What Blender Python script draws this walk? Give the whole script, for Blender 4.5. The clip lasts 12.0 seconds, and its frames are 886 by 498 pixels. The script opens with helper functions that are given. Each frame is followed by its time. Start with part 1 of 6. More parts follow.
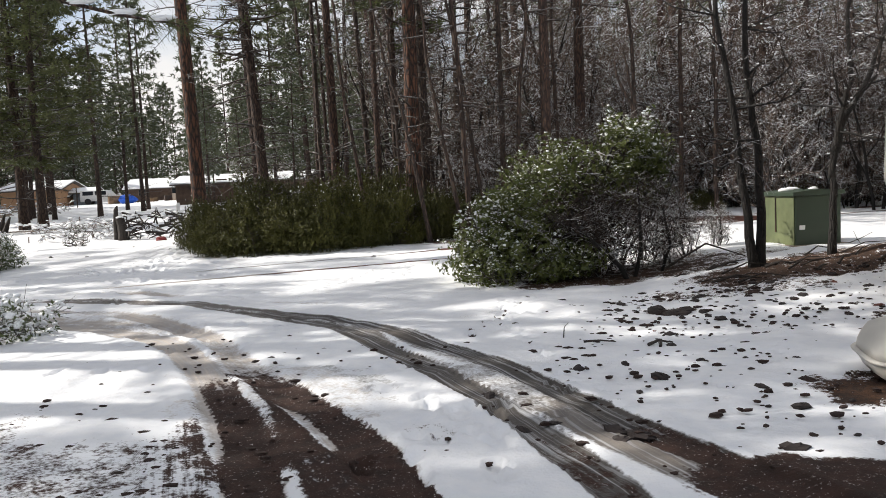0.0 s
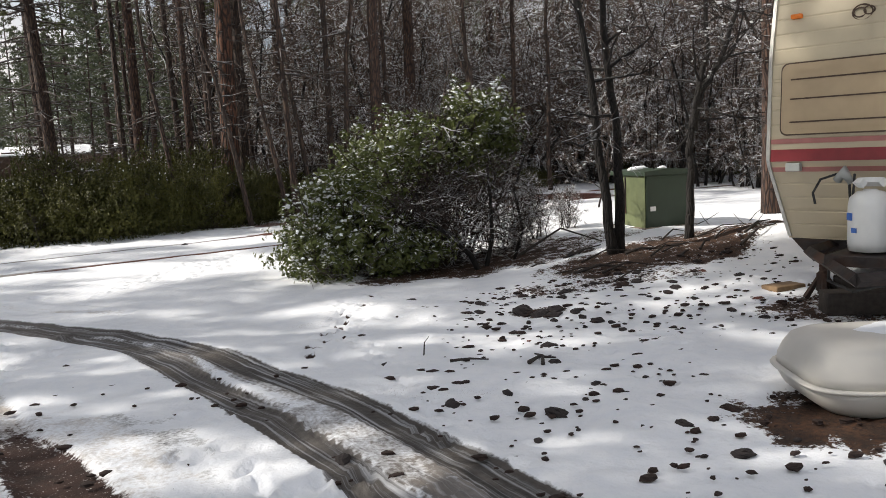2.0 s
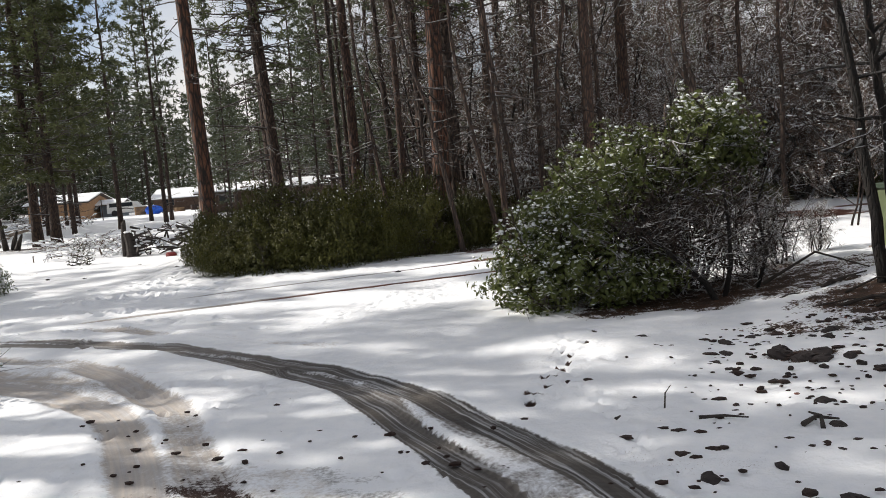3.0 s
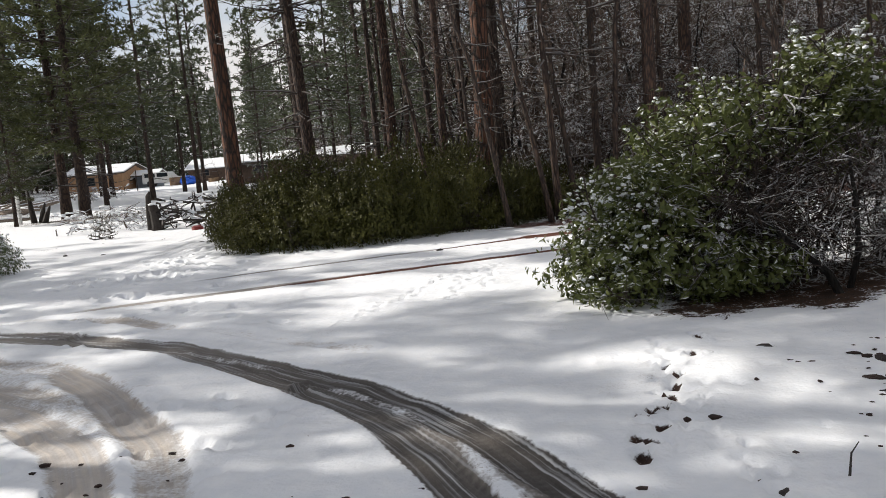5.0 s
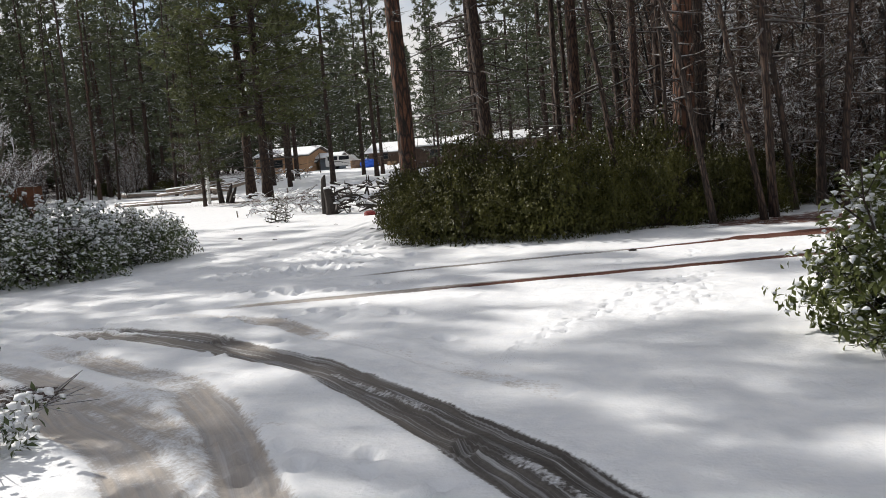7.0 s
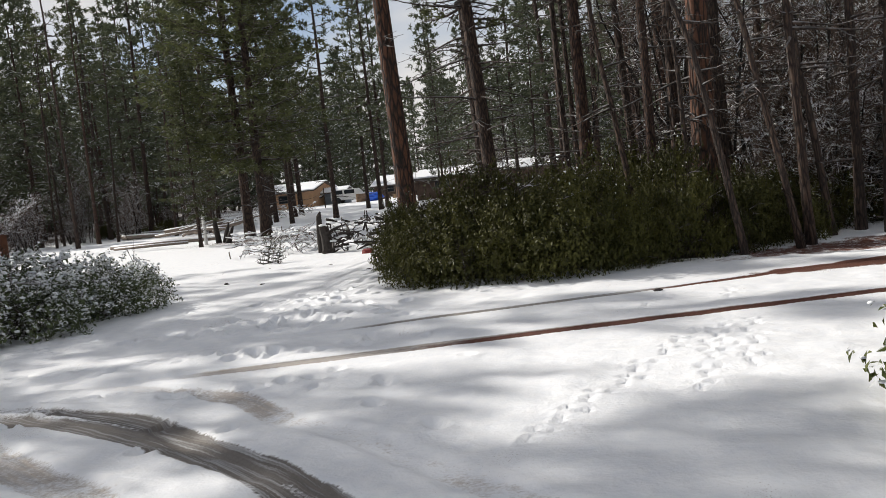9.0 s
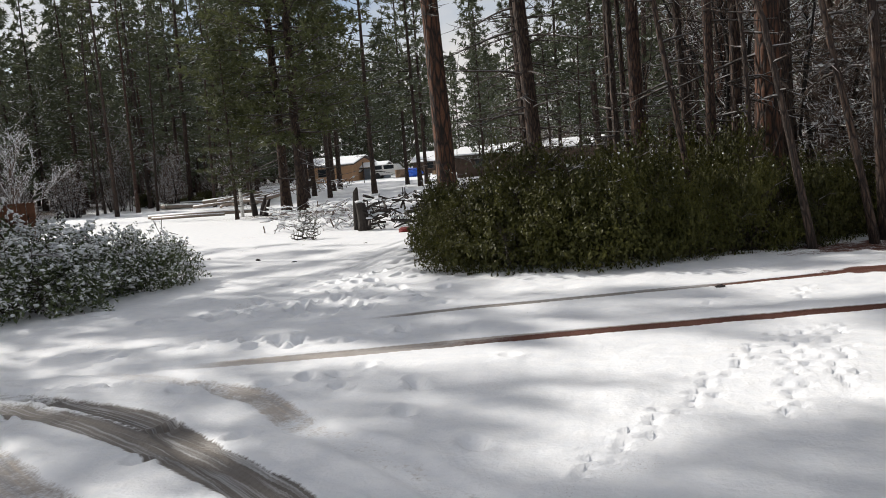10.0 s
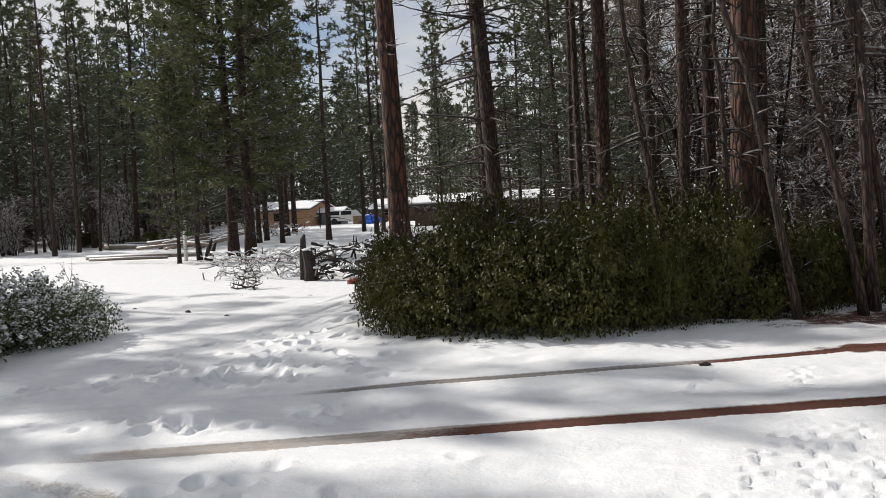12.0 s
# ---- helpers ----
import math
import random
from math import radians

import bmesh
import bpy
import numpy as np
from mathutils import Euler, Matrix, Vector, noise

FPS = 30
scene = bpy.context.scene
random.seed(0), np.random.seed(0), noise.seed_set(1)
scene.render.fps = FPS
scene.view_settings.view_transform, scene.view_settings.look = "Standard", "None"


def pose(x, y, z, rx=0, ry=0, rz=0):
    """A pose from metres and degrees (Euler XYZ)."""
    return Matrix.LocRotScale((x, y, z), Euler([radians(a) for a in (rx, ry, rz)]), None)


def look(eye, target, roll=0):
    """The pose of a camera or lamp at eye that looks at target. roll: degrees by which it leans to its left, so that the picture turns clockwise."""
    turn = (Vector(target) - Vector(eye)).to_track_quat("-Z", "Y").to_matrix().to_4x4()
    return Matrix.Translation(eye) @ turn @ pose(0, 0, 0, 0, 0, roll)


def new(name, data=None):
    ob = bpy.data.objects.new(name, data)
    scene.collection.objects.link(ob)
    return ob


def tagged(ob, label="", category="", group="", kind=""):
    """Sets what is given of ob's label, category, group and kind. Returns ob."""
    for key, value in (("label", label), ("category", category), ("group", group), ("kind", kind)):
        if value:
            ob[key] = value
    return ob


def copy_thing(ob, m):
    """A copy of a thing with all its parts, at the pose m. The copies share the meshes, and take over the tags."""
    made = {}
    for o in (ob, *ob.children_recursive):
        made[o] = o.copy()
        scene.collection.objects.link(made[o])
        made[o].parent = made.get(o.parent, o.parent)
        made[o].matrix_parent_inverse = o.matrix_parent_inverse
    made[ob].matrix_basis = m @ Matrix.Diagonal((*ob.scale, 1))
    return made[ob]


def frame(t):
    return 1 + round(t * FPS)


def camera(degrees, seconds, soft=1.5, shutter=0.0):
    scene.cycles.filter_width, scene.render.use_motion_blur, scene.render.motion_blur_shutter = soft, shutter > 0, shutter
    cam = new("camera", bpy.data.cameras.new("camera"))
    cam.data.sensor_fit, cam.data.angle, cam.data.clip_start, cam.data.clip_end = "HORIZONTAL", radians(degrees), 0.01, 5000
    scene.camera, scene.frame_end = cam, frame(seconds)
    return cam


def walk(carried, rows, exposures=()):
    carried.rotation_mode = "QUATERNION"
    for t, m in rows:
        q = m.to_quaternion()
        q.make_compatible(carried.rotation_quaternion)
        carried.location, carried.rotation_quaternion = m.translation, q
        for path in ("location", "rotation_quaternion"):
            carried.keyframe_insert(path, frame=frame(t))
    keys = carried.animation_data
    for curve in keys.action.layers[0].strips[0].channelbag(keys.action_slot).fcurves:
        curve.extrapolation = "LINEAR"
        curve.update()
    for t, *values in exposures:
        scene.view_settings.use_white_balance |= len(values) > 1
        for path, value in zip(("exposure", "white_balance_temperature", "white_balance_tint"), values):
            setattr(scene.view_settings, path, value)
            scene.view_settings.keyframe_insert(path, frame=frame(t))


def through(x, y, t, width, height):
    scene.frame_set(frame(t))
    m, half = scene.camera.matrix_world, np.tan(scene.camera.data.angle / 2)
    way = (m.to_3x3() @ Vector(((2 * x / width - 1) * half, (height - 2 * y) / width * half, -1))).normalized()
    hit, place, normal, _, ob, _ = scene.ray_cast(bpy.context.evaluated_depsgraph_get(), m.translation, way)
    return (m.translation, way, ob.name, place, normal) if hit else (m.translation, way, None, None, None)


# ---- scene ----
# ---------------------------------------------------------------- camera
cam = camera(57.6, 12.0, soft=0.9)
PATH = [
    (0, look((0.000, 0.000, 1.449), (-0.000, 3.986, 1.120), -2.80)),
    (0.5, look((-0.088, 0.300, 1.506), (0.135, 4.286, 1.257), -5.09)),
    (1, look((-0.002, 0.704, 1.494), (0.262, 4.686, 1.215), -7.34)),
    (1.5, look((0.010, 1.059, 1.486), (0.394, 5.027, 1.157), -4.66)),
    (2, look((-0.035, 1.479, 1.509), (0.824, 5.354, 1.012), -2.62)),
    (2.5, look((-0.012, 1.855, 1.495), (0.580, 5.779, 0.991), -4.14)),
    (3, look((-0.053, 2.234, 1.496), (-0.207, 6.219, 1.175), -4.74)),
    (3.5, look((-0.113, 2.602, 1.490), (-0.364, 6.582, 1.173), -5.63)),
    (5.5, look((-0.380, 4.222, 1.478), (-0.830, 8.168, 0.996), -3.99)),
    (6, look((-0.476, 4.613, 1.502), (-1.573, 8.440, 1.115), -6.65)),
    (6.5, look((-0.579, 4.933, 1.481), (-1.814, 8.706, 0.991), -4.77)),
    (8.5, look((-0.878, 6.364, 1.515), (-1.756, 10.257, 1.238), -3.08)),
    (9, look((-0.921, 6.667, 1.502), (-2.135, 10.466, 1.197), -6.19)),
    (9.5, look((-1.034, 7.043, 1.496), (-2.699, 10.650, 1.033), -5.60)),
    (10, look((-1.188, 7.371, 1.524), (-2.584, 11.098, 1.125), -4.63)),
    (10.5, look((-1.269, 7.674, 1.498), (-2.705, 11.392, 1.165), -6.55)),
    (11, look((-1.323, 7.991, 1.520), (-3.106, 11.561, 1.252), -6.26)),
    (11.5, look((-1.403, 8.289, 1.519), (-2.994, 11.948, 1.232), -3.34)),
    (12, look((-1.502, 8.605, 1.546), (-2.692, 12.420, 1.370), -2.77)),
]
walk(cam, PATH, exposures=[(0.0, 0.28, 6650, 10), (3.5, 0.08, 6620, 10), (6.5, 0.0, 6600, 10), (8.5, -0.08, 6600, 10), (12.0, -0.14, 6600, 10)])

# ---------------------------------------------------------------- light
SUN_TURN = radians(166.0)      # where the sun stands, counted from +x
SUN_HEIGHT = radians(36.0)
world = bpy.data.worlds.new("sky")
scene.world = world
world.use_nodes = True
wn, wl = world.node_tree.nodes, world.node_tree.links
wn.clear()
sky = wn.new("ShaderNodeTexSky")
sky.sky_type = "NISHITA"
sky.sun_disc = False
sky.sun_elevation = SUN_HEIGHT
sky.sun_rotation = math.pi / 2 - SUN_TURN
sky.altitude = 900.0
sky.dust_density = 2.0
cloud_pos = wn.new("ShaderNodeTexCoord")
cloud_map = wn.new("ShaderNodeMapping")
cloud_map.inputs["Scale"].default_value = (1.0, 1.0, 2.6)
cloud_noise = wn.new("ShaderNodeTexNoise")
cloud_noise.inputs["Scale"].default_value = 2.6
cloud_noise.inputs["Detail"].default_value = 7.0
cloud_ramp = wn.new("ShaderNodeValToRGB")
cloud_ramp.color_ramp.elements[0].position = 0.36
cloud_ramp.color_ramp.elements[1].position = 0.6
cloud_mix = wn.new("ShaderNodeMix")
cloud_mix.data_type = "RGBA"
cloud_mix.inputs[7].default_value = (7.9, 7.8, 7.8, 1)
wl.new(cloud_pos.outputs["Generated"], cloud_map.inputs["Vector"])
wl.new(cloud_map.outputs[0], cloud_noise.inputs["Vector"])
wl.new(cloud_noise.outputs["Fac"], cloud_ramp.inputs["Fac"])
wl.new(cloud_ramp.outputs["Color"], cloud_mix.inputs[0])
wl.new(sky.outputs["Color"], cloud_mix.inputs[6])
back = wn.new("ShaderNodeBackground")
back.inputs["Strength"].default_value = 0.10
wl.new(cloud_mix.outputs[2], back.inputs["Color"])
wout = wn.new("ShaderNodeOutputWorld")
wl.new(back.outputs[0], wout.inputs["Surface"])

sun_data = bpy.data.lights.new("sun", "SUN")
sun_data.energy = 4.8
sun_data.angle = radians(0.6)
sun_data.color = (1.0, 0.95, 0.87)
sun_lamp = new("sun", sun_data)
sun_dir = Vector((math.cos(SUN_TURN) * math.cos(SUN_HEIGHT), math.sin(SUN_TURN) * math.cos(SUN_HEIGHT), math.sin(SUN_HEIGHT)))
sun_lamp.rotation_mode = "QUATERNION"
sun_lamp.rotation_quaternion = sun_dir.to_track_quat("Z", "Y")
sun_lamp.location = (-20, -5, 30)

# ---------------------------------------------------------------- materials
def mat(name):
    m = bpy.data.materials.new(name)
    m.use_nodes = True
    nt = m.node_tree
    return m, nt.nodes, nt.links, nt.nodes["Principled BSDF"]


def put(links, socket, value):
    if hasattr(value, "is_output"):
        links.new(value, socket)
    else:
        socket.default_value = value


def coords(n, l, scale=(1, 1, 1), kind="Object"):
    c, m = n.new("ShaderNodeTexCoord"), n.new("ShaderNodeMapping")
    m.inputs["Scale"].default_value = scale
    l.new(c.outputs[kind], m.inputs["Vector"])
    return m.outputs[0]


def noise_tex(n, l, vec, scale, detail=5.0, rough=0.55):
    t = n.new("ShaderNodeTexNoise")
    t.inputs["Scale"].default_value, t.inputs["Detail"].default_value, t.inputs["Roughness"].default_value = scale, detail, rough
    l.new(vec, t.inputs["Vector"])
    return t.outputs["Fac"]


def ramp(n, l, fac, *stops):
    r = n.new("ShaderNodeValToRGB")
    e = r.color_ramp.elements
    while len(e) < len(stops):
        e.new(0.5)
    for k, (p, c) in enumerate(stops):
        e[k].position = p
        e[k].color = (*c, 1) if len(c) == 3 else c
    l.new(fac, r.inputs["Fac"])
    return r.outputs["Color"]


def mix(n, l, fac, a, b, mode="MIX"):
    m = n.new("ShaderNodeMix")
    m.data_type, m.blend_type = "RGBA", mode
    for s, v in ((0, fac), (6, a), (7, b)):
        put(l, m.inputs[s], (*v, 1) if isinstance(v, tuple) and len(v) == 3 else v)
    return m.outputs[2]


def calc(n, l, op, a, b=0.0, clamp=False):
    m = n.new("ShaderNodeMath")
    m.operation, m.use_clamp = op, clamp
    put(l, m.inputs[0], a)
    put(l, m.inputs[1], b)
    return m.outputs[0]


def bump(n, l, bsdf, height, strength=0.4, dist=0.01):
    b = n.new("ShaderNodeBump")
    b.inputs["Strength"].default_value, b.inputs["Distance"].default_value = strength, dist
    l.new(height, b.inputs["Height"])
    l.new(b.outputs[0], bsdf.inputs["Normal"])


def up_snow(n, l, vec, low, high, scale, amount):
    """Snow that lies on faces which look up, broken by noise."""
    g = n.new("ShaderNodeNewGeometry")
    s = n.new("ShaderNodeSeparateXYZ")
    l.new(g.outputs["True Normal"], s.inputs[0])
    k = calc(n, l, "ADD", s.outputs["Z"], calc(n, l, "MULTIPLY", calc(n, l, "SUBTRACT", noise_tex(n, l, vec, scale, 3), 0.5), amount))
    r = n.new("ShaderNodeMapRange")
    r.inputs[1].default_value, r.inputs[2].default_value = low, high
    l.new(k, r.inputs[0])
    return r.outputs[0]


SNOW = (0.86, 0.88, 0.91)


def plain(name, color, rough=0.6, metal=0.0, vary=0.25, scale=12.0, relief=0.15, dist=0.004, kind="Object", dirt=None):
    m, n, l, b = mat(name)
    v = coords(n, l, kind=kind)
    f = noise_tex(n, l, v, scale)
    big = noise_tex(n, l, v, scale * 0.17, 3)
    c = mix(n, l, ramp(n, l, f, (0.3, (0, 0, 0)), (0.7, (1, 1, 1))), tuple(x * (1 - vary) for x in color), tuple(min(1, x * (1 + vary)) for x in color))
    if dirt:
        c = mix(n, l, ramp(n, l, big, (0.45, (0, 0, 0)), (0.72, (1, 1, 1))), c, dirt)
    l.new(c, b.inputs["Base Color"])
    l.new(ramp(n, l, big, (0.3, (rough * 0.8,) * 3), (0.7, (min(1, rough * 1.2),) * 3)), b.inputs["Roughness"])
    b.inputs["Metallic"].default_value = metal
    bump(n, l, b, f, relief, dist)
    return m


def bark(name, plate, crack, sx=9.0, sz=2.2, snow=0.0, rough=0.9, dark=(0.03, 0.025, 0.022), lo=0.55, hi=0.8):
    m, n, l, b = mat(name)
    v = coords(n, l, (sx, sx, sz))
    info = n.new("ShaderNodeObjectInfo")
    warp = n.new("ShaderNodeMix")
    warp.data_type = "VECTOR"
    warp.inputs[0].default_value = 0.3
    nz = n.new("ShaderNodeTexNoise")
    nz.inputs["Scale"].default_value = 1.3
    l.new(v, nz.inputs["Vector"])
    l.new(v, warp.inputs[4])
    l.new(nz.outputs["Color"], warp.inputs[5])
    vo = n.new("ShaderNodeTexVoronoi")
    vo.feature = "DISTANCE_TO_EDGE"
    vo.inputs["Scale"].default_value = 1.0
    l.new(warp.outputs[1], vo.inputs["Vector"])
    cell = n.new("ShaderNodeTexVoronoi")
    cell.inputs["Scale"].default_value = 1.0
    l.new(warp.outputs[1], cell.inputs["Vector"])
    fine = noise_tex(n, l, v, 6.0, 6)
    edge = ramp(n, l, vo.outputs["Distance"], (0.01, (0, 0, 0)), (0.24, (1, 1, 1)))
    tone = mix(n, l, cell.outputs["Color"], tuple(x * 0.6 for x in plate), tuple(min(1, x * 1.35) for x in plate))
    tone = mix(n, l, ramp(n, l, fine, (0.35, (0, 0, 0)), (0.7, (1, 1, 1))), tuple(x * 0.55 for x in plate), tone)
    col = mix(n, l, edge, crack, tone)
    col = mix(n, l, calc(n, l, "MULTIPLY", info.outputs["Random"], 0.55), col, mix(n, l, edge, dark, tuple(0.5 * x + 0.02 for x in plate)))
    if snow:
        vs = coords(n, l)
        col = mix(n, l, calc(n, l, "MULTIPLY", up_snow(n, l, vs, lo, hi, 3.0, 1.0), snow), col, SNOW)
    l.new(col, b.inputs["Base Color"])
    b.inputs["Roughness"].default_value = rough
    bump(n, l, b, calc(n, l, "ADD", calc(n, l, "MULTIPLY", edge, 1.0), calc(n, l, "MULTIPLY", fine, 0.4)), 0.9, 0.025)
    return m


def foliage(name, a, c, snow, gloss=0.5, through=0.12, low=0.5, high=0.75, scale=2.5, amount=1.4):
    m, n, l, b = mat(name)
    v = coords(n, l, kind="Object")
    g = n.new("ShaderNodeNewGeometry")
    info = n.new("ShaderNodeObjectInfo")
    col = mix(n, l, g.outputs["Random Per Island"], a, c)
    big = noise_tex(n, l, v, 1.1, 3)
    col = mix(n, l, ramp(n, l, big, (0.35, (0, 0, 0)), (0.7, (1, 1, 1))), col, mix(n, l, 0.5, col, tuple(min(1, x * 1.9) for x in c)))
    col = mix(n, l, calc(n, l, "MULTIPLY", info.outputs["Random"], 0.4), col, tuple(x * 0.55 for x in a))
    if snow:
        col = mix(n, l, calc(n, l, "MULTIPLY", up_snow(n, l, v, low, high, scale, amount), snow), col, SNOW)
    l.new(col, b.inputs["Base Color"])
    b.inputs["Roughness"].default_value = gloss
    b.inputs["Specular IOR Level"].default_value = 0.2
    tr = n.new("ShaderNodeBsdfTranslucent")
    l.new(col, tr.inputs["Color"])
    ms = n.new("ShaderNodeMixShader")
    ms.inputs[0].default_value = through
    l.new(b.outputs[0], ms.inputs[1])
    l.new(tr.outputs[0], ms.inputs[2])
    l.new(ms.outputs[0], n["Material Output"].inputs["Surface"])
    return m


def ground_material():
    m, n, l, b = mat("snow_and_soil")
    v = coords(n, l)

    def attr(name):
        a = n.new("ShaderNodeAttribute")
        a.attribute_name = name
        return a.outputs["Fac"]

    mud, slush, duff, red, along, across, tan, crisp = [attr(k) for k in ("mud", "slush", "duff", "red", "along", "across", "tan", "crisp")]
    fine, mid, big = noise_tex(n, l, v, 38.0, 6), noise_tex(n, l, v, 7.0, 5), noise_tex(n, l, v, 0.9, 4)
    grit = noise_tex(n, l, v, 120.0, 4)
    snow = mix(n, l, ramp(n, l, mid, (0.3, (0, 0, 0)), (0.75, (1, 1, 1))), (0.80, 0.825, 0.87), (0.90, 0.91, 0.93))
    snow = mix(n, l, ramp(n, l, calc(n, l, "MULTIPLY", grit, big), (0.40, (0, 0, 0)), (0.47, (1, 1, 1))), snow, (0.30, 0.25, 0.22))
    # tyre lugs: bars across the rut
    wave = calc(n, l, "SINE", calc(n, l, "ADD", calc(n, l, "MULTIPLY", along, 105.0), calc(n, l, "MULTIPLY", calc(n, l, "ABSOLUTE", across), 60.0)))
    ribs = calc(n, l, "SINE", calc(n, l, "MULTIPLY", across, 70.0))
    tread = calc(n, l, "MULTIPLY", calc(n, l, "ADD", calc(n, l, "MULTIPLY", wave, 0.55), ribs), 0.5)
    tread01 = calc(n, l, "ADD", calc(n, l, "MULTIPLY", tread, 0.5), 0.5, True)
    streak_map = n.new("ShaderNodeCombineXYZ")
    l.new(calc(n, l, "MULTIPLY", along, 1.1), streak_map.inputs[0])
    l.new(calc(n, l, "MULTIPLY", across, 22.0), streak_map.inputs[1])
    streak = noise_tex(n, l, streak_map.outputs[0], 1.0, 5)
    line_map = n.new("ShaderNodeCombineXYZ")
    l.new(calc(n, l, "MULTIPLY", along, 0.8), line_map.inputs[0])
    l.new(calc(n, l, "MULTIPLY", across, 42.0), line_map.inputs[1])
    lines = noise_tex(n, l, line_map.outputs[0], 1.0, 3)
    wet = mix(n, l, ramp(n, l, streak, (0.35, (0, 0, 0)), (0.65, (1, 1, 1))), (0.012, 0.010, 0.009), (0.052, 0.044, 0.039))
    wet = mix(n, l, tan, wet, mix(n, l, ramp(n, l, streak, (0.35, (0, 0, 0)), (0.65, (1, 1, 1))), (0.17, 0.125, 0.095), (0.52, 0.45, 0.38)))
    wet = mix(n, l, calc(n, l, "MULTIPLY", calc(n, l, "MULTIPLY", tread01, tread01), 0.10), wet, (0.40, 0.385, 0.37))
    soil = mix(n, l, ramp(n, l, mid, (0.3, (0, 0, 0)), (0.7, (1, 1, 1))), (0.020, 0.011, 0.008), (0.052, 0.025, 0.018))
    soil = mix(n, l, ramp(n, l, fine, (0.55, (0, 0, 0)), (0.75, (1, 1, 1))), soil, (0.085, 0.046, 0.034))
    soil = mix(n, l, ramp(n, l, calc(n, l, "MULTIPLY", fine, grit), (0.36, (0, 0, 0)), (0.40, (1, 1, 1))), soil, (0.55, 0.54, 0.55))
    redsoil = mix(n, l, mid, (0.075, 0.028, 0.019), (0.15, 0.060, 0.040))
    litter = mix(n, l, ramp(n, l, fine, (0.35, (0, 0, 0)), (0.65, (1, 1, 1))), (0.022, 0.012, 0.009), (0.115, 0.055, 0.028))
    litter = mix(n, l, ramp(n, l, mid, (0.4, (0, 0, 0)), (0.7, (1, 1, 1))), litter, (0.035, 0.022, 0.016))

    def edge(mask, width=0.16, rough=0.8):
        ragged = calc(n, l, "MULTIPLY", calc(n, l, "SUBTRACT", 1.0, calc(n, l, "MULTIPLY", crisp, 0.75)), rough)
        e = calc(n, l, "ADD", mask, calc(n, l, "MULTIPLY", calc(n, l, "SUBTRACT", calc(n, l, "ADD", calc(n, l, "MULTIPLY", fine, 0.5), calc(n, l, "MULTIPLY", mid, 0.5)), 0.5), ragged))
        r = n.new("ShaderNodeMapRange")
        r.inputs[1].default_value, r.inputs[2].default_value = 0.5 - width, 0.5 + width
        l.new(e, r.inputs[0])
        return r.outputs[0]

    plain_share = calc(n, l, "SUBTRACT", 1.0, calc(n, l, "MULTIPLY", tan, 0.8))
    # thin lines of snow left between the tread marks, weaker where the track is only stained
    combed = calc(n, l, "ADD", calc(n, l, "MULTIPLY", lines, 0.6), calc(n, l, "MULTIPLY", streak, 0.4))
    combed = ramp(n, l, combed, (0.34, (0.45,) * 3), (0.50, (1, 1, 1)))
    soft_mark = calc(n, l, "ADD", calc(n, l, "MULTIPLY", streak, 0.9), calc(n, l, "MULTIPLY", mid, 0.45), True)
    marks = calc(n, l, "ADD", calc(n, l, "MULTIPLY", combed, plain_share), calc(n, l, "MULTIPLY", calc(n, l, "SUBTRACT", 1.0, plain_share), soft_mark))
    f_slush = calc(n, l, "MULTIPLY", edge(slush, 0.17, 1.3), marks, True)
    mudmask = calc(n, l, "ADD", mud, calc(n, l, "MULTIPLY", calc(n, l, "SUBTRACT", streak, 0.5), 0.9))
    f_mud, f_red, f_duff = edge(mudmask, 0.10, 1.7), edge(red, 0.1, 1.3), edge(duff, 0.08, 2.4)
    col = mix(n, l, f_slush, snow, wet)
    col = mix(n, l, f_red, col, redsoil)
    col = mix(n, l, f_duff, col, litter)
    col = mix(n, l, f_mud, col, soil)
    l.new(col, b.inputs["Base Color"])
    bare = calc(n, l, "MAXIMUM", calc(n, l, "MAXIMUM", f_mud, f_red), f_duff)
    rough = mix(n, l, f_slush, (0.62,) * 3, (0.62,) * 3)
    rough = mix(n, l, bare, rough, (0.85,) * 3)
    l.new(rough, b.inputs["Roughness"])
    b.inputs["Specular IOR Level"].default_value = 0.35
    h = calc(n, l, "ADD", calc(n, l, "MULTIPLY", fine, 0.5), calc(n, l, "MULTIPLY", mid, 1.4))
    h = calc(n, l, "ADD", h, calc(n, l, "MULTIPLY", calc(n, l, "MULTIPLY", tread, f_slush), 0.10))
    h = calc(n, l, "ADD", h, calc(n, l, "MULTIPLY", calc(n, l, "MULTIPLY", grit, bare), 1.2))
    h = calc(n, l, "SUBTRACT", h, calc(n, l, "MULTIPLY", bare, 1.0))
    bump(n, l, b, h, 0.55, 0.02)
    return m


def snow_material():
    m, n, l, b = mat("lying_snow")
    v = coords(n, l)
    f = noise_tex(n, l, v, 9.0)
    l.new(mix(n, l, f, (0.80, 0.83, 0.87), (0.91, 0.92, 0.94)), b.inputs["Base Color"])
    b.inputs["Roughness"].default_value = 0.65
    bump(n, l, b, noise_tex(n, l, v, 30.0), 0.5, 0.01)
    return m


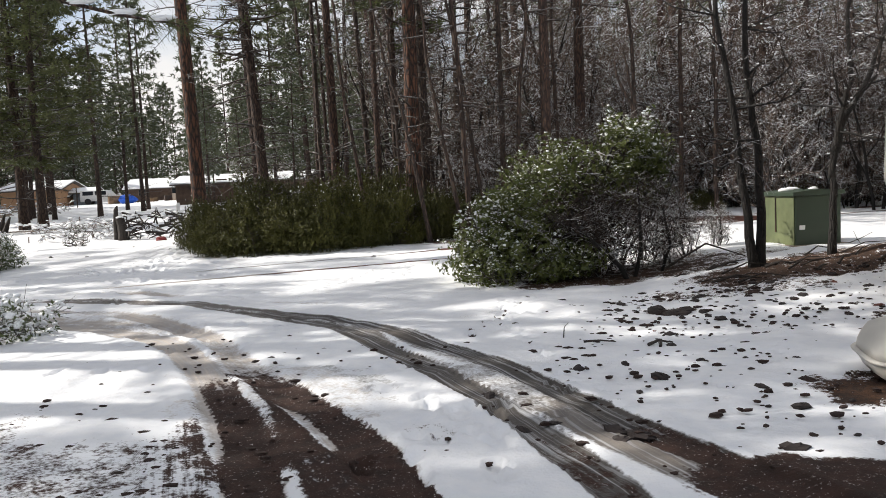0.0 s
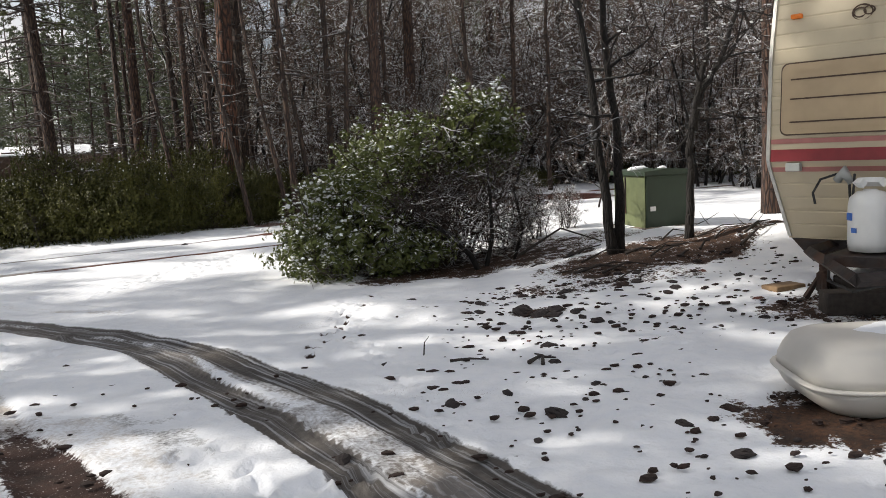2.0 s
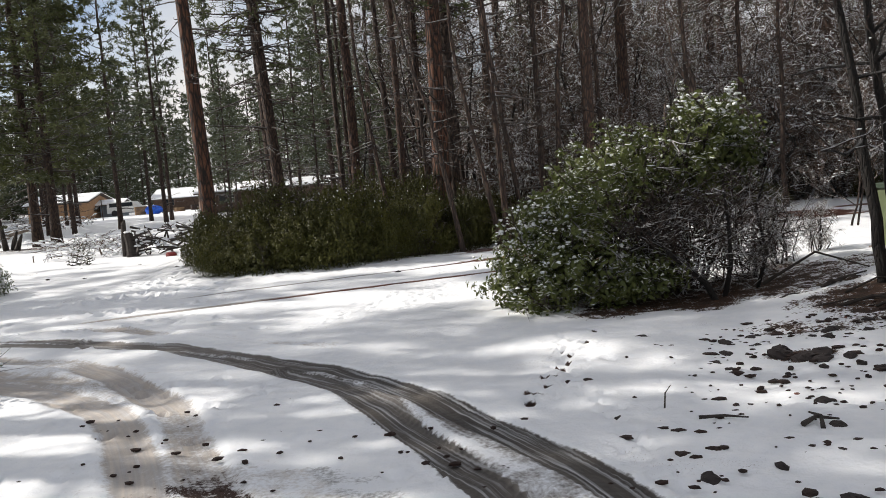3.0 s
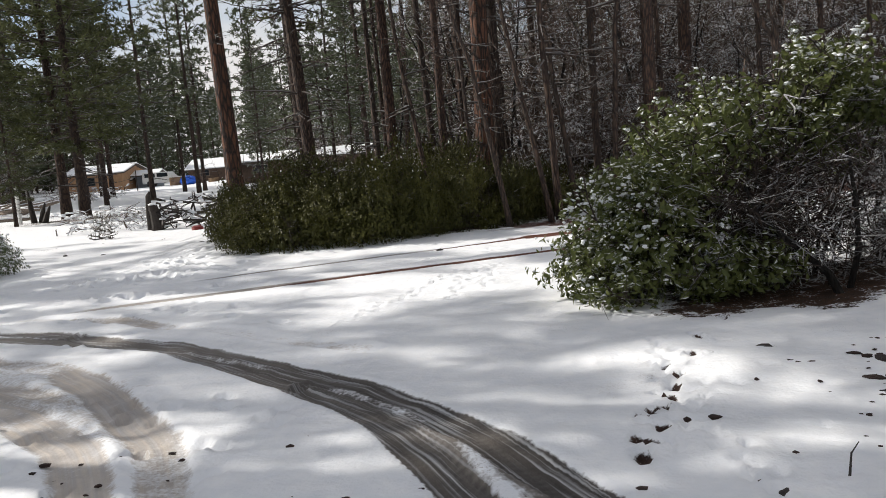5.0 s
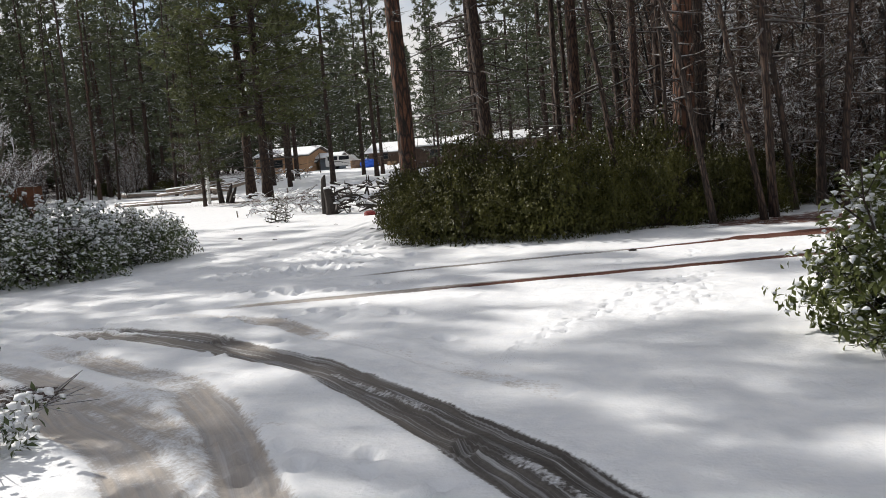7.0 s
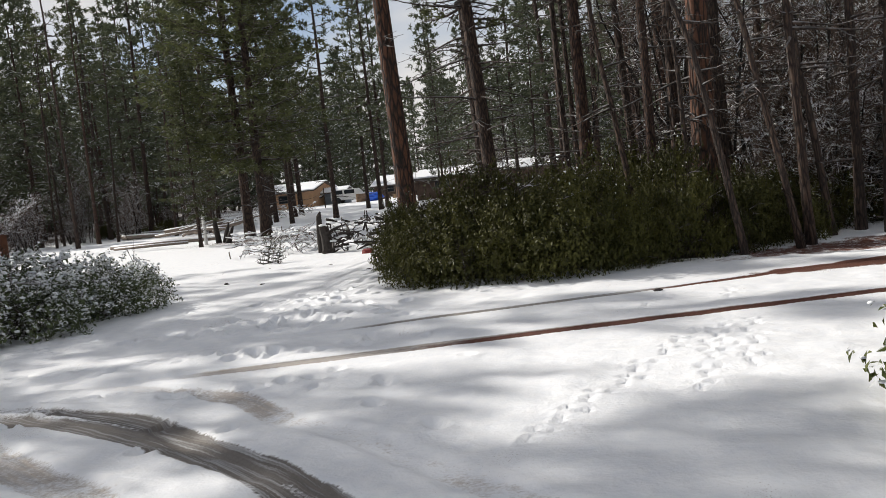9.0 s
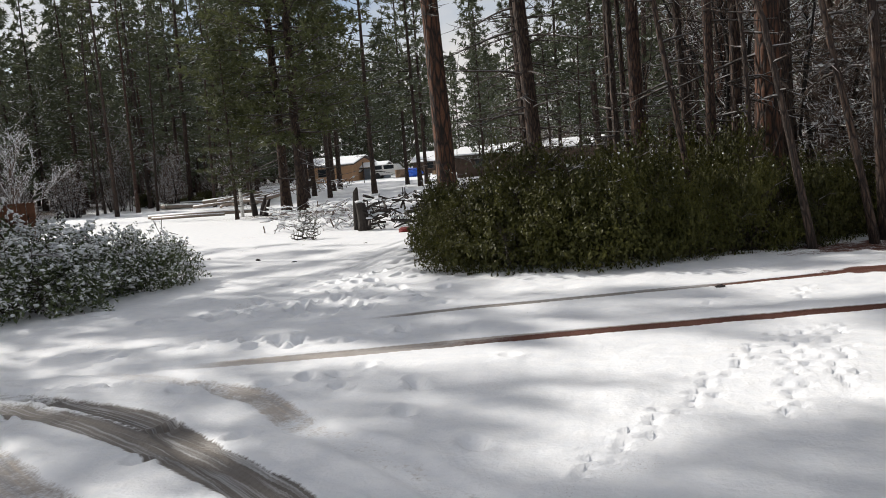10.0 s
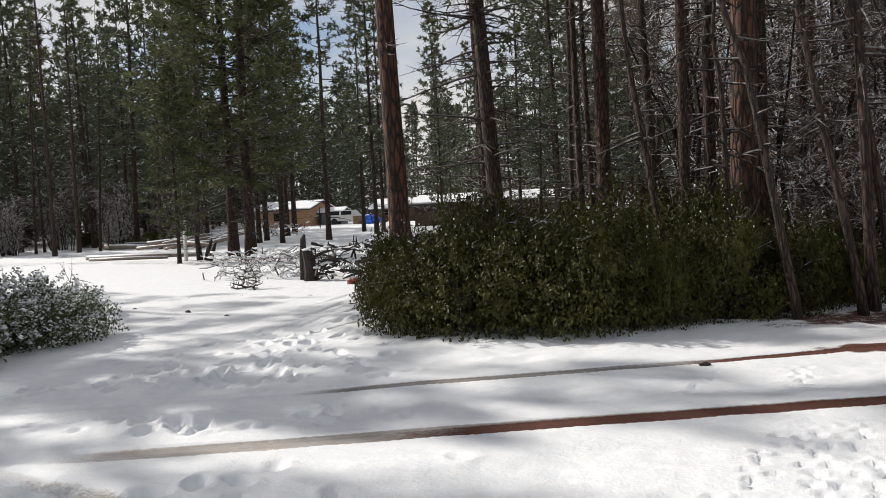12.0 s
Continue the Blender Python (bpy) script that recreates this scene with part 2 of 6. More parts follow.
M_GROUND = ground_material()
M_SNOW = snow_material()
M_BARK_RED = bark("orange_plated_bark", (0.175, 0.074, 0.041), (0.011, 0.008, 0.007), 17.0, 3.6)
M_BARK_BROWN = bark("brown_bark", (0.145, 0.076, 0.050), (0.018, 0.009, 0.008), 30.0, 5.5)
M_BARK_GREY = bark("grey_brown_bark", (0.125, 0.076, 0.054), (0.016, 0.009, 0.008), 30.0, 5.5, 0.2)
M_BARK_DARK = bark("dark_oak_bark", (0.017, 0.012, 0.010), (0.005, 0.004, 0.004), 45.0, 10.0, 0.15)
M_STEM = bark("dark_shrub_stems", (0.060, 0.036, 0.027), (0.018, 0.011, 0.009), 14.0, 6.0, 0.4)
M_LIMB = bark("dead_limb_bark", (0.10, 0.066, 0.050), (0.02, 0.015, 0.012), 14.0, 6.0, 0.25)
M_TWIG = bark("snow_dusted_twigs", (0.24, 0.165, 0.125), (0.09, 0.06, 0.045), 14.0, 6.0, 1.0, lo=0.3, hi=0.65)
M_NEEDLE = foliage("pine_needles", (0.045, 0.054, 0.024), (0.115, 0.126, 0.054), 0.6, 0.6, 0.22, 0.75, 0.95, 1.2, 1.1)
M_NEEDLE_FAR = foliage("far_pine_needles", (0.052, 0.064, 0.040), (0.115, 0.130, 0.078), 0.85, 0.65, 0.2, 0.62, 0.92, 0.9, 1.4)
M_LEAF = foliage("evergreen_leaves", (0.018, 0.023, 0.007), (0.086, 0.084, 0.021), 0.25, 0.5, 0.14, 0.9, 1.0, 5.0, 0.6)
M_LEAF_SNOWY = foliage("snowed_evergreen_leaves", (0.042, 0.056, 0.018), (0.140, 0.158, 0.050), 0.9, 0.45, 0.2, 0.72, 0.95, 4.0, 0.9)
M_LEAF_WHITE = foliage("heavily_snowed_leaves", (0.050, 0.066, 0.034), (0.10, 0.12, 0.055), 1.0, 0.5, 0.15, 0.5, 0.75, 4.0, 1.3)
M_ROCK = plain("dark_lava_rock", (0.028, 0.021, 0.020), 0.9, 0.0, 0.4, 30.0, 0.7, 0.01)
M_RUST_ROCK = plain("rusty_lava_rock", (0.13, 0.045, 0.032), 0.9, 0.0, 0.4, 30.0, 0.7, 0.01)
M_CLOD = plain("dark_clods", (0.030, 0.016, 0.012), 0.95, 0.0, 0.5, 25.0, 0.9, 0.02)
M_WOOD_DARK = plain("charred_wood", (0.035, 0.028, 0.024), 0.9, 0.0, 0.4, 18.0, 0.6, 0.01)
M_WOOD_GREY = plain("weathered_wood", (0.20, 0.16, 0.13), 0.85, 0.0, 0.35, 16.0, 0.5, 0.008)
M_WOOD_TAN = plain("cut_lumber", (0.25, 0.16, 0.085), 0.8, 0.0, 0.35, 9.0, 0.4, 0.006, dirt=(0.06, 0.04, 0.03))
M_FENCE = plain("stained_fence_boards", (0.16, 0.065, 0.033), 0.8, 0.0, 0.35, 8.0, 0.4, 0.006)
# one faded paint; the shaded front and sunlit side are in its colours
M_BOX_GREEN = plain("green_cabinet_paint", (0.019, 0.036, 0.020), 0.55, 0.0, 0.12, 5.0, 0.15, 0.003, dirt=(0.028, 0.050, 0.027))
M_BOX_SUNLIT = plain("sunlit_faded_cabinet_paint", (0.115, 0.135, 0.062), 0.6, 0.0, 0.25, 4.0, 0.15, 0.003, dirt=(0.045, 0.075, 0.036))
M_CREAM = plain("cream_trailer_skin", (0.54, 0.46, 0.32), 0.38, 0.0, 0.06, 5.0, 0.08, 0.003, dirt=(0.44, 0.37, 0.26))
M_STRIPE = plain("dark_red_stripe", (0.23, 0.022, 0.028), 0.4, 0.0, 0.15, 8.0, 0.05, 0.002)
M_STRIPE_FADED = plain("faded_red_stripe", (0.38, 0.15, 0.13), 0.45, 0.0, 0.15, 8.0, 0.05, 0.002)
M_TAN_PANEL = plain("tan_window_cover", (0.45, 0.34, 0.21), 0.5, 0.0, 0.08, 4.0, 0.1, 0.003)
M_BROWN_LINE = plain("brown_rubber_trim", (0.075, 0.045, 0.028), 0.6, 0.0, 0.2, 20.0, 0.1, 0.002)
M_ALU = plain("dull_aluminium", (0.55, 0.54, 0.50), 0.42, 0.85, 0.12, 14.0, 0.1, 0.002)
M_STEEL = plain("dark_rusty_steel", (0.035, 0.028, 0.026), 0.7, 0.3, 0.4, 18.0, 0.3, 0.003, dirt=(0.10, 0.05, 0.03))
M_RUBBER = plain("black_rubber", (0.018, 0.018, 0.019), 0.6, 0.0, 0.2, 20.0, 0.1, 0.002)
M_TUB = plain("dirty_white_plastic", (0.60, 0.575, 0.53), 0.48, 0.0, 0.06, 3.0, 0.1, 0.003, dirt=(0.48, 0.45, 0.40))
M_TANK = plain("white_painted_steel", (0.72, 0.72, 0.70), 0.35, 0.0, 0.05, 7.0, 0.05, 0.002)
M_BLUE = plain("blue_label", (0.05, 0.14, 0.45), 0.45, 0.0, 0.15, 12.0, 0.05, 0.002)
M_ORANGE = plain("orange_lens", (0.80, 0.20, 0.02), 0.25, 0.0, 0.1, 20.0, 0.05, 0.001)
M_GREYLENS = plain("grey_lamp_housing", (0.35, 0.36, 0.34), 0.4, 0.0, 0.1, 12.0, 0.1, 0.002)
M_HOUSE = plain("tan_house_wall", (0.50, 0.30, 0.17), 0.85, 0.0, 0.12, 2.0, 0.2, 0.01)
M_BROWN_WALL = plain("brown_board_wall", (0.085, 0.055, 0.040), 0.85, 0.0, 0.3, 3.0, 0.3, 0.01)
M_SHED = plain("blue_grey_shed_wall", (0.20, 0.235, 0.27), 0.7, 0.0, 0.12, 3.0, 0.2, 0.01)
M_ROOF = plain("dark_shingle_roof", (0.09, 0.075, 0.065), 0.9, 0.0, 0.3, 6.0, 0.4, 0.01)
M_GLASS = plain("dark_window_glass", (0.02, 0.025, 0.03), 0.08, 0.0, 0.1, 3.0, 0.0, 0.001)
M_TARP = plain("bright_blue_tarp", (0.02, 0.12, 0.62), 0.4, 0.0, 0.2, 6.0, 0.4, 0.02)
M_WHITE = plain("white_paint", (0.78, 0.78, 0.76), 0.5, 0.0, 0.08, 6.0, 0.1, 0.003)
M_REDTHING = plain("red_plastic", (0.24, 0.03, 0.028), 0.5, 0.0, 0.2, 10.0, 0.2, 0.005)


# ---------------------------------------------------------------- mesh helpers
class Buf:
    """Vertices and faces that grow into one mesh."""

    def __init__(self):
        self.v, self.f = [], []

    def tube(self, pts, radii, sides=6, cap=True):
        base, n = len(self.v), len(pts)
        for i, p in enumerate(pts):
            d = (pts[min(i + 1, n - 1)] - pts[max(i - 1, 0)])
            d = d.normalized() if d.length > 1e-9 else Vector((0, 0, 1))
            a = d.cross(Vector((0.31, 0.95, 0.05)) if abs(d.z) > 0.8 else Vector((0, 0, 1))).normalized()
            b = d.cross(a)
            for k in range(sides):
                w = 2 * math.pi * k / sides
                self.v.append(p + (a * math.cos(w) + b * math.sin(w)) * radii[i])
        for i in range(n - 1):
            for k in range(sides):
                k2 = (k + 1) % sides
                self.f.append((base + i * sides + k, base + i * sides + k2, base + (i + 1) * sides + k2, base + (i + 1) * sides + k))
        if cap:
            self.f.append(tuple(base + k for k in range(sides))[::-1])
            self.f.append(tuple(base + (n - 1) * sides + k for k in range(sides)))

    def blob(self, c, r, rng, squash=0.6, n1=7, n2=5, rough=0.25):
        base = len(self.v)
        rr = r if isinstance(r, tuple) else (r, r, r * squash)
        self.v.append(Vector(c) + Vector((0, 0, rr[2])))
        for j in range(1, n2):
            th = math.pi * j / n2
            for i in range(n1):
                ph = 2 * math.pi * i / n1 + j * 0.4
                k = 1 + rng.uniform(-rough, rough)
                self.v.append(Vector(c) + Vector((rr[0] * math.sin(th) * math.cos(ph), rr[1] * math.sin(th) * math.sin(ph), rr[2] * math.cos(th))) * k)
        self.v.append(Vector(c) - Vector((0, 0, rr[2])))
        last = len(self.v) - 1
        for i in range(n1):
            i2 = (i + 1) % n1
            self.f.append((base, base + 1 + i, base + 1 + i2))
            for j in range(n2 - 2):
                a = base + 1 + j * n1
                self.f.append((a + i, a + n1 + i, a + n1 + i2, a + i2))
            a = base + 1 + (n2 - 2) * n1
            self.f.append((a + i, last, a + i2))

    def box(self, lo, hi, m=None):
        base = len(self.v)
        for x in (lo[0], hi[0]):
            for y in (lo[1], hi[1]):
                for z in (lo[2], hi[2]):
                    p = Vector((x, y, z))
                    self.v.append(m @ p if m else p)
        for q in ((0, 1, 3, 2), (4, 6, 7, 5), (0, 4, 5, 1), (2, 3, 7, 6), (0, 2, 6, 4), (1, 5, 7, 3)):
            self.f.append(tuple(base + k for k in q))

    def prism(self, outline, lo, hi, place):
        """An outline of (a, b) pairs swept from lo to hi; place(a, b, c) gives the point."""
        base, n = len(self.v), len(outline)
        for c in (lo, hi):
            for a, b in outline:
                self.v.append(Vector(place(a, b, c)))
        self.f.append(tuple(base + k for k in range(n))[::-1])
        self.f.append(tuple(base + n + k for k in range(n)))
        for k in range(n):
            k2 = (k + 1) % n
            self.f.append((base + k, base + k2, base + n + k2, base + n + k))

    def mesh(self, name, material, smooth=False):
        me = bpy.data.meshes.new(name)
        me.from_pydata([tuple(p) for p in self.v], [], self.f)
        me.materials.append(material)
        if smooth:
            me.polygons.foreach_set("use_smooth", [True] * len(me.polygons))
        me.update()
        return me


def bevelled(me, width=0.01, seg=2):
    bm = bmesh.new()
    bm.from_mesh(me)
    bmesh.ops.recalc_face_normals(bm, faces=bm.faces)
    bmesh.ops.bevel(bm, geom=[e for e in bm.edges if e.calc_face_angle(0) > 0.5], offset=width, segments=seg, affect="EDGES", profile=0.6)
    bm.to_mesh(me)
    bm.free()
    return me


def part(name, me, parent, label=""):
    ob = new(name, me)
    ob.parent = parent
    if label:
        ob["label"] = label
    return ob


def thing(name, label, category, group="", m=None, kind=""):
    ob = new(name)
    ob.empty_display_size = 0.2
    if m:
        ob.matrix_basis = m
    return tagged(ob, label, category, group, kind)


def thing_mesh(name, me, label, category, group="", m=None, kind=""):
    ob = new(name, me)
    if m:
        ob.matrix_basis = m
    return tagged(ob, label, category, group, kind)


def arrays(name, verts, faces, material, smooth=False):
    me = bpy.data.meshes.new(name)
    verts, faces = np.asarray(verts, dtype=np.float32), np.asarray(faces, dtype=np.int32)
    k = faces.shape[1]
    me.vertices.add(len(verts))
    me.vertices.foreach_set("co", verts.ravel())
    me.loops.add(faces.size)
    me.loops.foreach_set("vertex_index", faces.ravel())
    me.polygons.add(len(faces))
    me.polygons.foreach_set("loop_start", np.arange(0, faces.size, k, dtype=np.int32))
    me.materials.append(material)
    if smooth:
        me.polygons.foreach_set("use_smooth", np.ones(len(faces), dtype=bool))
    me.update(calc_edges=True)
    me.validate()
    return me


# ---------------------------------------------------------------- ground
def vnoise(x, y, seed=0):
    """Smooth value noise on arrays, 0 to 1."""
    xi, yi = np.floor(x).astype(np.int64), np.floor(y).astype(np.int64)
    fx, fy = x - xi, y - yi
    fx, fy = fx * fx * (3 - 2 * fx), fy * fy * (3 - 2 * fy)

    def h(a, b):
        k = (a * 374761393 + b * 668265263 + seed * 974634277) & 0xFFFFFFFF
        k = ((k ^ (k >> 13)) * 1274126177) & 0xFFFFFFFF
        return ((k ^ (k >> 16)) & 0xFFFF) / 65535.0

    return (h(xi, yi) * (1 - fx) + h(xi + 1, yi) * fx) * (1 - fy) + (h(xi, yi + 1) * (1 - fx) + h(xi + 1, yi + 1) * fx) * fy


def sstep(a, b, x):
    t = np.clip((x - a) / (b - a), 0, 1)
    return t * t * (3 - 2 * t)


def lie(x, y):
    """The lie of the land, without tracks."""
    x, y = np.asarray(x, dtype=float), np.asarray(y, dtype=float)
    return (0.26 * sstep(1.8, 5.2, x) * sstep(6.5, 10.5, y) + 0.013 * np.maximum(0, y - 18) * sstep(18, 30, y)
            + 0.22 * np.exp(-((x - 5.9) ** 2 / 0.5 + (y - 9.9) ** 2 / 0.8)))


def gz(x, y):
    return float(lie(x, y))


TRACKS = [  # centre line, width, wetness, depth
    ([(1.75, 3.0), (1.28, 4.08), (1.03, 4.65), (0.89, 5.05), (0.70, 5.56), (0.50, 6.03), (0.25, 6.55), (-0.27, 7.44), (-0.56, 7.9), (-0.94, 8.42), (-1.40, 8.99), (-2.08, 9.61), (-2.94, 10.29), (-4.05, 11.03), (-5.5, 11.8), (-9, 12.4)], 0.24, 1.3, 0.03),
    ([(0.85, 3.0), (0.69, 3.77), (0.47, 4.63), (0.22, 5.36), (-0.03, 5.93), (-0.29, 6.57), (-0.62, 7.28), (-1.16, 8.3), (-1.61, 8.88), (-2.12, 9.43), (-2.74, 10.0), (-3.63, 10.68), (-4.82, 11.28), (-6.1, 11.66), (-7.5, 11.92), (-9, 12.15)], 0.24, 1.2, 0.026),
    ([(0.1, 2.8), (-0.2, 3.6), (-0.5, 4.4), (-0.85, 5.1), (-1.2, 5.75), (-1.7, 6.65), (-2.37, 8.05), (-2.7, 8.47), (-3.35, 9.28), (-4.23, 10.14), (-4.93, 10.5), (-6.19, 11.11), (-7.56, 11.69), (-9, 12.0)], 0.32, 0.74, 0.03),
    ([(-0.7, 2.8), (-0.98, 3.8), (-1.35, 4.9), (-1.75, 5.9), (-2.2, 6.9), (-2.83, 7.99), (-3.15, 8.3), (-3.8, 8.89), (-4.39, 9.22), (-5.22, 9.74), (-7.0, 10.3), (-9, 10.7)], 0.34, 0.68, 0.025),
    ([(-1.75, 10.25), (-2.06, 10.47), (-2.64, 10.91), (-3.18, 11.26), (-3.72, 11.55), (-4.65, 12.3), (-6.5, 12.8)], 0.26, 0.56, 0.02),
    ([(-2.77, 8.4), (-3.2, 8.78), (-3.69, 9.16), (-4.37, 9.59), (-5.34, 10.13), (-6.47, 10.59), (-9, 11.2)], 0.28, 0.70, 0.022),
    ([(-9.5, 11.9), (-6.3, 12.85), (-5.17, 13.2), (-4.28, 13.56), (-3.19, 14.03), (-2.05, 14.5), (-0.16, 15.28), (2.2, 16.2), (5.5, 17.6), (9, 18.9), (14, 20.4), (30, 24)], 0.26, 1.25, 0.020),
    ([(-8, 13.7), (-5.58, 14.8), (-4.6, 15.22), (-3.69, 15.69), (-2.7, 16.14), (-1.69, 16.62), (-0.63, 17.12), (0.31, 17.62), (2.4, 18.6), (6, 20.1), (10, 21.0), (14, 21.9), (30, 25.5)], 0.19, 1.0, 0.016),
    ([(1.0, 4.2), (0.72, 4.85), (0.48, 5.45), (0.23, 5.98), (-0.02, 6.56), (-0.45, 7.36), (-0.75, 7.9)], 0.36, 0.78, 0.010),
]


def smooth_line(pts, step=0.12):
    pts = [Vector((*p, 0)) for p in pts]
    pts = [2 * pts[0] - pts[1]] + pts + [2 * pts[-1] - pts[-2]]
    out = []
    for i in range(1, len(pts) - 2):
        a, b, c, d = pts[i - 1:i + 3]
        n = max(2, int((c - b).length / step))
        for k in range(n):
            t = k / n
            out.append(0.5 * ((2 * b) + (c - a) * t + (2 * a - 5 * b + 4 * c - d) * t * t + (3 * b - a - 3 * c + d) * t ** 3))
    out.append(pts[-2])
    return np.array([(p.x, p.y) for p in out])


def near_line(px, py, line, reach):
    """Distance along and across for the points within reach of a line."""
    lo, hi = line.min(0) - reach, line.max(0) + reach
    sel = np.where((px > lo[0]) & (px < hi[0]) & (py > lo[1]) & (py < hi[1]))[0]
    best = np.full(len(sel), 1e9)
    s_best, u_best = np.zeros(len(sel)), np.zeros(len(sel))
    s = 0.0
    for a, b in zip(line[:-1], line[1:]):
        d = b - a
        ln = math.hypot(*d)
        if ln < 1e-6:
            continue
        qx, qy = px[sel] - a[0], py[sel] - a[1]
        t = np.clip((qx * d[0] + qy * d[1]) / ln ** 2, 0, 1)
        dist = np.hypot(qx - t * d[0], qy - t * d[1])
        m = dist < best
        best[m] = dist[m]
        s_best[m] = s + t[m] * ln
        u_best[m] = ((d[0] * qy - d[1] * qx) / ln)[m]
        s += ln
    keep = best < reach
    return sel[keep], s_best[keep], u_best[keep]


def graded(lo, hi, fine, reach, growth=1.16):
    mid = list(np.arange(lo, hi, fine))
    out, d, p = [], fine, hi
    while p < reach:
        out.append(p)
        d *= growth
        p += d
    out.append(reach)
    left, d, p = [], fine, lo
    while p > -reach:
        d *= growth
        p -= d
        left.append(p)
    left.append(-reach - 50)
    return np.array(left[::-1] + mid + out)


def build_ground():
    gx, gy = graded(-8.6, 4.6, 0.036, 900, 1.2), graded(2.6, 18.2, 0.036, 900, 1.2)
    X, Y = np.meshgrid(gx, gy)
    px, py = X.ravel(), Y.ravel()
    near = sstep(30, 18, np.hypot(px + 2, py - 10))
    z = lie(px, py)
    z += near * (0.05 * (vnoise(px * 0.9, py * 0.9, 3) - 0.5) + (0.022 + 0.012 * sstep(11, 13, py)) * (vnoise(px * 3.1, py * 3.1, 4) - 0.5) + 0.010 * (vnoise(px * 9, py * 9, 5) - 0.5))
    far = 1 - near
    z += far * 0.25 * (vnoise(px * 0.12, py * 0.12, 9) - 0.5) * sstep(25, 60, np.hypot(px, py))
    mud, slush, duff, red = (np.zeros(len(px)) for _ in range(4))
    along, across, tan, crisp = (np.zeros(len(px)) for _ in range(4))
    known = np.zeros(len(px), dtype=bool)
    lane = np.zeros(len(px))        # the lane's snow is pressed smooth beside its tyre lines
    for k in (6, 7):
        sel, s, u = near_line(px, py, smooth_line(TRACKS[k][0]), 0.75)
        lane[sel] = np.maximum(lane[sel], sstep(0.75, 0.3, np.abs(u)))
    z = lie(px, py) + (z - lie(px, py)) * (1 - 0.85 * lane)
    for k, (pts, width, wet, depth) in enumerate(TRACKS):
        sel, s, u = near_line(px, py, smooth_line(pts), width * 1.6)
        d = np.abs(u) / (width / 2)
        wob = (0.25 if k < 6 else 0.12) * (vnoise(px[sel] * 2.2, py[sel] * 2.2, 20 + k) - 0.5)
        inside = sstep(1.14, 0.9, d + wob * 0.2) if k in (6, 7) else sstep(1.3, 0.72, d + wob)
        patch = (0.62 if k in (0, 1, 6, 7) else 0.55 if k in (2, 3) else 0.42) + 0.9 * vnoise(px[sel] * 0.9, py[sel] * 0.9, 40 + k)
        fade = sstep(-6.4, -4.4, px[sel]) if k == 6 else sstep(-5.8, -3.6, px[sel]) if k == 7 else sstep(-8.0, -5.2, px[sel])
        val = wet * inside * np.clip(patch, 0, 1.15) * fade
        m = (val > slush[sel]) | ~known[sel]
        known[sel] = True
        along[sel[m]], across[sel[m]] = s[m], u[m]
        tan[sel[m]] = (0.04, 0.08, 0.85, 0.95, 0.9, 0.85, 0.75, 0.4, 0.28)[k] + 0.16 * sstep(-1.0, -3.6, px[sel[m]]) * (k < 2)
        slush[sel] = np.maximum(slush[sel], val)
        z[sel] += -depth * inside + 0.22 * depth * sstep(0.8, 1.2, d) * sstep(1.9, 1.3, d) * (0.5 + vnoise(px[sel] * 3, py[sel] * 3, 60 + k))
        if k < 4:   # bare soil near the start of the drive
            reach = sstep(7.3, 5.6, py[sel]) if k == 2 else sstep(6.9, 5.3, py[sel]) if k == 3 else sstep(5.1, 4.1, py[sel])
            mud[sel] = np.maximum(mud[sel], inside * reach * (0.92, 0.5, 1.0, 0.95)[k])
        if k in (6, 7):
            crisp[sel] = 1.0
        if k == 6:
            red[sel] = np.maximum(red[sel], inside * sstep(-6.0, -1.5, px[sel]) * 0.85)
        if k == 7:
            red[sel] = np.maximum(red[sel], inside * sstep(-2.6, -0.6, px[sel]) * 0.85)

    def spot(cx, cy, rx, ry, turn=0.0, seed=0, ragged=0.5):
        c, s_ = math.cos(radians(turn)), math.sin(radians(turn))
        dx, dy = px - cx, py - cy
        a, b = (dx * c + dy * s_) / rx, (-dx * s_ + dy * c) / ry
        d = np.hypot(a, b) + ragged * (vnoise(px * 1.7, py * 1.7, 70 + seed) - 0.5) + ragged * 0.5 * (vnoise(px * 6, py * 6, 80 + seed) - 0.5)
        return sstep(1.3, 0.7, d)

    # one measure along and across both tyres of the drive
    drive = smooth_line([(1.3, 3.0), (0.99, 3.92), (0.75, 4.64), (0.55, 5.2), (0.33, 5.75), (0.1, 6.3), (-0.45, 7.36), (-0.86, 8.1), (-1.5, 8.93), (-2.1, 9.52), (-2.84, 10.15), (-3.84, 10.86), (-5.1, 11.5), (-6.5, 11.95)], 0.06)
    sel, s, u = near_line(px, py, drive, 0.62)
    along[sel], across[sel] = s, u
    # the ridge of snow between the two tyres
    sel, s, u = near_line(px, py, smooth_line([(0.06, 6.34), (-0.35, 7.07), (-0.71, 7.95), (-0.98, 8.36), (-1.33, 8.8), (-1.75, 9.26), (-2.3, 9.8), (-3.1, 10.4)]), 0.12)
    ridge = sstep(0.07, 0.02, np.abs(u)) * sstep(0.15, 0.6, vnoise(s * 1.1, 0 * s, 34))
    slush[sel] *= 1 - 0.62 * ridge
    z[sel] += 0.012 * ridge

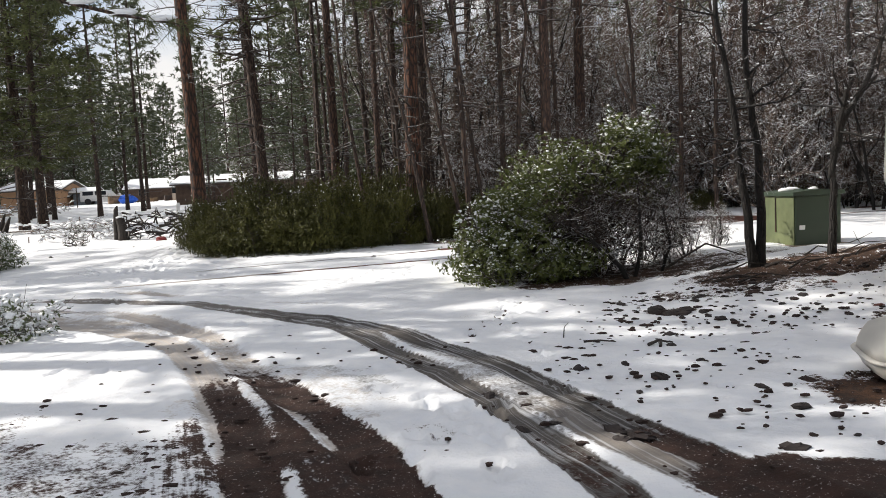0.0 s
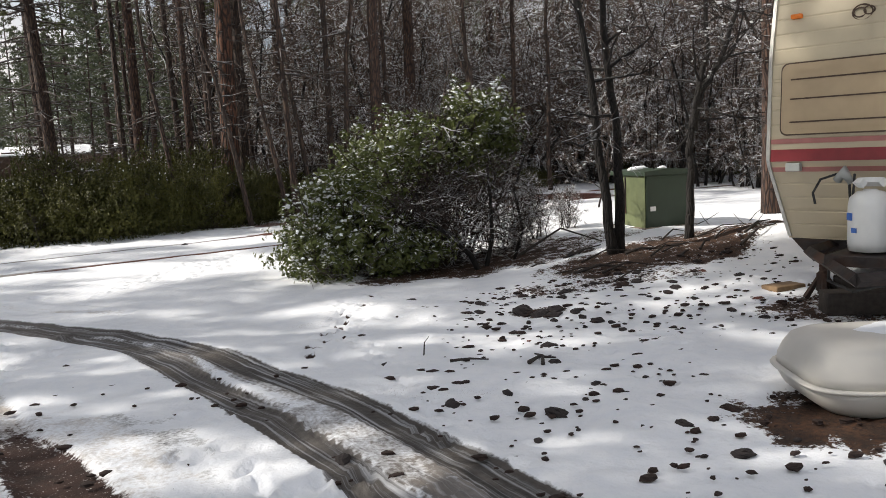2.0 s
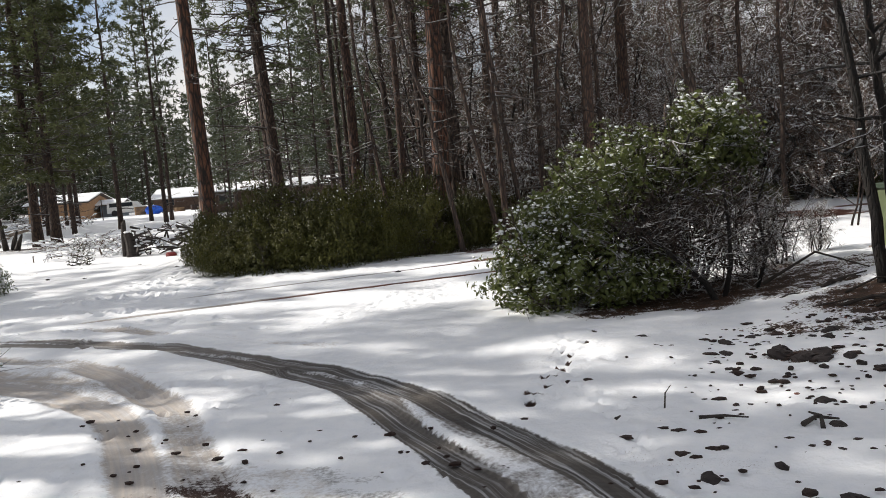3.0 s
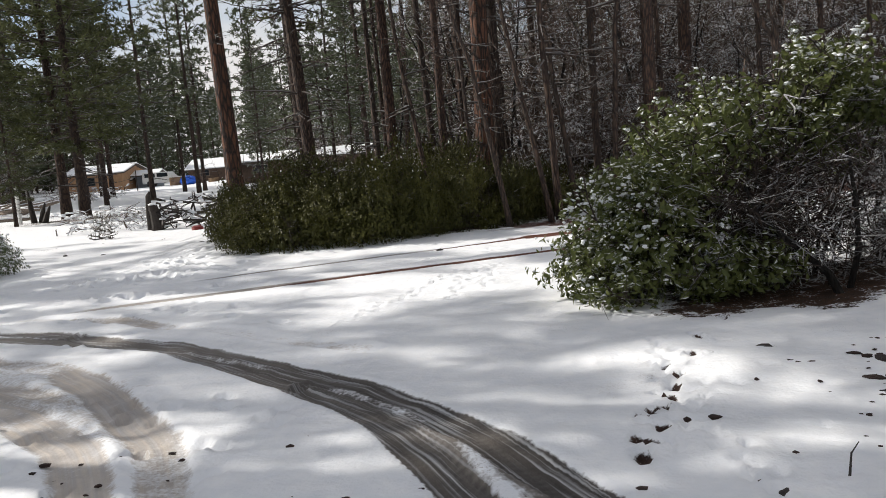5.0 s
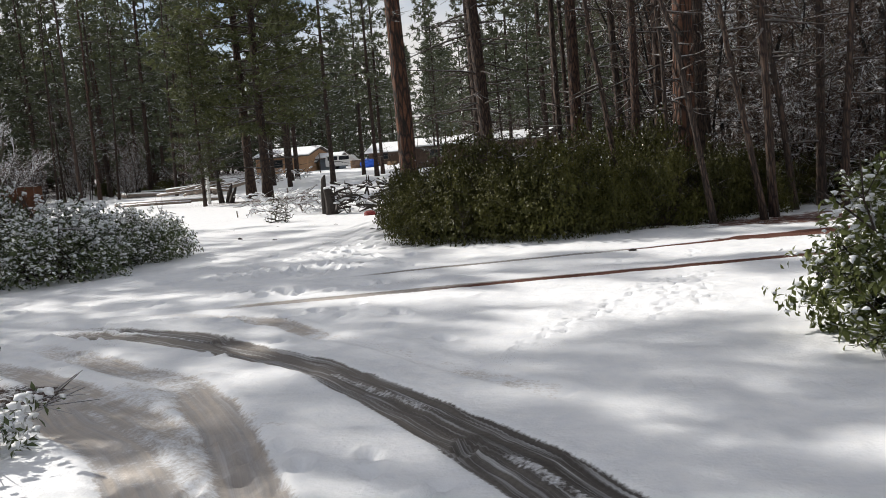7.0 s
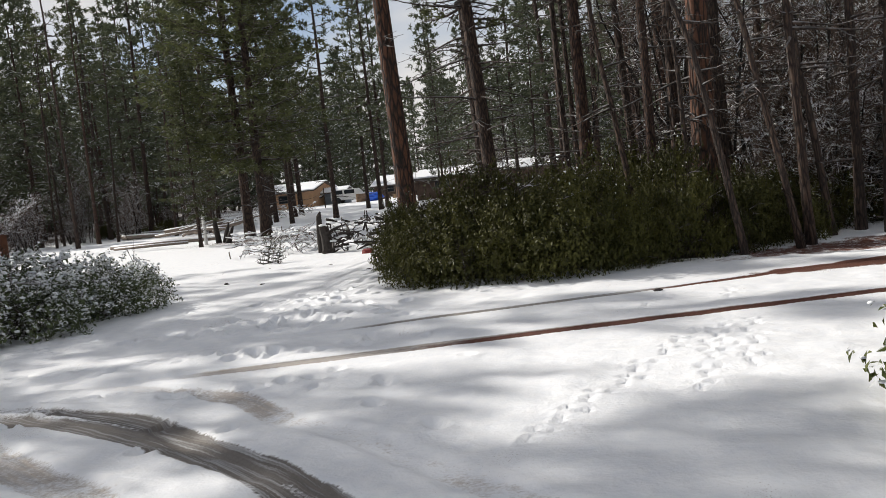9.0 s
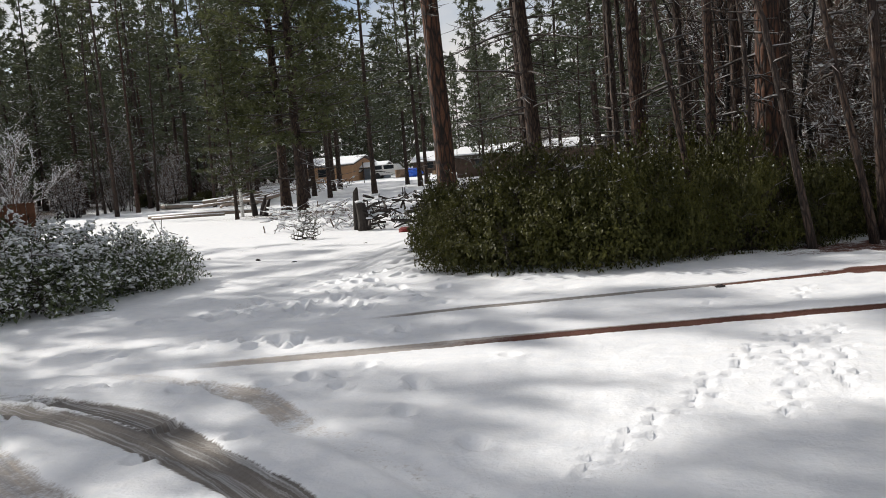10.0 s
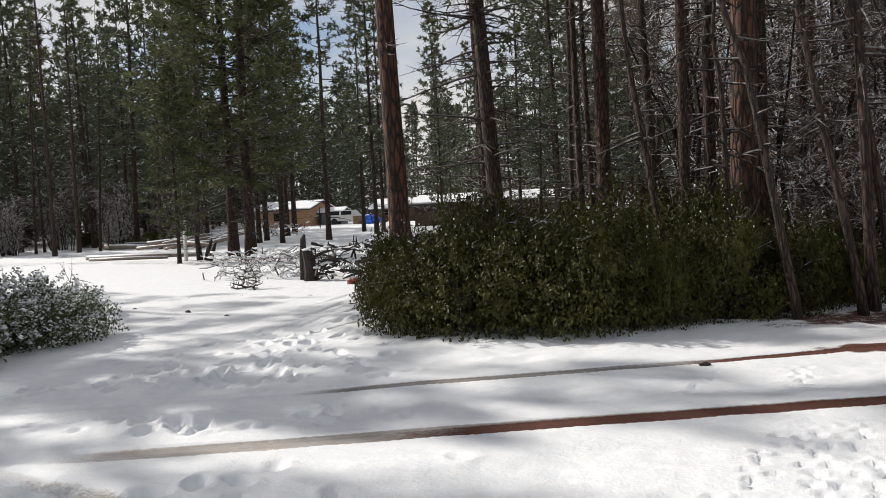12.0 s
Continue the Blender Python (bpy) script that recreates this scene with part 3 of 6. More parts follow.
    # churned bare soil of the drive
    for cx, cy, rx, ry, turn, w in ((-0.75, 4.35, 0.42, 1.2, 25, 0.8), (-1.2, 5.35, 0.34, 1.1, 28, 0.64), (-1.1, 4.2, 0.42, 1.0, 20, 0.6), (1.72, 3.5, 0.66, 0.42, -25, 1.0), (1.25, 4.1, 0.16, 0.5, 25, 0.8), (2.6, 3.2, 0.8, 0.5, 0, 0.9)):
        mud = np.maximum(mud, w * spot(cx, cy, rx, ry, turn, int(cx * 7) + 20))
    mud = np.maximum(mud, 0.46 * spot(-2.2, 3.8, 1.6, 1.3, 0, 9, 0.9))
    for k in (2, 3):     # ribs of snow left between the tyres
        sel, s, u = near_line(px, py, smooth_line(TRACKS[k][0]), 0.5)
        for off in (-0.2, 0.14):
            mud[sel] *= 1 - 0.95 * sstep(0.055, 0.015, np.abs(u - off - 0.012 * np.sin(s * 2))) * sstep(0.35, 0.6, vnoise(s * 1.3, 0 * s + k + off * 40, 33))
    slush = np.maximum(slush, 0.42 * spot(-1.3, 5.6, 0.7, 1.3, 28, 10, 0.9))
    slush = np.maximum(slush, 0.4 * spot(-4.0, 9.5, 1.2, 0.5, -38, 11))
    mud = np.maximum(mud, 0.58 * spot(-5.35, 9.85, 0.55, 0.22, -25, 14, 0.7))
    # litter under the oaks, the bush and the hedge
    for cx, cy, rx, ry, turn, w in ((4.3, 10.0, 1.5, 0.8, 8, 0.72), (3.3, 11.2, 1.0, 0.8, 10, 0.62), (4.2, 11.6, 0.8, 0.5, 10, 0.5), (5.4, 10.4, 1.0, 0.6, 0, 0.6), (2.2, 11.25, 1.5, 0.75, 12, 0.72), (3.2, 11.8, 1.2, 0.7, 20, 0.58), (-17.7, 35.3, 2.4, 1.0, 0, 0.7), (-2.6, 21.0, 3.2, 1.5, 8, 0.8),
                                    (2.35, 8.3, 0.3, 0.2, 0, 0.7), (3.3, 4.95, 0.95, 0.5, -14, 0.85), (4.6, 7.3, 0.7, 0.4, -15, 0.6), (3.2, 9.1, 1.1, 0.35, -10, 0.5)):
        duff = np.maximum(duff, w * spot(cx, cy, rx, ry, turn, int(cx * 5) + 40))
    # red soil on the lane and in the trees
    for cx, cy, rx, ry, turn, w in ((1.8, 20.2, 3.0, 0.8, 22, 0.62), (6.6, 19.4, 1.6, 1.1, 15, 0.85), (1.2, 17.9, 1.6, 0.35, 23, 0.7), (7, 25, 6, 2.0, 10, 0.5)):
        red = np.maximum(red, w * spot(cx, cy, rx, ry, turn, int(cx * 5) + 60))
    forest = sstep(21.3, 23.0, py - 0.24 * np.maximum(px, 0)) * sstep(-7, -4, px) * (0.38 + 0.5 * vnoise(px * 0.4, py * 0.4, 91))
    duff = np.maximum(duff, forest)
    leftwood = sstep(-34, -44, px + 0.2 * py - 8) * (0.3 + 0.5 * vnoise(px * 0.3, py * 0.3, 93))
    duff = np.maximum(duff, leftwood * sstep(20, 40, py))
    # footprints and paw marks
    rng = random.Random(5)

    def dent(cx, cy, length, width, turn, depth):
        sel = np.where((np.abs(px - cx) < length) & (np.abs(py - cy) < length))[0]
        if not len(sel):
            return
        c, s_ = math.cos(turn), math.sin(turn)
        a = ((px[sel] - cx) * c + (py[sel] - cy) * s_) / (length / 2)
        b = (-(px[sel] - cx) * s_ + (py[sel] - cy) * c) / (width / 2)
        d = np.hypot(a, b)
        z[sel] += (1 - lane[sel]) * (-depth * sstep(1.1, 0.5, d) + 0.3 * depth * sstep(0.95, 1.2, d) * sstep(1.7, 1.3, d))

    # darkens the middle of a paw mark through the mud mask
    def dark_pit(cx, cy, r):
        sel = np.where((np.abs(px - cx) < r * 2) & (np.abs(py - cy) < r * 2))[0]
        mud[sel] = np.maximum(mud[sel], sstep(1.2, 0.4, np.hypot(px[sel] - cx, py[sel] - cy) / r))

    def trail(x0, y0, x1, y1, stride, side, length, width, depth, spread=0.05):
        n = max(1, int(math.hypot(x1 - x0, y1 - y0) / stride))
        ang = math.atan2(y1 - y0, x1 - x0)
        for i in range(n + 1):
            t = i / n
            o = side * (1 if i % 2 else -1)
            dent(x0 + (x1 - x0) * t - math.sin(ang) * o + rng.uniform(-spread, spread), y0 + (y1 - y0) * t + math.cos(ang) * o + rng.uniform(-spread, spread), length, width, ang + rng.uniform(-0.2, 0.2), depth)

    def rabbit(x0, y0, x1, y1, stride=0.42):
        n = max(1, int(math.hypot(x1 - x0, y1 - y0) / stride))
        ang = math.atan2(y1 - y0, x1 - x0)
        for i in range(n + 1):
            t = i / n
            cx, cy = x0 + (x1 - x0) * t + rng.uniform(-0.04, 0.04), y0 + (y1 - y0) * t + rng.uniform(-0.04, 0.04)
            for da, db in ((0.10, 0.07), (0.11, -0.07), (-0.05, 0.02), (-0.14, -0.01)):
                dent(cx + da * math.cos(ang) - db * math.sin(ang), cy + da * math.sin(ang) + db * math.cos(ang), 0.11, 0.08, ang, 0.032)

    for a in ((-5.0, 13.4, -7.2, 22.5), (-4.2, 13.2, -6.2, 24.0), (-5.6, 12.6, -6.6, 19.5), (-6.4, 12.4, -7.6, 17.5), (-3.5, 12.4, -6.8, 15.2)):
        trail(*a, 0.62, 0.13, 0.30, 0.15, 0.075)
    trail(-2.75, 11.4, -4.0, 13.2, 0.55, 0.12, 0.28, 0.15, 0.06)
    trail(-4.5, 12.6, -5.6, 14.6, 0.5, 0.14, 0.3, 0.16, 0.07)
    trail(-4.6, 12.3, -9.0, 13.2, 0.5, 0.2, 0.3, 0.17, 0.07)
    for k in range(130):
        dent(rng.gauss(-6.0, 1.2), rng.gauss(14.6, 1.7), rng.uniform(0.14, 0.28), rng.uniform(0.12, 0.2), rng.uniform(1.0, 2.4), rng.uniform(0.03, 0.085))
    for k in range(26):
        dent(rng.uniform(-0.6, 0.35), rng.uniform(3.6, 6.4), rng.uniform(0.16, 0.28), rng.uniform(0.1, 0.13), rng.uniform(1.1, 2.2), rng.uniform(0.03, 0.05))
    for k in range(30):
        dent(rng.uniform(-3.4, -1.6), rng.uniform(6.6, 9.4), rng.uniform(0.14, 0.3), rng.uniform(0.1, 0.14), rng.uniform(0.6, 2.4), rng.uniform(0.03, 0.06))
    rabbit(-1.9, 11.2, -1.0, 14.1)
    rabbit(-0.95, 12.2, -0.55, 17.3)
    rabbit(-0.62, 12.9, -0.45, 15.6, 0.36)
    rabbit(0.45, 7.7, 0.75, 9.6, 0.30)
    rabbit(0.8, 5.6, 0.6, 8.6, 0.36)
    rabbit(-0.9, 17.0, -1.6, 15.6)
    for x, y in [(1.34, 10.26), (1.05, 9.65), (0.92, 9.26), (0.72, 8.87), (0.54, 8.49), (0.42, 8.09), (0.33, 7.78), (0.27, 7.54)]:
        for _ in range(3):
            a, b = x + rng.uniform(-0.1, 0.1), y + rng.uniform(-0.12, 0.12)
            dent(a, b, 0.11, 0.08, rng.uniform(0, 3), 0.05)
            dark_pit(a, b, 0.05)
    for k in range(150):     # the trodden way across the field
        y = rng.uniform(13.5, 24)
        dent(-4.6 - 0.27 * (y - 12) + rng.gauss(0, 0.7), y, rng.uniform(0.2, 0.32), rng.uniform(0.11, 0.15), rng.uniform(1.3, 2.3), rng.uniform(0.03, 0.06))
    for k in range(90):   # small pits over the rubble
        dent(rng.uniform(0.6, 4.6), rng.uniform(4.2, 9.2), rng.uniform(0.08, 0.2), rng.uniform(0.06, 0.12), rng.uniform(0, 3.1), rng.uniform(0.01, 0.025))
    # bare spots stand lower than the snow round them
    z -= 0.025 * np.clip(duff * sstep(60, 20, py), 0, 1)
    ny, nx = X.shape
    idx = np.arange(nx * ny).reshape(ny, nx)
    faces = np.stack([idx[:-1, :-1].ravel(), idx[:-1, 1:].ravel(), idx[1:, 1:].ravel(), idx[1:, :-1].ravel()], 1)
    me = arrays("ground", np.stack([px, py, z], 1), faces, M_GROUND, True)
    for name, data in (("mud", mud), ("slush", slush), ("duff", duff), ("red", red), ("along", along), ("across", across), ("tan", np.clip(tan, 0, 1)), ("crisp", crisp)):
        me.attributes.new(name, "FLOAT", "POINT").data.foreach_set("value", data.astype(np.float32))
    tagged(new("ground", me), "snow-covered ground with muddy tyre tracks and bare patches", "ground", kind="structure")


build_ground()


# ---------------------------------------------------------------- trees
def blades(rng, centres, dirs, count, length, width, droop=0.15, spread=0.9):
    """Needle tufts: thin blades that fan out round each direction."""
    n = len(centres)
    c = np.repeat(np.asarray(centres), count, 0)
    d = np.repeat(np.asarray(dirs), count, 0) + rng.normal(0, spread, (n * count, 3))
    d /= np.linalg.norm(d, axis=1)[:, None] + 1e-9
    d[:, 2] -= droop
    ln = length * rng.uniform(0.7, 1.2, (n * count, 1))
    side = np.cross(d, rng.normal(0, 1, (n * count, 3)))
    side /= np.linalg.norm(side, axis=1)[:, None] + 1e-9
    w = width * rng.uniform(0.7, 1.3, (n * count, 1))
    base = c + rng.normal(0, length * 0.12, c.shape)
    v = np.stack([base - side * w * 0.5, base + side * w * 0.5, base + d * ln], 1).reshape(-1, 3)
    return v, np.arange(len(v)).reshape(-1, 3)


def trunk_line(rng, height, lean, wobble, steps):
    pts, off = [], Vector((0, 0, 0))
    for i in range(steps + 1):
        t = i / steps
        off += Vector((rng.uniform(-1, 1), rng.uniform(-1, 1), 0)) * wobble
        pts.append(Vector((lean[0] * t * height, lean[1] * t * height, -0.25 + t * (height + 0.25))) + off * t)
    return pts


def pine(seed, height=22.0, girth=0.36, first=0.35, limbs=46, reach=2.6, tufts=9, blade=0.24, count=7, bark_mat=None, needle=None,
         lean=(0, 0), dead=14, sides=10, bw=0.035, wobble=0.06, low=0.06, label="tall pine with snow-dusted green crown", name="pine_tree"):
    """A pine: trunk, dead lower branches, green limbs with needle tufts at their ends."""
    rng, nrg = random.Random(seed), np.random.default_rng(seed)
    tree = thing(name, label, "tree", "pines of the wood")
    steps = 16
    pts = trunk_line(rng, height, lean, wobble, steps)
    tb = Buf()
    radii = []
    for i in range(steps + 1):
        t = i / steps
        radii.append(girth / 2 * ((1 - t) ** 0.8 * 0.95 + 0.05) * (1.0 + 0.35 * math.exp(-t * 28)))
    tb.tube(pts, radii, sides)
    part("trunk", tb.mesh("trunk", bark_mat or M_BARK_GREY, True), tree)
    lb, cs, ds = Buf(), [], []

    def on_trunk(t):
        k = min(steps - 1, int(t * steps))
        f = t * steps - k
        return pts[k].lerp(pts[k + 1], f)

    light = bw >= 0.08
    for i in range(dead):
        t = rng.uniform(low, first + 0.14)
        a = rng.uniform(0, 2 * math.pi)
        ln = rng.uniform(0.25, 1.0) ** 1.3 * reach * 0.85
        p0 = on_trunk(t)
        d = Vector((math.cos(a), math.sin(a), rng.uniform(-0.2, 0.25)))
        bend = Vector((-math.sin(a), math.cos(a), 0)) * rng.uniform(-0.3, 0.3)
        sag = rng.uniform(0.15, 0.5)
        shape = lambda u: p0 + d * ln * u + bend * ln * u * u + Vector((0, 0, ln * (-sag * u * u + 0.22 * u ** 3)))
        line = [shape(u) for u in ((0, 0.5, 1) if light else (0, 0.25, 0.5, 0.75, 1))]
        r0 = rng.uniform(0.018, 0.036)
        lb.tube(line, [r0 * (1 - 0.82 * k / (len(line) - 1)) for k in range(len(line))], 3 if light else 4, False)
        for _ in range(1 if light else 3 if sides < 9 else 6):
            u = rng.uniform(0.25, 0.98)
            q = shape(u)
            e = (d * 0.6 + Vector((rng.uniform(-1, 1), rng.uniform(-1, 1), rng.uniform(-0.7, 0.5)))).normalized() * rng.uniform(0.15, 0.6) * (1.2 - 0.5 * u)
            lb.tube([q, q + e * 0.5 + Vector((0, 0, rng.uniform(-0.04, 0.05))), q + e], [0.010, 0.007, 0.003], 3, False)
    for i in range(limbs):
        t = first + (0.99 - first) * ((i + rng.random()) / limbs)
        k = (t - first) / (1 - first)
        ln = reach * (1 - k) ** 0.75 * rng.uniform(0.65, 1.15) * min(1, 0.45 + k * 4) + 0.25
        a = i * 2.4 + rng.uniform(-0.5, 0.5)
        p0 = on_trunk(t)
        rise = rng.uniform(-0.25, 0.12) + 0.35 * k
        d = Vector((math.cos(a), math.sin(a), rise))
        line = [p0 + d * ln * s + Vector((0, 0, ln * (-0.16 * s + 0.22 * s * s))) for s in (0, 0.33, 0.66, 1)]
        lb.tube(line, [0.045 * (1.2 - k), 0.032 * (1.2 - k), 0.02 * (1.2 - k), 0.008], 3 if light else 4, False)
        for j in range(tufts):
            s = rng.uniform(0.3, 1.0)
            q = line[0].lerp(line[3], s) + Vector((0, 0, ln * (-0.16 * s + 0.22 * s * s) * 0.5))
            side = Vector((-math.sin(a), math.cos(a), 0)) * rng.uniform(-1, 1) * ln * 0.34 * (1.1 - 0.5 * s) + Vector((0, 0, rng.uniform(-0.1, 0.18)))
            c = q + side
            if bw < 0.058 or height > 19.5 and reach > 3.5:
                lb.tube([q, c], [0.010, 0.005], 3, False)
            cs.append(tuple(c))
            ds.append(tuple((d * 0.6 + side * 0.6 + Vector((0, 0, 0.35))).normalized()))
    part("limbwork", lb.mesh("limbwork", M_LIMB), tree)["kind"] = "stuff"
    v, f = blades(nrg, cs, ds, count, blade, bw)
    part("crown", arrays("crown", v, f, needle or M_NEEDLE), tree)["kind"] = "stuff"
    return tree


def bare_tree(seed, height=6.0, girth=0.16, bark_mat=None, depth=4, stems=1, name="oak_tree", label="bare crooked oak with snow-dusted twigs",
              spread=0.75, twig=0.006, first=0.35, snow=0, group="bare oaks", fork=3, dirs=None, wander=0.15, twig_mat=None, boughs=0, apart=0.17):
    rng = random.Random(seed)
    tree = thing(name, label, "tree", group)
    tb, lb, sb = Buf(), Buf(), Buf()

    def grow(p, d, ln, r, lev, buf):
        n = 7 if lev == depth else 4 if lev > 1 else 3
        pts, rad, q, dd = [p], [r], p, d
        for i in range(n):
            dd = (dd + Vector((rng.uniform(-1, 1), rng.uniform(-1, 1), rng.uniform(-0.5, 0.8))) * (wander if lev == depth else 0.26)).normalized()
            q = q + dd * ln / n
            pts.append(q)
            rad.append(max(twig * 0.6, r * (1 - 0.55 * (i + 1) / n)))
        buf.tube(pts, rad, 7 if lev >= depth - 1 else 4 if lev > 1 else 3, False)
        if snow and lev <= 2 and rng.random() < snow:
            k = rng.randrange(1, len(pts))
            sb.blob(pts[k] + Vector((0, 0, rad[k] + 0.01)), (min(0.05, ln * 0.07 + 0.015), min(0.022, 0.012 + ln * 0.03), 0.012), rng, n1=5, n2=3)
        if lev == 0:
            return
        for i in range(fork if lev < depth else boughs or fork + 1):
            k = rng.randrange(max(1, int(n * first)), n + 1)
            e = (dd + Vector((rng.uniform(-1, 1), rng.uniform(-1, 1), rng.uniform(-0.45, 0.7))) * spread * 1.3).normalized()
            grow(pts[k], e, ln * (rng.uniform(0.2, 0.5) if boughs and lev == depth else rng.uniform(0.5, 0.78)), max(twig, rad[k] * 0.62), lev - 1, tb if lev == depth else lb)

    for s in range(stems):
        a = rng.uniform(0, 6.28)
        d = Vector((math.cos(a) * 0.06 * (stems > 1), math.sin(a) * 0.06 * (stems > 1), 1)).normalized()
        if dirs:
            d = Vector((*dirs[s], 1)).normalized()
        grow(Vector((apart * s, -0.06 * s, -0.15)), d, height * rng.uniform(0.5, 0.6), girth / 2, depth, tb)
    part("trunk", tb.mesh("trunk", bark_mat or M_BARK_DARK, True), tree)
    part("branchwork", lb.mesh("branchwork", twig_mat or M_TWIG), tree)["kind"] = "stuff"
    if sb.v:
        part("snow", sb.mesh("snow", M_SNOW, True), tree, "lumps of snow on the twigs")["kind"] = "stuff"
    return tree


def leaves(rng, pts, normals, size, material, name="leaves", fold=0.25, flat=0.0):
    """Small oval leaves, each folded along its rib."""
    n = len(pts)
    nor = np.asarray(normals) + rng.normal(0, 0.65, (n, 3))
    nor[:, 2] += flat
    nor /= np.linalg.norm(nor, axis=1)[:, None]
    a = np.cross(nor, rng.normal(0, 1, (n, 3)))
    a /= np.linalg.norm(a, axis=1)[:, None]
    b = np.cross(nor, a)
    s = size * rng.uniform(0.65, 1.3, (n, 1))
    p = np.asarray(pts)
    v = np.stack([p - a * s, p + b * s * 0.48 + nor * s * fold, p + a * s, p - b * s * 0.48 + nor * s * fold], 1).reshape(-1, 3)
    i = np.arange(n) * 4
    f = np.concatenate([np.stack([i, i + 1, i + 2], 1), np.stack([i, i + 2, i + 3], 1)])
    return arrays(name, v, f, material)


def shrub(seed, rx, ry, h, count, leaf, material, label, name="evergreen_shrub", group="", snow=0, stems=16, open_side=None, snow_size=0.09, shell=0.45, lumps=9, leaf_low=0.02, sprigs=40, spread=0.25, lump=1.0, masses=None, tangle=None):
    """A rounded evergreen shrub of several leafy lumps on crooked stems."""
    rng, nrg = random.Random(seed), np.random.default_rng(seed)
    bush = thing(name, label, "shrub", group)
    cs, rs = [], []
    for c, r in masses or ():       # leafy masses with places of their own
        cs.append(c)
        rs.append(r)
    for k in range(0 if masses else lumps):
        a, q = rng.uniform(0, 6.28), math.sqrt(rng.random()) * 0.8
        z = rng.uniform(0.3, 0.76) - 0.18 * q
        cs.append((math.cos(a) * q * rx, math.sin(a) * q * ry, z * h))
        rs.append((rx * lump * rng.uniform(0.3, 0.45), ry * lump * rng.uniform(0.3, 0.45), h * lump * rng.uniform(0.24, 0.36)))
    for k in range(0 if masses else 7):      # a skirt of low lumps down to the ground
        a = k * 0.9 + rng.uniform(-0.3, 0.3)
        cs.append((math.cos(a) * 0.68 * rx, math.sin(a) * 0.68 * ry, 0.16 * h))
        rs.append((rx * 0.32, ry * 0.32, h * 0.2))
    if not masses:
        cs.append((0, 0, h * 0.55))
        rs.append((rx * 0.5, ry * 0.5, h * 0.34))
    cs, rs = np.array(cs), np.array(rs)
    pts, nor = [], []
    while len(pts) < count:
        k = nrg.integers(0, len(cs), 4000)
        d = nrg.normal(0, 1, (4000, 3))
        d /= np.linalg.norm(d, axis=1)[:, None]
        q = 1 - shell * nrg.random(4000) ** 1.6
        p = cs[k] + rs[k] * d * q[:, None] * (1 + 0.22 * np.sin(d[:, :1] * 9 + k[:, None]) * np.sin(d[:, 1:2] * 8))
        ok = (p[:, 2] > leaf_low) & (p[:, 2] < h * 1.12)
        e = np.hypot(p[:, 0] / rx, p[:, 1] / ry)
        ok &= e < 1.04
        if open_side is not None:   # fewer leaves low on one side, where the stems show
            dens = np.clip(0.5 + (p[:, 2] / h - 0.42) * 2.2 - (p[:, 0] * open_side[0] + p[:, 1] * open_side[1]) / rx * 1.0, 0.07, 1)
            ok &= nrg.random(4000) < dens
        pts.extend(p[ok])
        nor.extend(d[ok])
    pts, nor = np.array(pts[:count]), np.array(nor[:count])
    outer = np.argsort(-(np.hypot(pts[:, 0] / rx, pts[:, 1] / ry) + pts[:, 2] / h))[:count // 3]
    tip_p, tip_n = [], []
    for k in range(sprigs):     # leafy shoots that break the outline
        i = outer[rng.randrange(len(outer))]
        d = Vector((nor[i][0], nor[i][1], nor[i][2] * 0.6 + 0.25)).normalized()
        ln = rng.uniform(0.12, 0.34)
        for j in range(14):
            q = Vector(pts[i]) + d * ln * rng.random() + Vector((rng.gauss(0, 0.03), rng.gauss(0, 0.03), rng.gauss(0, 0.025)))
            tip_p.append(tuple(q))
            tip_n.append(tuple(d + Vector((rng.uniform(-1, 1), rng.uniform(-1, 1), rng.uniform(-0.5, 1)))))
    if tip_p:
        pts, nor = np.concatenate([pts, np.array(tip_p)]), np.concatenate([nor, np.array(tip_n)])
    part("foliage", leaves(nrg, pts, nor, leaf, material, flat=0.25), bush)["kind"] = "stuff"
    sb = Buf()
    for s in range(stems):
        tgt = Vector(cs[rng.randrange(len(cs))]) + Vector((rng.uniform(-1, 1) * rx, rng.uniform(-1, 1) * ry, rng.uniform(-0.3, 1) * h)) * 0.3
        a = rng.uniform(0, 6.28)
        p0 = Vector((math.cos(a) * rx * 0.25, math.sin(a) * ry * 0.25, -0.08))
        line = [p0.lerp(tgt, t) + Vector((rng.uniform(-1, 1), rng.uniform(-1, 1), rng.uniform(-0.5, 0.5))) * 0.09 * (0 < t) for t in (0, 0.25, 0.5, 0.75, 1)]
        r = rng.uniform(0.012, 0.03)
        sb.tube(line, [r, r * 0.85, r * 0.65, r * 0.45, r * 0.25], 5, False)
        for _ in range(9):
            k = rng.randrange(1, 5)
            e = Vector((rng.uniform(-1, 1), rng.uniform(-1, 1), rng.uniform(-0.35, 0.8))).normalized() * rng.uniform(0.2, 0.55)
            q = line[k]
            mid = q + e * 0.5 + Vector((rng.uniform(-1, 1), rng.uniform(-1, 1), rng.uniform(-1, 1))) * 0.05
            sb.tube([q, mid, q + e], [0.009, 0.007, 0.003], 3, False)
            for _ in range(3):
                e2 = (e.normalized() + Vector((rng.uniform(-1, 1), rng.uniform(-1, 1), rng.uniform(-0.6, 0.8)))) * rng.uniform(0.1, 0.25)
                sb.tube([mid, mid + e2], [0.005, 0.002], 3, False)
    part("stemwork", sb.mesh("stemwork", M_STEM), bush)["kind"] = "stuff"
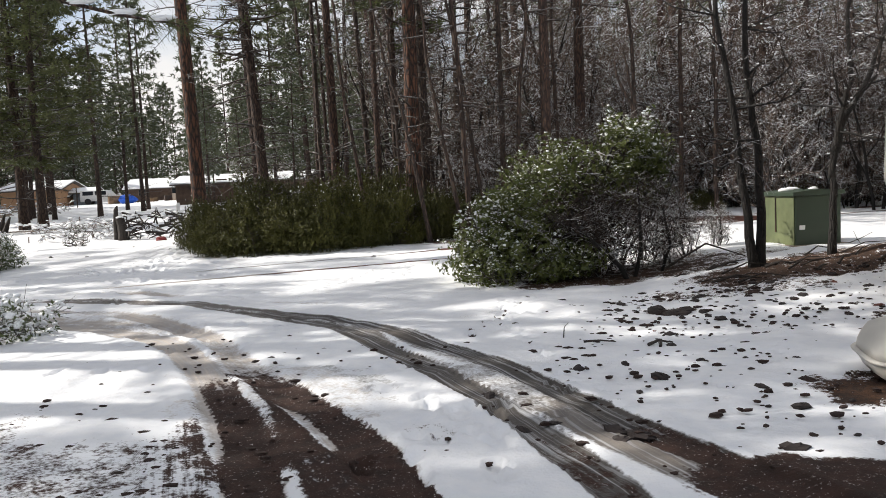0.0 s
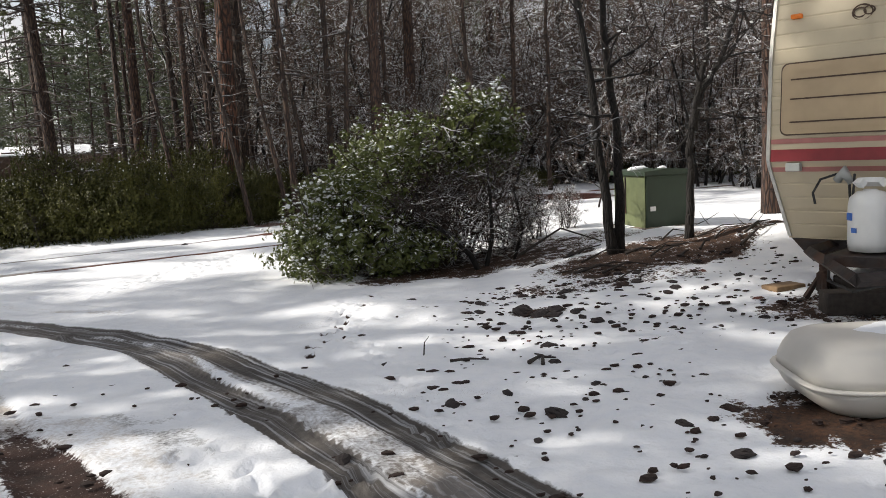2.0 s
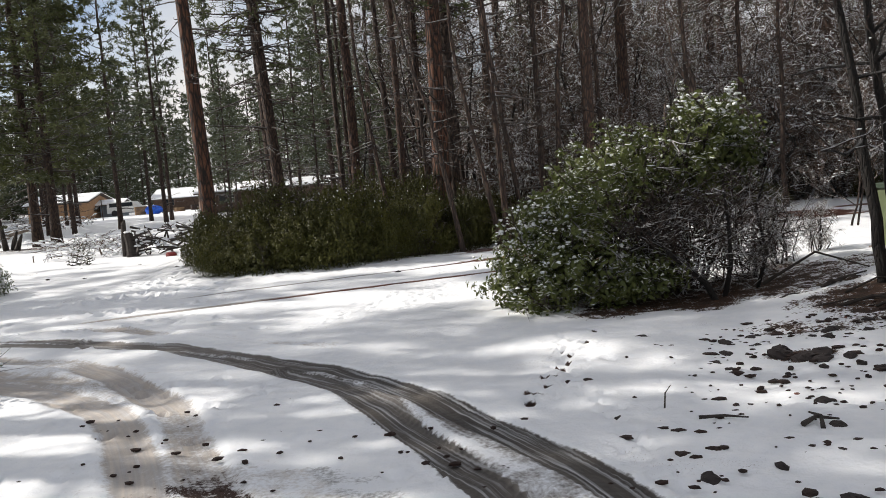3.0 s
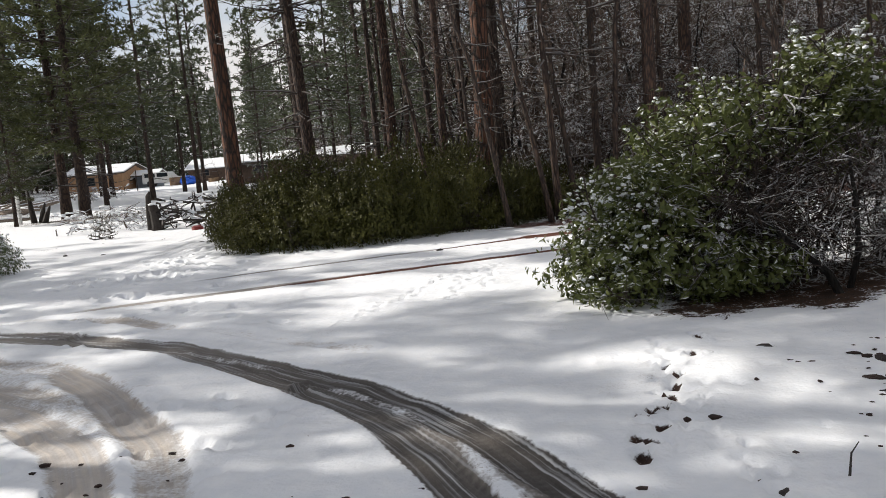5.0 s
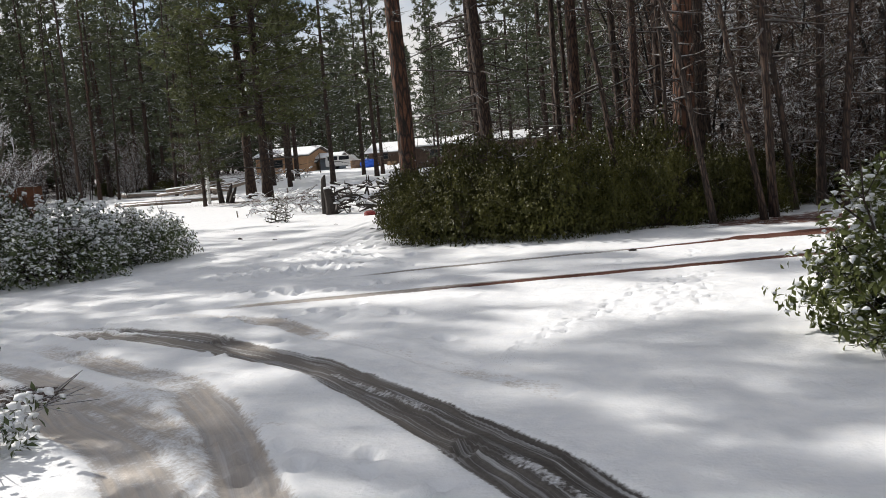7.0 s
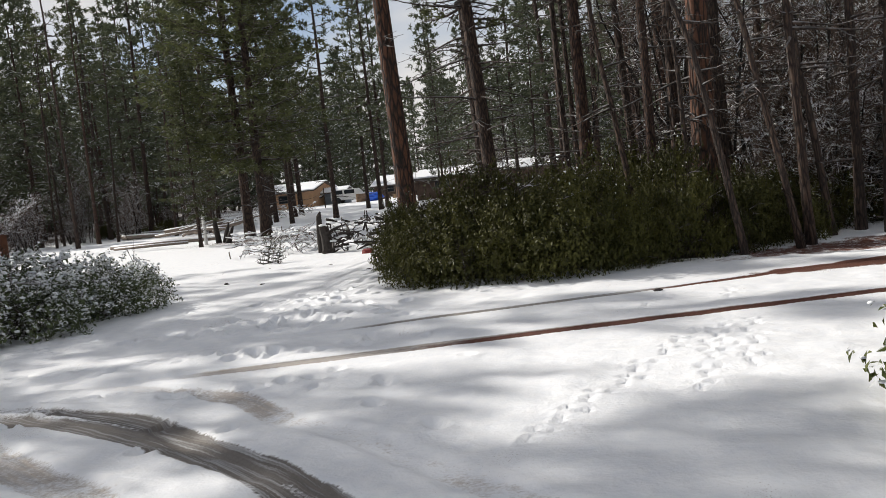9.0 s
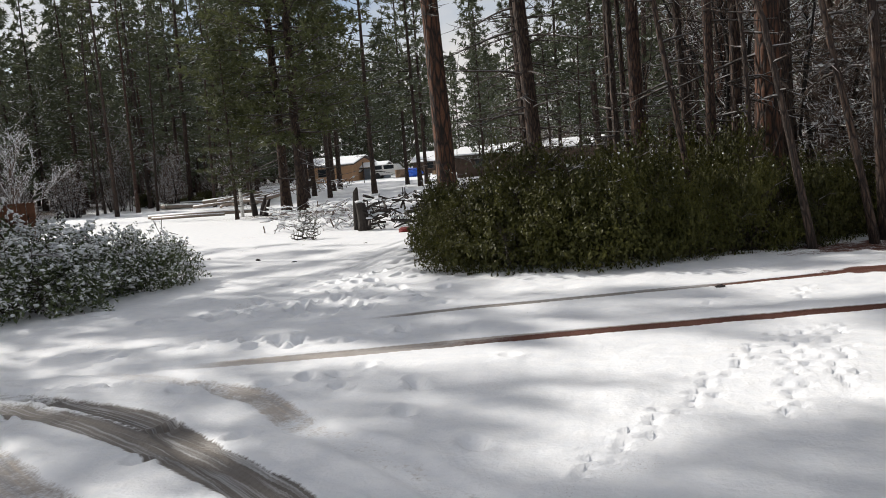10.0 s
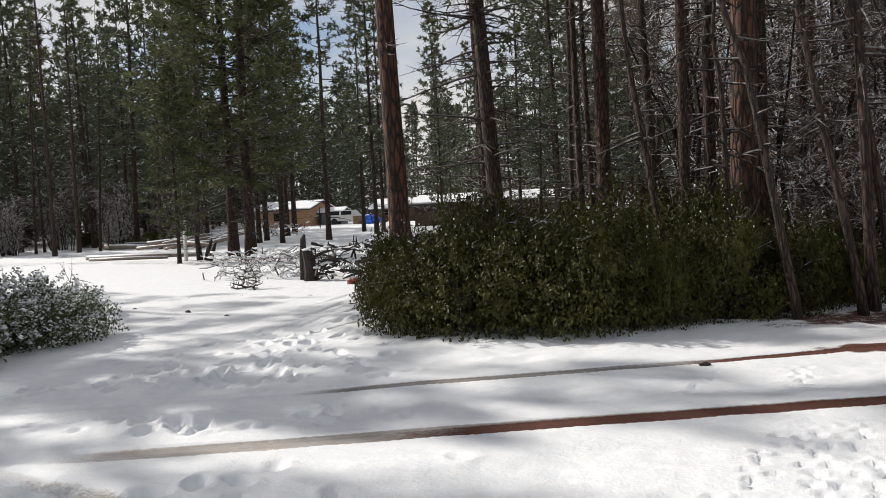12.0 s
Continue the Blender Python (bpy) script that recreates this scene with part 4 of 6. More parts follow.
    if tangle:      # a mass of fine bare twigs, dusted with snow
        tb = Buf()
        c0, r0, n0 = tangle
        for _ in range(n0):
            d = Vector((rng.gauss(0, 1), rng.gauss(0, 1), rng.gauss(0, 1))).normalized() * rng.random() ** 0.4
            q = Vector((c0[0] + d.x * r0[0], c0[1] + d.y * r0[1], max(0.03, c0[2] + d.z * r0[2])))
            e = Vector((rng.uniform(-1, 1), rng.uniform(-1, 1), rng.uniform(-0.3, 0.9))).normalized() * rng.uniform(0.12, 0.42)
            k = Vector((rng.uniform(-1, 1), rng.uniform(-1, 1), rng.uniform(-1, 1))) * 0.05
            w = rng.uniform(0.003, 0.007)
            tb.tube([q, q + e * 0.5 + k, q + e], [w, w * 0.8, w * 0.4], 3, False)
            if rng.random() < 0.5:
                tb.tube([q + e * 0.5 + k, q + e * 0.5 + k + Vector((rng.uniform(-1, 1), rng.uniform(-1, 1), rng.uniform(-0.5, 0.8))) * 0.14], [w * 0.6, w * 0.3], 3, False)
        part("twigwork", tb.mesh("twigwork", M_STEM), bush, "fine bare twigs dusted with snow")["kind"] = "stuff"
    if snow:
        nb = Buf()
        order = np.argsort(-(pts[:, 2] + nrg.normal(0, spread * h, len(pts)) + 0.35 * nor[:, 2]))
        for i in order[:snow]:
            r = snow_size * rng.uniform(0.4, 1.1)
            nb.blob(Vector(pts[i]) + Vector((0, 0, 0.01)), (r, r * rng.uniform(0.5, 1), r * rng.uniform(0.4, 0.7)), rng, n1=5, n2=3, rough=0.5)
        part("snow", nb.mesh("snow", M_SNOW, True), bush, "clumps of wet snow on the leaves")["kind"] = "stuff"
    return bush


def at(x, y, turn=0, s=1.0, dz=0.0, tilt=(0, 0), sz=None):
    return pose(x, y, gz(x, y) + dz, tilt[0], tilt[1], turn) @ Matrix.Diagonal((s, s, sz or s, 1))


def leaning(x, y, lean, turn=0, s=1.0):
    """A pose whose trunk leans that many degrees towards +x."""
    return pose(x, y, gz(x, y), 0, lean, 0) @ pose(0, 0, 0, 0, 0, turn) @ Matrix.Diagonal((s, s, s, 1))


# the single trees that stand out: first the ones round the hedge
T1 = pine(11, 24, 0.42, 0.42, 38, 2.6, 10, 0.28, 9, bw=0.05, bark_mat=M_BARK_RED, lean=(0, 0), dead=16, sides=14, label="large pine with orange plated bark beside the hedge")
T1.matrix_basis = leaning(-6.95, 23.4, -1.3, 40)
T2 = pine(12, 24, 0.35, 0.26, 40, 3.0, 10, 0.28, 9, bw=0.05, bark_mat=M_BARK_GREY, dead=80, sides=12, label="dark leaning pine with many dead branches")
T2.matrix_basis = leaning(-5.4, 25.3, -3.0, 200)
copy_thing(T2, leaning(-5.75, 25.9, -1.6, 20, 0.85))
T5 = pine(15, 25, 0.45, 0.46, 34, 2.4, 9, 0.28, 8, bw=0.05, bark_mat=M_BARK_RED, dead=18, sides=14, label="thick pine with sunlit orange bark in the wood")
T5.matrix_basis = leaning(-0.74, 22.3, 0.9, 90)
copy_thing(T2, leaning(-0.42, 23.2, 0.6, 150, 0.85))

# kinds that are repeated
MID = [pine(21, 20, 0.42, 0.15, 88, 3.9, 25, 0.29, 11, bw=0.07, dead=18, label="pine with dense green crown at the clearing"),
       pine(22, 22, 0.34, 0.30, 62, 2.9, 16, 0.28, 9, bw=0.06, dead=24)]
THIN = [pine(31, 19, 0.24, 0.54, 18, 1.7, 6, 0.30, 8, bw=0.06, dead=34, sides=7, label="slender dark pine with bare lower trunk"),
        pine(32, 17, 0.17, 0.58, 14, 1.4, 6, 0.30, 7, bw=0.06, dead=44, sides=6, lean=(0.02, 0.01), label="slender dark pine with bare lower trunk"),
        pine(33, 22, 0.32, 0.54, 20, 2.1, 7, 0.30, 8, bw=0.06, bark_mat=M_BARK_BROWN, dead=40, sides=8, label="straight pine with reddish trunk")]
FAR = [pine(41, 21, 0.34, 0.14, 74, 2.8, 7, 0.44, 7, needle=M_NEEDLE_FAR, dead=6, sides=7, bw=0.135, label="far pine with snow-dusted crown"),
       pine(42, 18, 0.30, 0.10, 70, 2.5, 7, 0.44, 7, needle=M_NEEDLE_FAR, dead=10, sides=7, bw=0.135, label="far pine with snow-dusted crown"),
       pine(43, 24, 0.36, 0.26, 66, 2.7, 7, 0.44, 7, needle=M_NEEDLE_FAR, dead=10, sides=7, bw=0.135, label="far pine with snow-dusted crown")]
WHITE_PINE = pine(24, 18, 0.30, 0.20, 56, 2.3, 9, 0.30, 8, bw=0.06, needle=M_NEEDLE_FAR, dead=10, sides=8, label="thin open pine dusted with snow")
WHITE_PINE.matrix_basis = at(-20.9, 49.6, 10)

# twins at the clearing
MID[0].matrix_basis = at(-18.9, 36.6, 0)
copy_thing(MID[0], at(-17.6, 35.7, 130, 0.98))
copy_thing(MID[0], at(-19.3, 33.6, 250, 0.35))
# not a twin: an unseen pine added to shade a strip of the drive
MID[1].matrix_basis = at(-12.4, 11.3, 0, 1.15)
YOUNG = [pine(35, 11, 0.12, 0.66, 16, 1.1, 7, 0.26, 7, bw=0.05, bark_mat=M_BARK_GREY, dead=26, sides=7, wobble=0.16, low=0.24, label="thin crooked young pine with dead twigs"),
         pine(36, 9, 0.12, 0.70, 12, 0.9, 6, 0.26, 7, bw=0.05, bark_mat=M_BARK_GREY, dead=24, sides=7, wobble=0.2, low=0.26, label="thin crooked dark sapling with dead twigs")]
YOUNG[0].matrix_basis = leaning(-1.79, 20.7, -8.0, 20)
YOUNG[1].matrix_basis = leaning(-0.28, 19.5, -5.0, 100)
for x, y, k, lean, turn, s in ((0.55, 20.0, 0, -7.0, 70, 1.0), (0.74, 20.4, 0, -2.6, 200, 1.3), (-1.0, 20.9, 1, 3.0, 50, 0.9), (1.2, 21.4, 0, -5.0, 150, 1.1), (2.0, 21.2, 1, -2.0, 250, 1.2),
                               (3.4, 22.6, 0, 1.5, 90, 1.2), (-0.1, 24.2, 0, -5.5, 310, 1.2), (5.6, 22.8, 0, -3.0, 220, 1.2), (7.4, 21.6, 1, -1.0, 170, 1.1), (3.9, 24.8, 1, -6.0, 140, 1.3)):
    copy_thing(YOUNG[k], leaning(x, y, lean, turn, s))
for x, y, k, lean, turn, s in ((-3.89, 27.0, 1, -1.2, 30, 1.05), (-3.68, 27.5, 1, -1.3, 60, 0.95), (-3.1, 24.5, 2, -0.6, 30, 0.95), (-1.62, 21.6, 2, 0.4, 80, 0.62), (-1.22, 23.0, 0, 0.1, 140, 0.95), (1.74, 22.0, 1, 0.9, 200, 1.0),
                               (2.84, 21.4, 2, 0.4, 45, 0.95), (6.56, 22.0, 1, 2.0, 90, 0.9), (2.6, 27.6, 0, -1.0, 45, 1.1), (4.3, 24.6, 2, 0.8, 90, 1.1), (3.3, 33, 2, 0, 70, 1.1), (5.9, 30.5, 2, -1, 10, 1.2), (8.0, 29.0, 2, 1, 210, 1.1),
                               (7.75, 12.6, 2, -1.5, 30, 0.95), (10.5, 26, 2, 0, 60, 1.2), (-1.5, 30.5, 2, -1, 15, 1.1), (1.2, 29.5, 2, 1, 150, 1.0), (12.5, 24.5, 0, 0, 0, 1.1), (-2.2, 26.4, 0, -1.6, 10, 0.9), (0.6, 26.2, 1, 1.5, 80, 1.2)):
    copy_thing(THIN[k], leaning(x, y, lean, turn, s))
SNAG = bare_tree(58, 6.0, 0.26, M_BARK_GREY, 3, 1, name="dead_snag", label="pale dead standing trunk behind the manzanita", group="", dirs=((0.005, 0.0),), wander=0.03, spread=0.6, first=0.5, boughs=3, fork=2)
SNAG.matrix_basis = at(4.34, 18.0)
for x, y, k, turn, s in ((-31.5, 66, 1, 20, 0.7), (-33, 67, 1, 70, 0.65), (-30.6, 64, 1, 120, 0.72), (-36.5, 70, 1, 200, 0.75), (-24.2, 62.5, 1, 90, 0.7), (-29.0, 60, 1, 10, 0.8)):
    copy_thing(MID[k], at(x, y, turn, s))

# the wood, filled by a seeded scatter
wood = random.Random(77)
taken = [(-7, 23.4), (-5.2, 25.3), (-0.75, 22.3)]


def free(x, y, gap):
    if any((x - a) ** 2 + (y - b) ** 2 < gap * gap for a, b in taken):
        return False
    taken.append((x, y))
    return True


def clearing(x, y):
    """The open field, the drive and the yards of the houses."""
    if y < 21.5 + max(0, x) * 0.24 and -34 < x < 10:
        return True
    along_view = -0.42 * (y - 10) - 1.0
    if y < 92 and abs(x - along_view) < 4 + 0.06 * y:
        return True
    return False


def scatter(n, xs, ys, kinds, gap, lo, hi, test=None, anywhere=False):
    done = tries = 0
    while done < n and tries < n * 30:
        tries += 1
        x, y = wood.uniform(*xs), wood.uniform(*ys)
        if (clearing(x, y) and not anywhere) or (test and not test(x, y)) or not free(x, y, gap):
            continue
        copy_thing(wood.choice(kinds), at(x, y, wood.uniform(0, 360), wood.uniform(lo, hi), tilt=(wood.uniform(-2, 2), wood.uniform(-2, 2))))
        done += 1


east = lambda x, y: x > -0.27 * y + 2.0
scatter(30, (-6, 28), (24, 48), THIN, 1.3, 0.8, 1.15, east)
scatter(56, (-14, 50), (42, 85), FAR, 2.2, 0.75, 1.2, east)
scatter(10, (12, 40), (16, 42), THIN, 2.5, 0.9, 1.2)
west = lambda x, y: x < -0.62 * y + 2.0
scatter(84, (-85, -26), (44, 90), FAR, 2.4, 0.74, 1.0, west)
scatter(20, (-70, -26), (38, 60), THIN, 2.0, 0.7, 0.95, west)
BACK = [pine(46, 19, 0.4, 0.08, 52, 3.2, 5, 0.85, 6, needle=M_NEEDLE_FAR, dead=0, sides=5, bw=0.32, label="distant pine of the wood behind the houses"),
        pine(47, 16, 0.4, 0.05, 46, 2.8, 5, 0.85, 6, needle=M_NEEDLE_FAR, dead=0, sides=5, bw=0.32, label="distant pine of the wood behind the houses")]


def far_wood(kinds, rows):
    """The distant pines joined into one wood: a mesh for each material."""
    ob = thing("far_wood", "distant wood of dark pines behind the houses", "wood", "", None, "stuff")
    for k, label in enumerate(("trunk", "limbwork", "crown")):
        vs, fs, base = [], [], 0
        meshes = [[c for c in tree.children if c.name.split(".")[0] == label][0].data for tree in kinds]
        data = []
        for me in meshes:
            co = np.empty(len(me.vertices) * 3, dtype=np.float32)
            me.vertices.foreach_get("co", co)
            data.append((co.reshape(-1, 3), [tuple(q.vertices) for q in me.polygons]))
        for n, (x, y, turn, s) in enumerate(rows):
            co, faces = data[n % len(data)]
            m = np.array(at(x, y, turn, s))
            vs.extend((co @ m[:3, :3].T + m[:3, 3]).tolist())
            fs.extend(tuple(i + base for i in q) for q in faces)
            base += len(co)
        me = bpy.data.meshes.new(label)
        me.from_pydata(vs, [], fs)
        me.materials.append(meshes[0].materials[0])
        part(label, me, ob)["kind"] = "stuff"
    for tree in kinds:
        for c in list(tree.children):
            bpy.data.objects.remove(c)
        bpy.data.objects.remove(tree)


far_wood(BACK, [(wood.uniform(-75, 8), wood.uniform(102, 116), wood.uniform(0, 360), wood.uniform(0.55, 0.85)) for i in range(36)]
         + [(wood.uniform(-105, 30), wood.uniform(116, 150), wood.uniform(0, 360), wood.uniform(0.85, 1.2)) for i in range(64)]
         + [(wood.uniform(-118, -54), wood.uniform(74, 112), wood.uniform(0, 360), wood.uniform(0.75, 1.05)) for i in range(70)])
scatter(20, (-27, -4), (76, 96), FAR, 2.2, 0.5, 0.95, None, True)
scatter(9, (-16, -6), (44, 66), FAR, 2.6, 0.3, 0.5, None, True)
for x, y, turn, s in ((-25.5, 50, 40, 0.78), (-23.2, 48.5, 130, 0.7), (-27.0, 53.5, 220, 0.8), (-20.6, 56.0, 70, 0.8), (-21.7, 60.0, 160, 0.75)):
    copy_thing(FAR[2], at(x, y, turn, s))
# unseen pines added left of the drive, placed to shade the snow
for x, y, k, turn, s in ((-11.0, 7.6, 1, 20, 1.15), (-13.2, 9.4, 1, 200, 1.3), (-11.8, 9.9, 1, 120, 1.25), (-16.5, 6.6, 0, 20, 0.95), (-21, 6.0, 0, 20, 1.1), (-25.5, 9.0, 0, 60, 1.2), (-22, 2.0, 0, 130, 1.0), (-14, -2.0, 1, 200, 0.9), (-26, 16.3, 1, 30, 1.0), (-34, 17, 1, 10, 1.0), (-23.0, 16.0, 1, 80, 0.85), (-27, 20.2, 0, 15, 0.9), (-31, 22.5, 1, 95, 1.0), (-38, 24, 0, 100, 1.0), (-33, 26.5, 1, 0, 1.0)):
    copy_thing(MID[k], at(x, y, turn, s))
# more unseen pines, added round the back and to the right
for x, y, turn in ((-6, -14, 0), (5, -12, 90), (12, -6, 30), (16, 3, 10), (-16, -10, 70)):
    copy_thing(FAR[0], at(x, y, turn, 0.9))
for src, (x, y) in zip(THIN + FAR, ((6.8, 34.5), (9.2, 36.0), (12.0, 33.0), (-44, 62), (-48, 66), (-52, 60))):
    src.matrix_basis = at(x, y)

# bare oaks by the cabinet
def crooked_oak(seed, lines, label, girth):
    """An oak on stems of given lines, with crooked boughs that split into fine snowy twigs."""
    rng = random.Random(seed)
    tree = thing("oak_tree", label, "tree", "bare oaks")
    tb, lb, sb = Buf(), Buf(), Buf()

    def sprout(p, d, ln, r, lev):
        n = 5 if lev > 1 else 3
        q, pts = p, [p]
        for i in range(n):
            d = (d + Vector((rng.uniform(-1, 1), rng.uniform(-1, 1), rng.uniform(-0.75, 0.85))) * 0.42).normalized()
            q = q + d * ln / n
            pts.append(q)
        (tb if lev > 2 else lb).tube(pts, [max(0.003, r * (1 - 0.7 * i / n)) for i in range(n + 1)], 5 if lev > 2 else 3, False)
        if lev < 3 and rng.random() < 0.16:
            k = rng.randrange(1, n)
            sb.blob(pts[k] + Vector((0, 0, 0.012)), (min(0.06, ln * 0.12), 0.012, 0.009), rng, n1=5, n2=3)
        if lev:
            for i in range(3):
                k = rng.randrange(1, n + 1)
                e = (d * 0.7 + Vector((rng.uniform(-1, 1), rng.uniform(-1, 1), rng.uniform(-0.6, 0.7)))).normalized()
                sprout(pts[k], e, ln * rng.uniform(0.4, 0.7), max(0.004, r * 0.55), lev - 1)

    for pts in lines:
        line = [Vector(q) for q in pts]
        n = len(line) - 1
        fine = [line[i].lerp(line[i + 1], t) + Vector((rng.uniform(-1, 1), rng.uniform(-1, 1), 0)) * 0.018 * (i + t > 0.4) for i in range(n) for t in (0, 0.33, 0.67)] + [line[-1]]
        m = len(fine) - 1
        rad = [girth / 2 * ((1 - i / m) * 0.72 + 0.28) * (1 + 0.3 * math.exp(-i * 1.1)) for i in range(m + 1)]
        tb.tube(fine, rad, 9)
        for i in range(13):
            k = rng.randrange(int(m * 0.36), m + 1)
            a = rng.uniform(0, 6.28)
            sprout(fine[k], Vector((math.cos(a), math.sin(a), rng.uniform(-0.1, 0.7))).normalized(), rng.uniform(0.5, 1.3) * (1.2 - 0.4 * k / m), min(rad[k] * 0.5, 0.03), 3)
    part("trunk", tb.mesh("trunk", M_BARK_DARK, True), tree)
    part("branchwork", lb.mesh("branchwork", M_STEM), tree)["kind"] = "stuff"
    part("snow", sb.mesh("snow", M_SNOW, True), tree, "lumps of snow on the twigs")["kind"] = "stuff"
    return tree


OAK = crooked_oak(51, ([(-0.03, 0, -0.12), (-0.12, 0, 0.6), (-0.22, 0.02, 1.4), (-0.30, 0.03, 2.3), (-0.45, 0.05, 3.2), (-0.5, 0.1, 4.2), (-0.8, 0.1, 5.4)],
                       [(0.05, 0.02, -0.12), (0.05, 0.02, 0.7), (0.02, 0.02, 1.6), (-0.08, 0.04, 2.4), (-0.12, 0.0, 3.3), (0.05, 0.0, 4.3), (0.0, 0.1, 5.4)]), "dark double-stemmed oak with snowy twigs above the litter", 0.125)
OAK.matrix_basis = at(4.05, 10.35, 0)
OAK2 = crooked_oak(53, ([(0, 0, -0.12), (0.01, 0, 0.6), (0.03, 0, 1.25), (0.12, 0, 1.7), (0.26, 0.02, 2.2), (0.22, 0, 3.0), (0.35, 0.05, 3.9), (0.3, 0, 5.0)],
                        [(0.05, 0, 1.3), (0.2, 0.05, 1.75), (0.5, 0.1, 2.15), (0.7, 0.1, 2.7), (0.95, 0.2, 3.4)]), "dark crooked oak beside the green cabinet", 0.105)
OAK2.matrix_basis = at(5.05, 10.42, 0)
BRUSH = [bare_tree(61, 6.5, 0.085, M_STEM, 5, 2, twig=0.004, snow=0.12, label="snow-laden bare oak in the wood", fork=3),
         bare_tree(62, 5.0, 0.07, M_STEM, 5, 2, twig=0.004, snow=0.16, label="snow-laden bare oak in the wood", fork=3),
         bare_tree(63, 8.0, 0.11, M_BARK_DARK, 5, 1, twig=0.004, snow=0.12, label="snow-laden bare oak in the wood", fork=3)]
BRUSH[0].matrix_basis, BRUSH[1].matrix_basis, BRUSH[2].matrix_basis = at(4.6, 27.5), at(6.2, 15.8, 0, 0.55), at(8.2, 26.0)
scatter(85, (-6, 28), (23, 42), BRUSH, 0.9, 0.8, 1.4, east)
scatter(34, (8, 28), (15, 28), BRUSH, 1.0, 0.7, 1.2)
scatter(16, (-60, -28), (36, 58), BRUSH, 1.5, 0.7, 1.2, west)


def thicket(seed, r, h, count, label):
    """A leafless thicket: stems and a haze of fine twigs."""
    rng, nrg = random.Random(seed), np.random.default_rng(seed)
    ob = thing("oak_thicket", label, "thicket", "leafless thickets")
    b = Buf()
    cs, ds = [], []
    for k in range(9):
        a, q = rng.uniform(0, 6.28), rng.uniform(0.1, 0.8) * r
        p0 = Vector((math.cos(a) * q * 0.5, math.sin(a) * q * 0.5, -0.1))
        p1 = Vector((math.cos(a) * q, math.sin(a) * q, h * rng.uniform(0.6, 1.0)))
        line = [p0.lerp(p1, t) + Vector((rng.uniform(-1, 1), rng.uniform(-1, 1), 0)) * 0.18 * (t > 0) for t in (0, 0.25, 0.5, 0.75, 1)]
        w = rng.uniform(0.02, 0.045)
        b.tube(line, [w, w * 0.8, w * 0.6, w * 0.4, w * 0.15], 4, False)
        for j in range(count // 9 // 6):
            u = rng.uniform(0.12, 1) * 4
            i = min(3, int(u))
            q2 = line[i].lerp(line[i + 1], u - i)
            e = Vector((rng.uniform(-1, 1), rng.uniform(-1, 1), rng.uniform(-0.2, 0.9))).normalized()
            cs.append(tuple(q2 + e * rng.uniform(0.0, 0.7) * r * 0.6))
            ds.append(tuple(e))
    part("stem", b.mesh("stem", M_BARK_DARK), ob)["kind"] = "stuff"
    v, f = blades(nrg, cs, ds, 16, 0.30, 0.011, 0.06, 0.9)
    part("twigwork", arrays("twigwork", v, f, M_TWIG), ob)["kind"] = "stuff"
    pick = nrg.integers(0, len(cs), 700)
    part("snow", leaves(nrg, np.array(cs)[pick], nrg.normal(0, 1, (700, 3)), 0.034, M_SNOW, "snow", 0.35, 1.0), ob, "lumps of snow on the twigs")["kind"] = "stuff"
    return ob


THICKET = [thicket(301, 1.6, 4.2, 2200, "grey leafless oak thicket dusted with snow"), thicket(302, 1.3, 2.6, 1800, "low grey leafless thicket dusted with snow")]
THICKET[0].matrix_basis, THICKET[1].matrix_basis = at(6.5, 24.8), at(9.4, 23.6)
scatter(70, (-1, 30), (23.5, 40), THICKET, 0.7, 0.8, 1.7, east)
scatter(34, (0, 14), (22.6, 29), THICKET, 0.5, 0.9, 1.9, east)
for x, y, k, turn, s in ((3.3, 12.0, 1, 20, 0.34), (3.8, 12.4, 1, 100, 0.36), (3.2, 12.7, 0, 200, 0.3), (4.4, 12.9, 1, 250, 0.28)):
    copy_thing(THICKET[k], at(x, y, turn, s))
scatter(22, (9, 26), (16, 27), THICKET, 0.8, 0.7, 1.3)
scatter(30, (-64, -27), (41, 60), THICKET, 1.0, 0.7, 1.3, west)
scatter(14, (-22, 2), (70, 96), THICKET, 1.0, 0.9, 1.5, None, True)
M_FROST = bark("snow_laden_twigs", (0.24, 0.165, 0.125), (0.09, 0.06, 0.045), 14.0, 6.0, 1.0, lo=-0.35, hi=0.15)
WHITE_OAK = bare_tree(66, 6.0, 0.09, M_TWIG, 5, 1, snow=0.5, twig_mat=M_FROST, spread=0.42, first=0.15, boughs=9, dirs=((0.02, 0.0),), wander=0.06, label="small bare tree white with snow", name="oak_tree")
WHITE_OAK.matrix_basis = at(-21.2, 25.2, 0, 0.88)

# ---------------------------------------------------------------- shrubs
HEDGE = [shrub(71, 1.7, 1.35, 1.55, 12500, 0.034, M_LEAF, "dense green manzanita with specks of snow", group="hedge of manzanita", snow=14, snow_size=0.03, lumps=22, lump=0.66, sprigs=420, shell=0.3),
         shrub(72, 1.6, 1.4, 1.65, 12500, 0.034, M_LEAF, "dense green manzanita with specks of snow", group="hedge of manzanita", snow=10, snow_size=0.03, lumps=26, lump=0.6, sprigs=420, shell=0.3),
         shrub(73, 1.65, 1.4, 1.5, 12000, 0.034, M_LEAF, "dense green manzanita with specks of snow", group="hedge of manzanita", snow=16, snow_size=0.03, lumps=18, lump=0.7, sprigs=460, shell=0.3)]
HEDGE[0].matrix_basis = at(-4.85, 18.9, 0, 0.62, -0.04, sz=0.84)
HEDGE[1].matrix_basis = at(-4.15, 18.85, 60, 0.74, -0.04, sz=1.01)
HEDGE[2].matrix_basis = at(-3.1, 18.85, 130, 0.74, -0.04, sz=1.11)
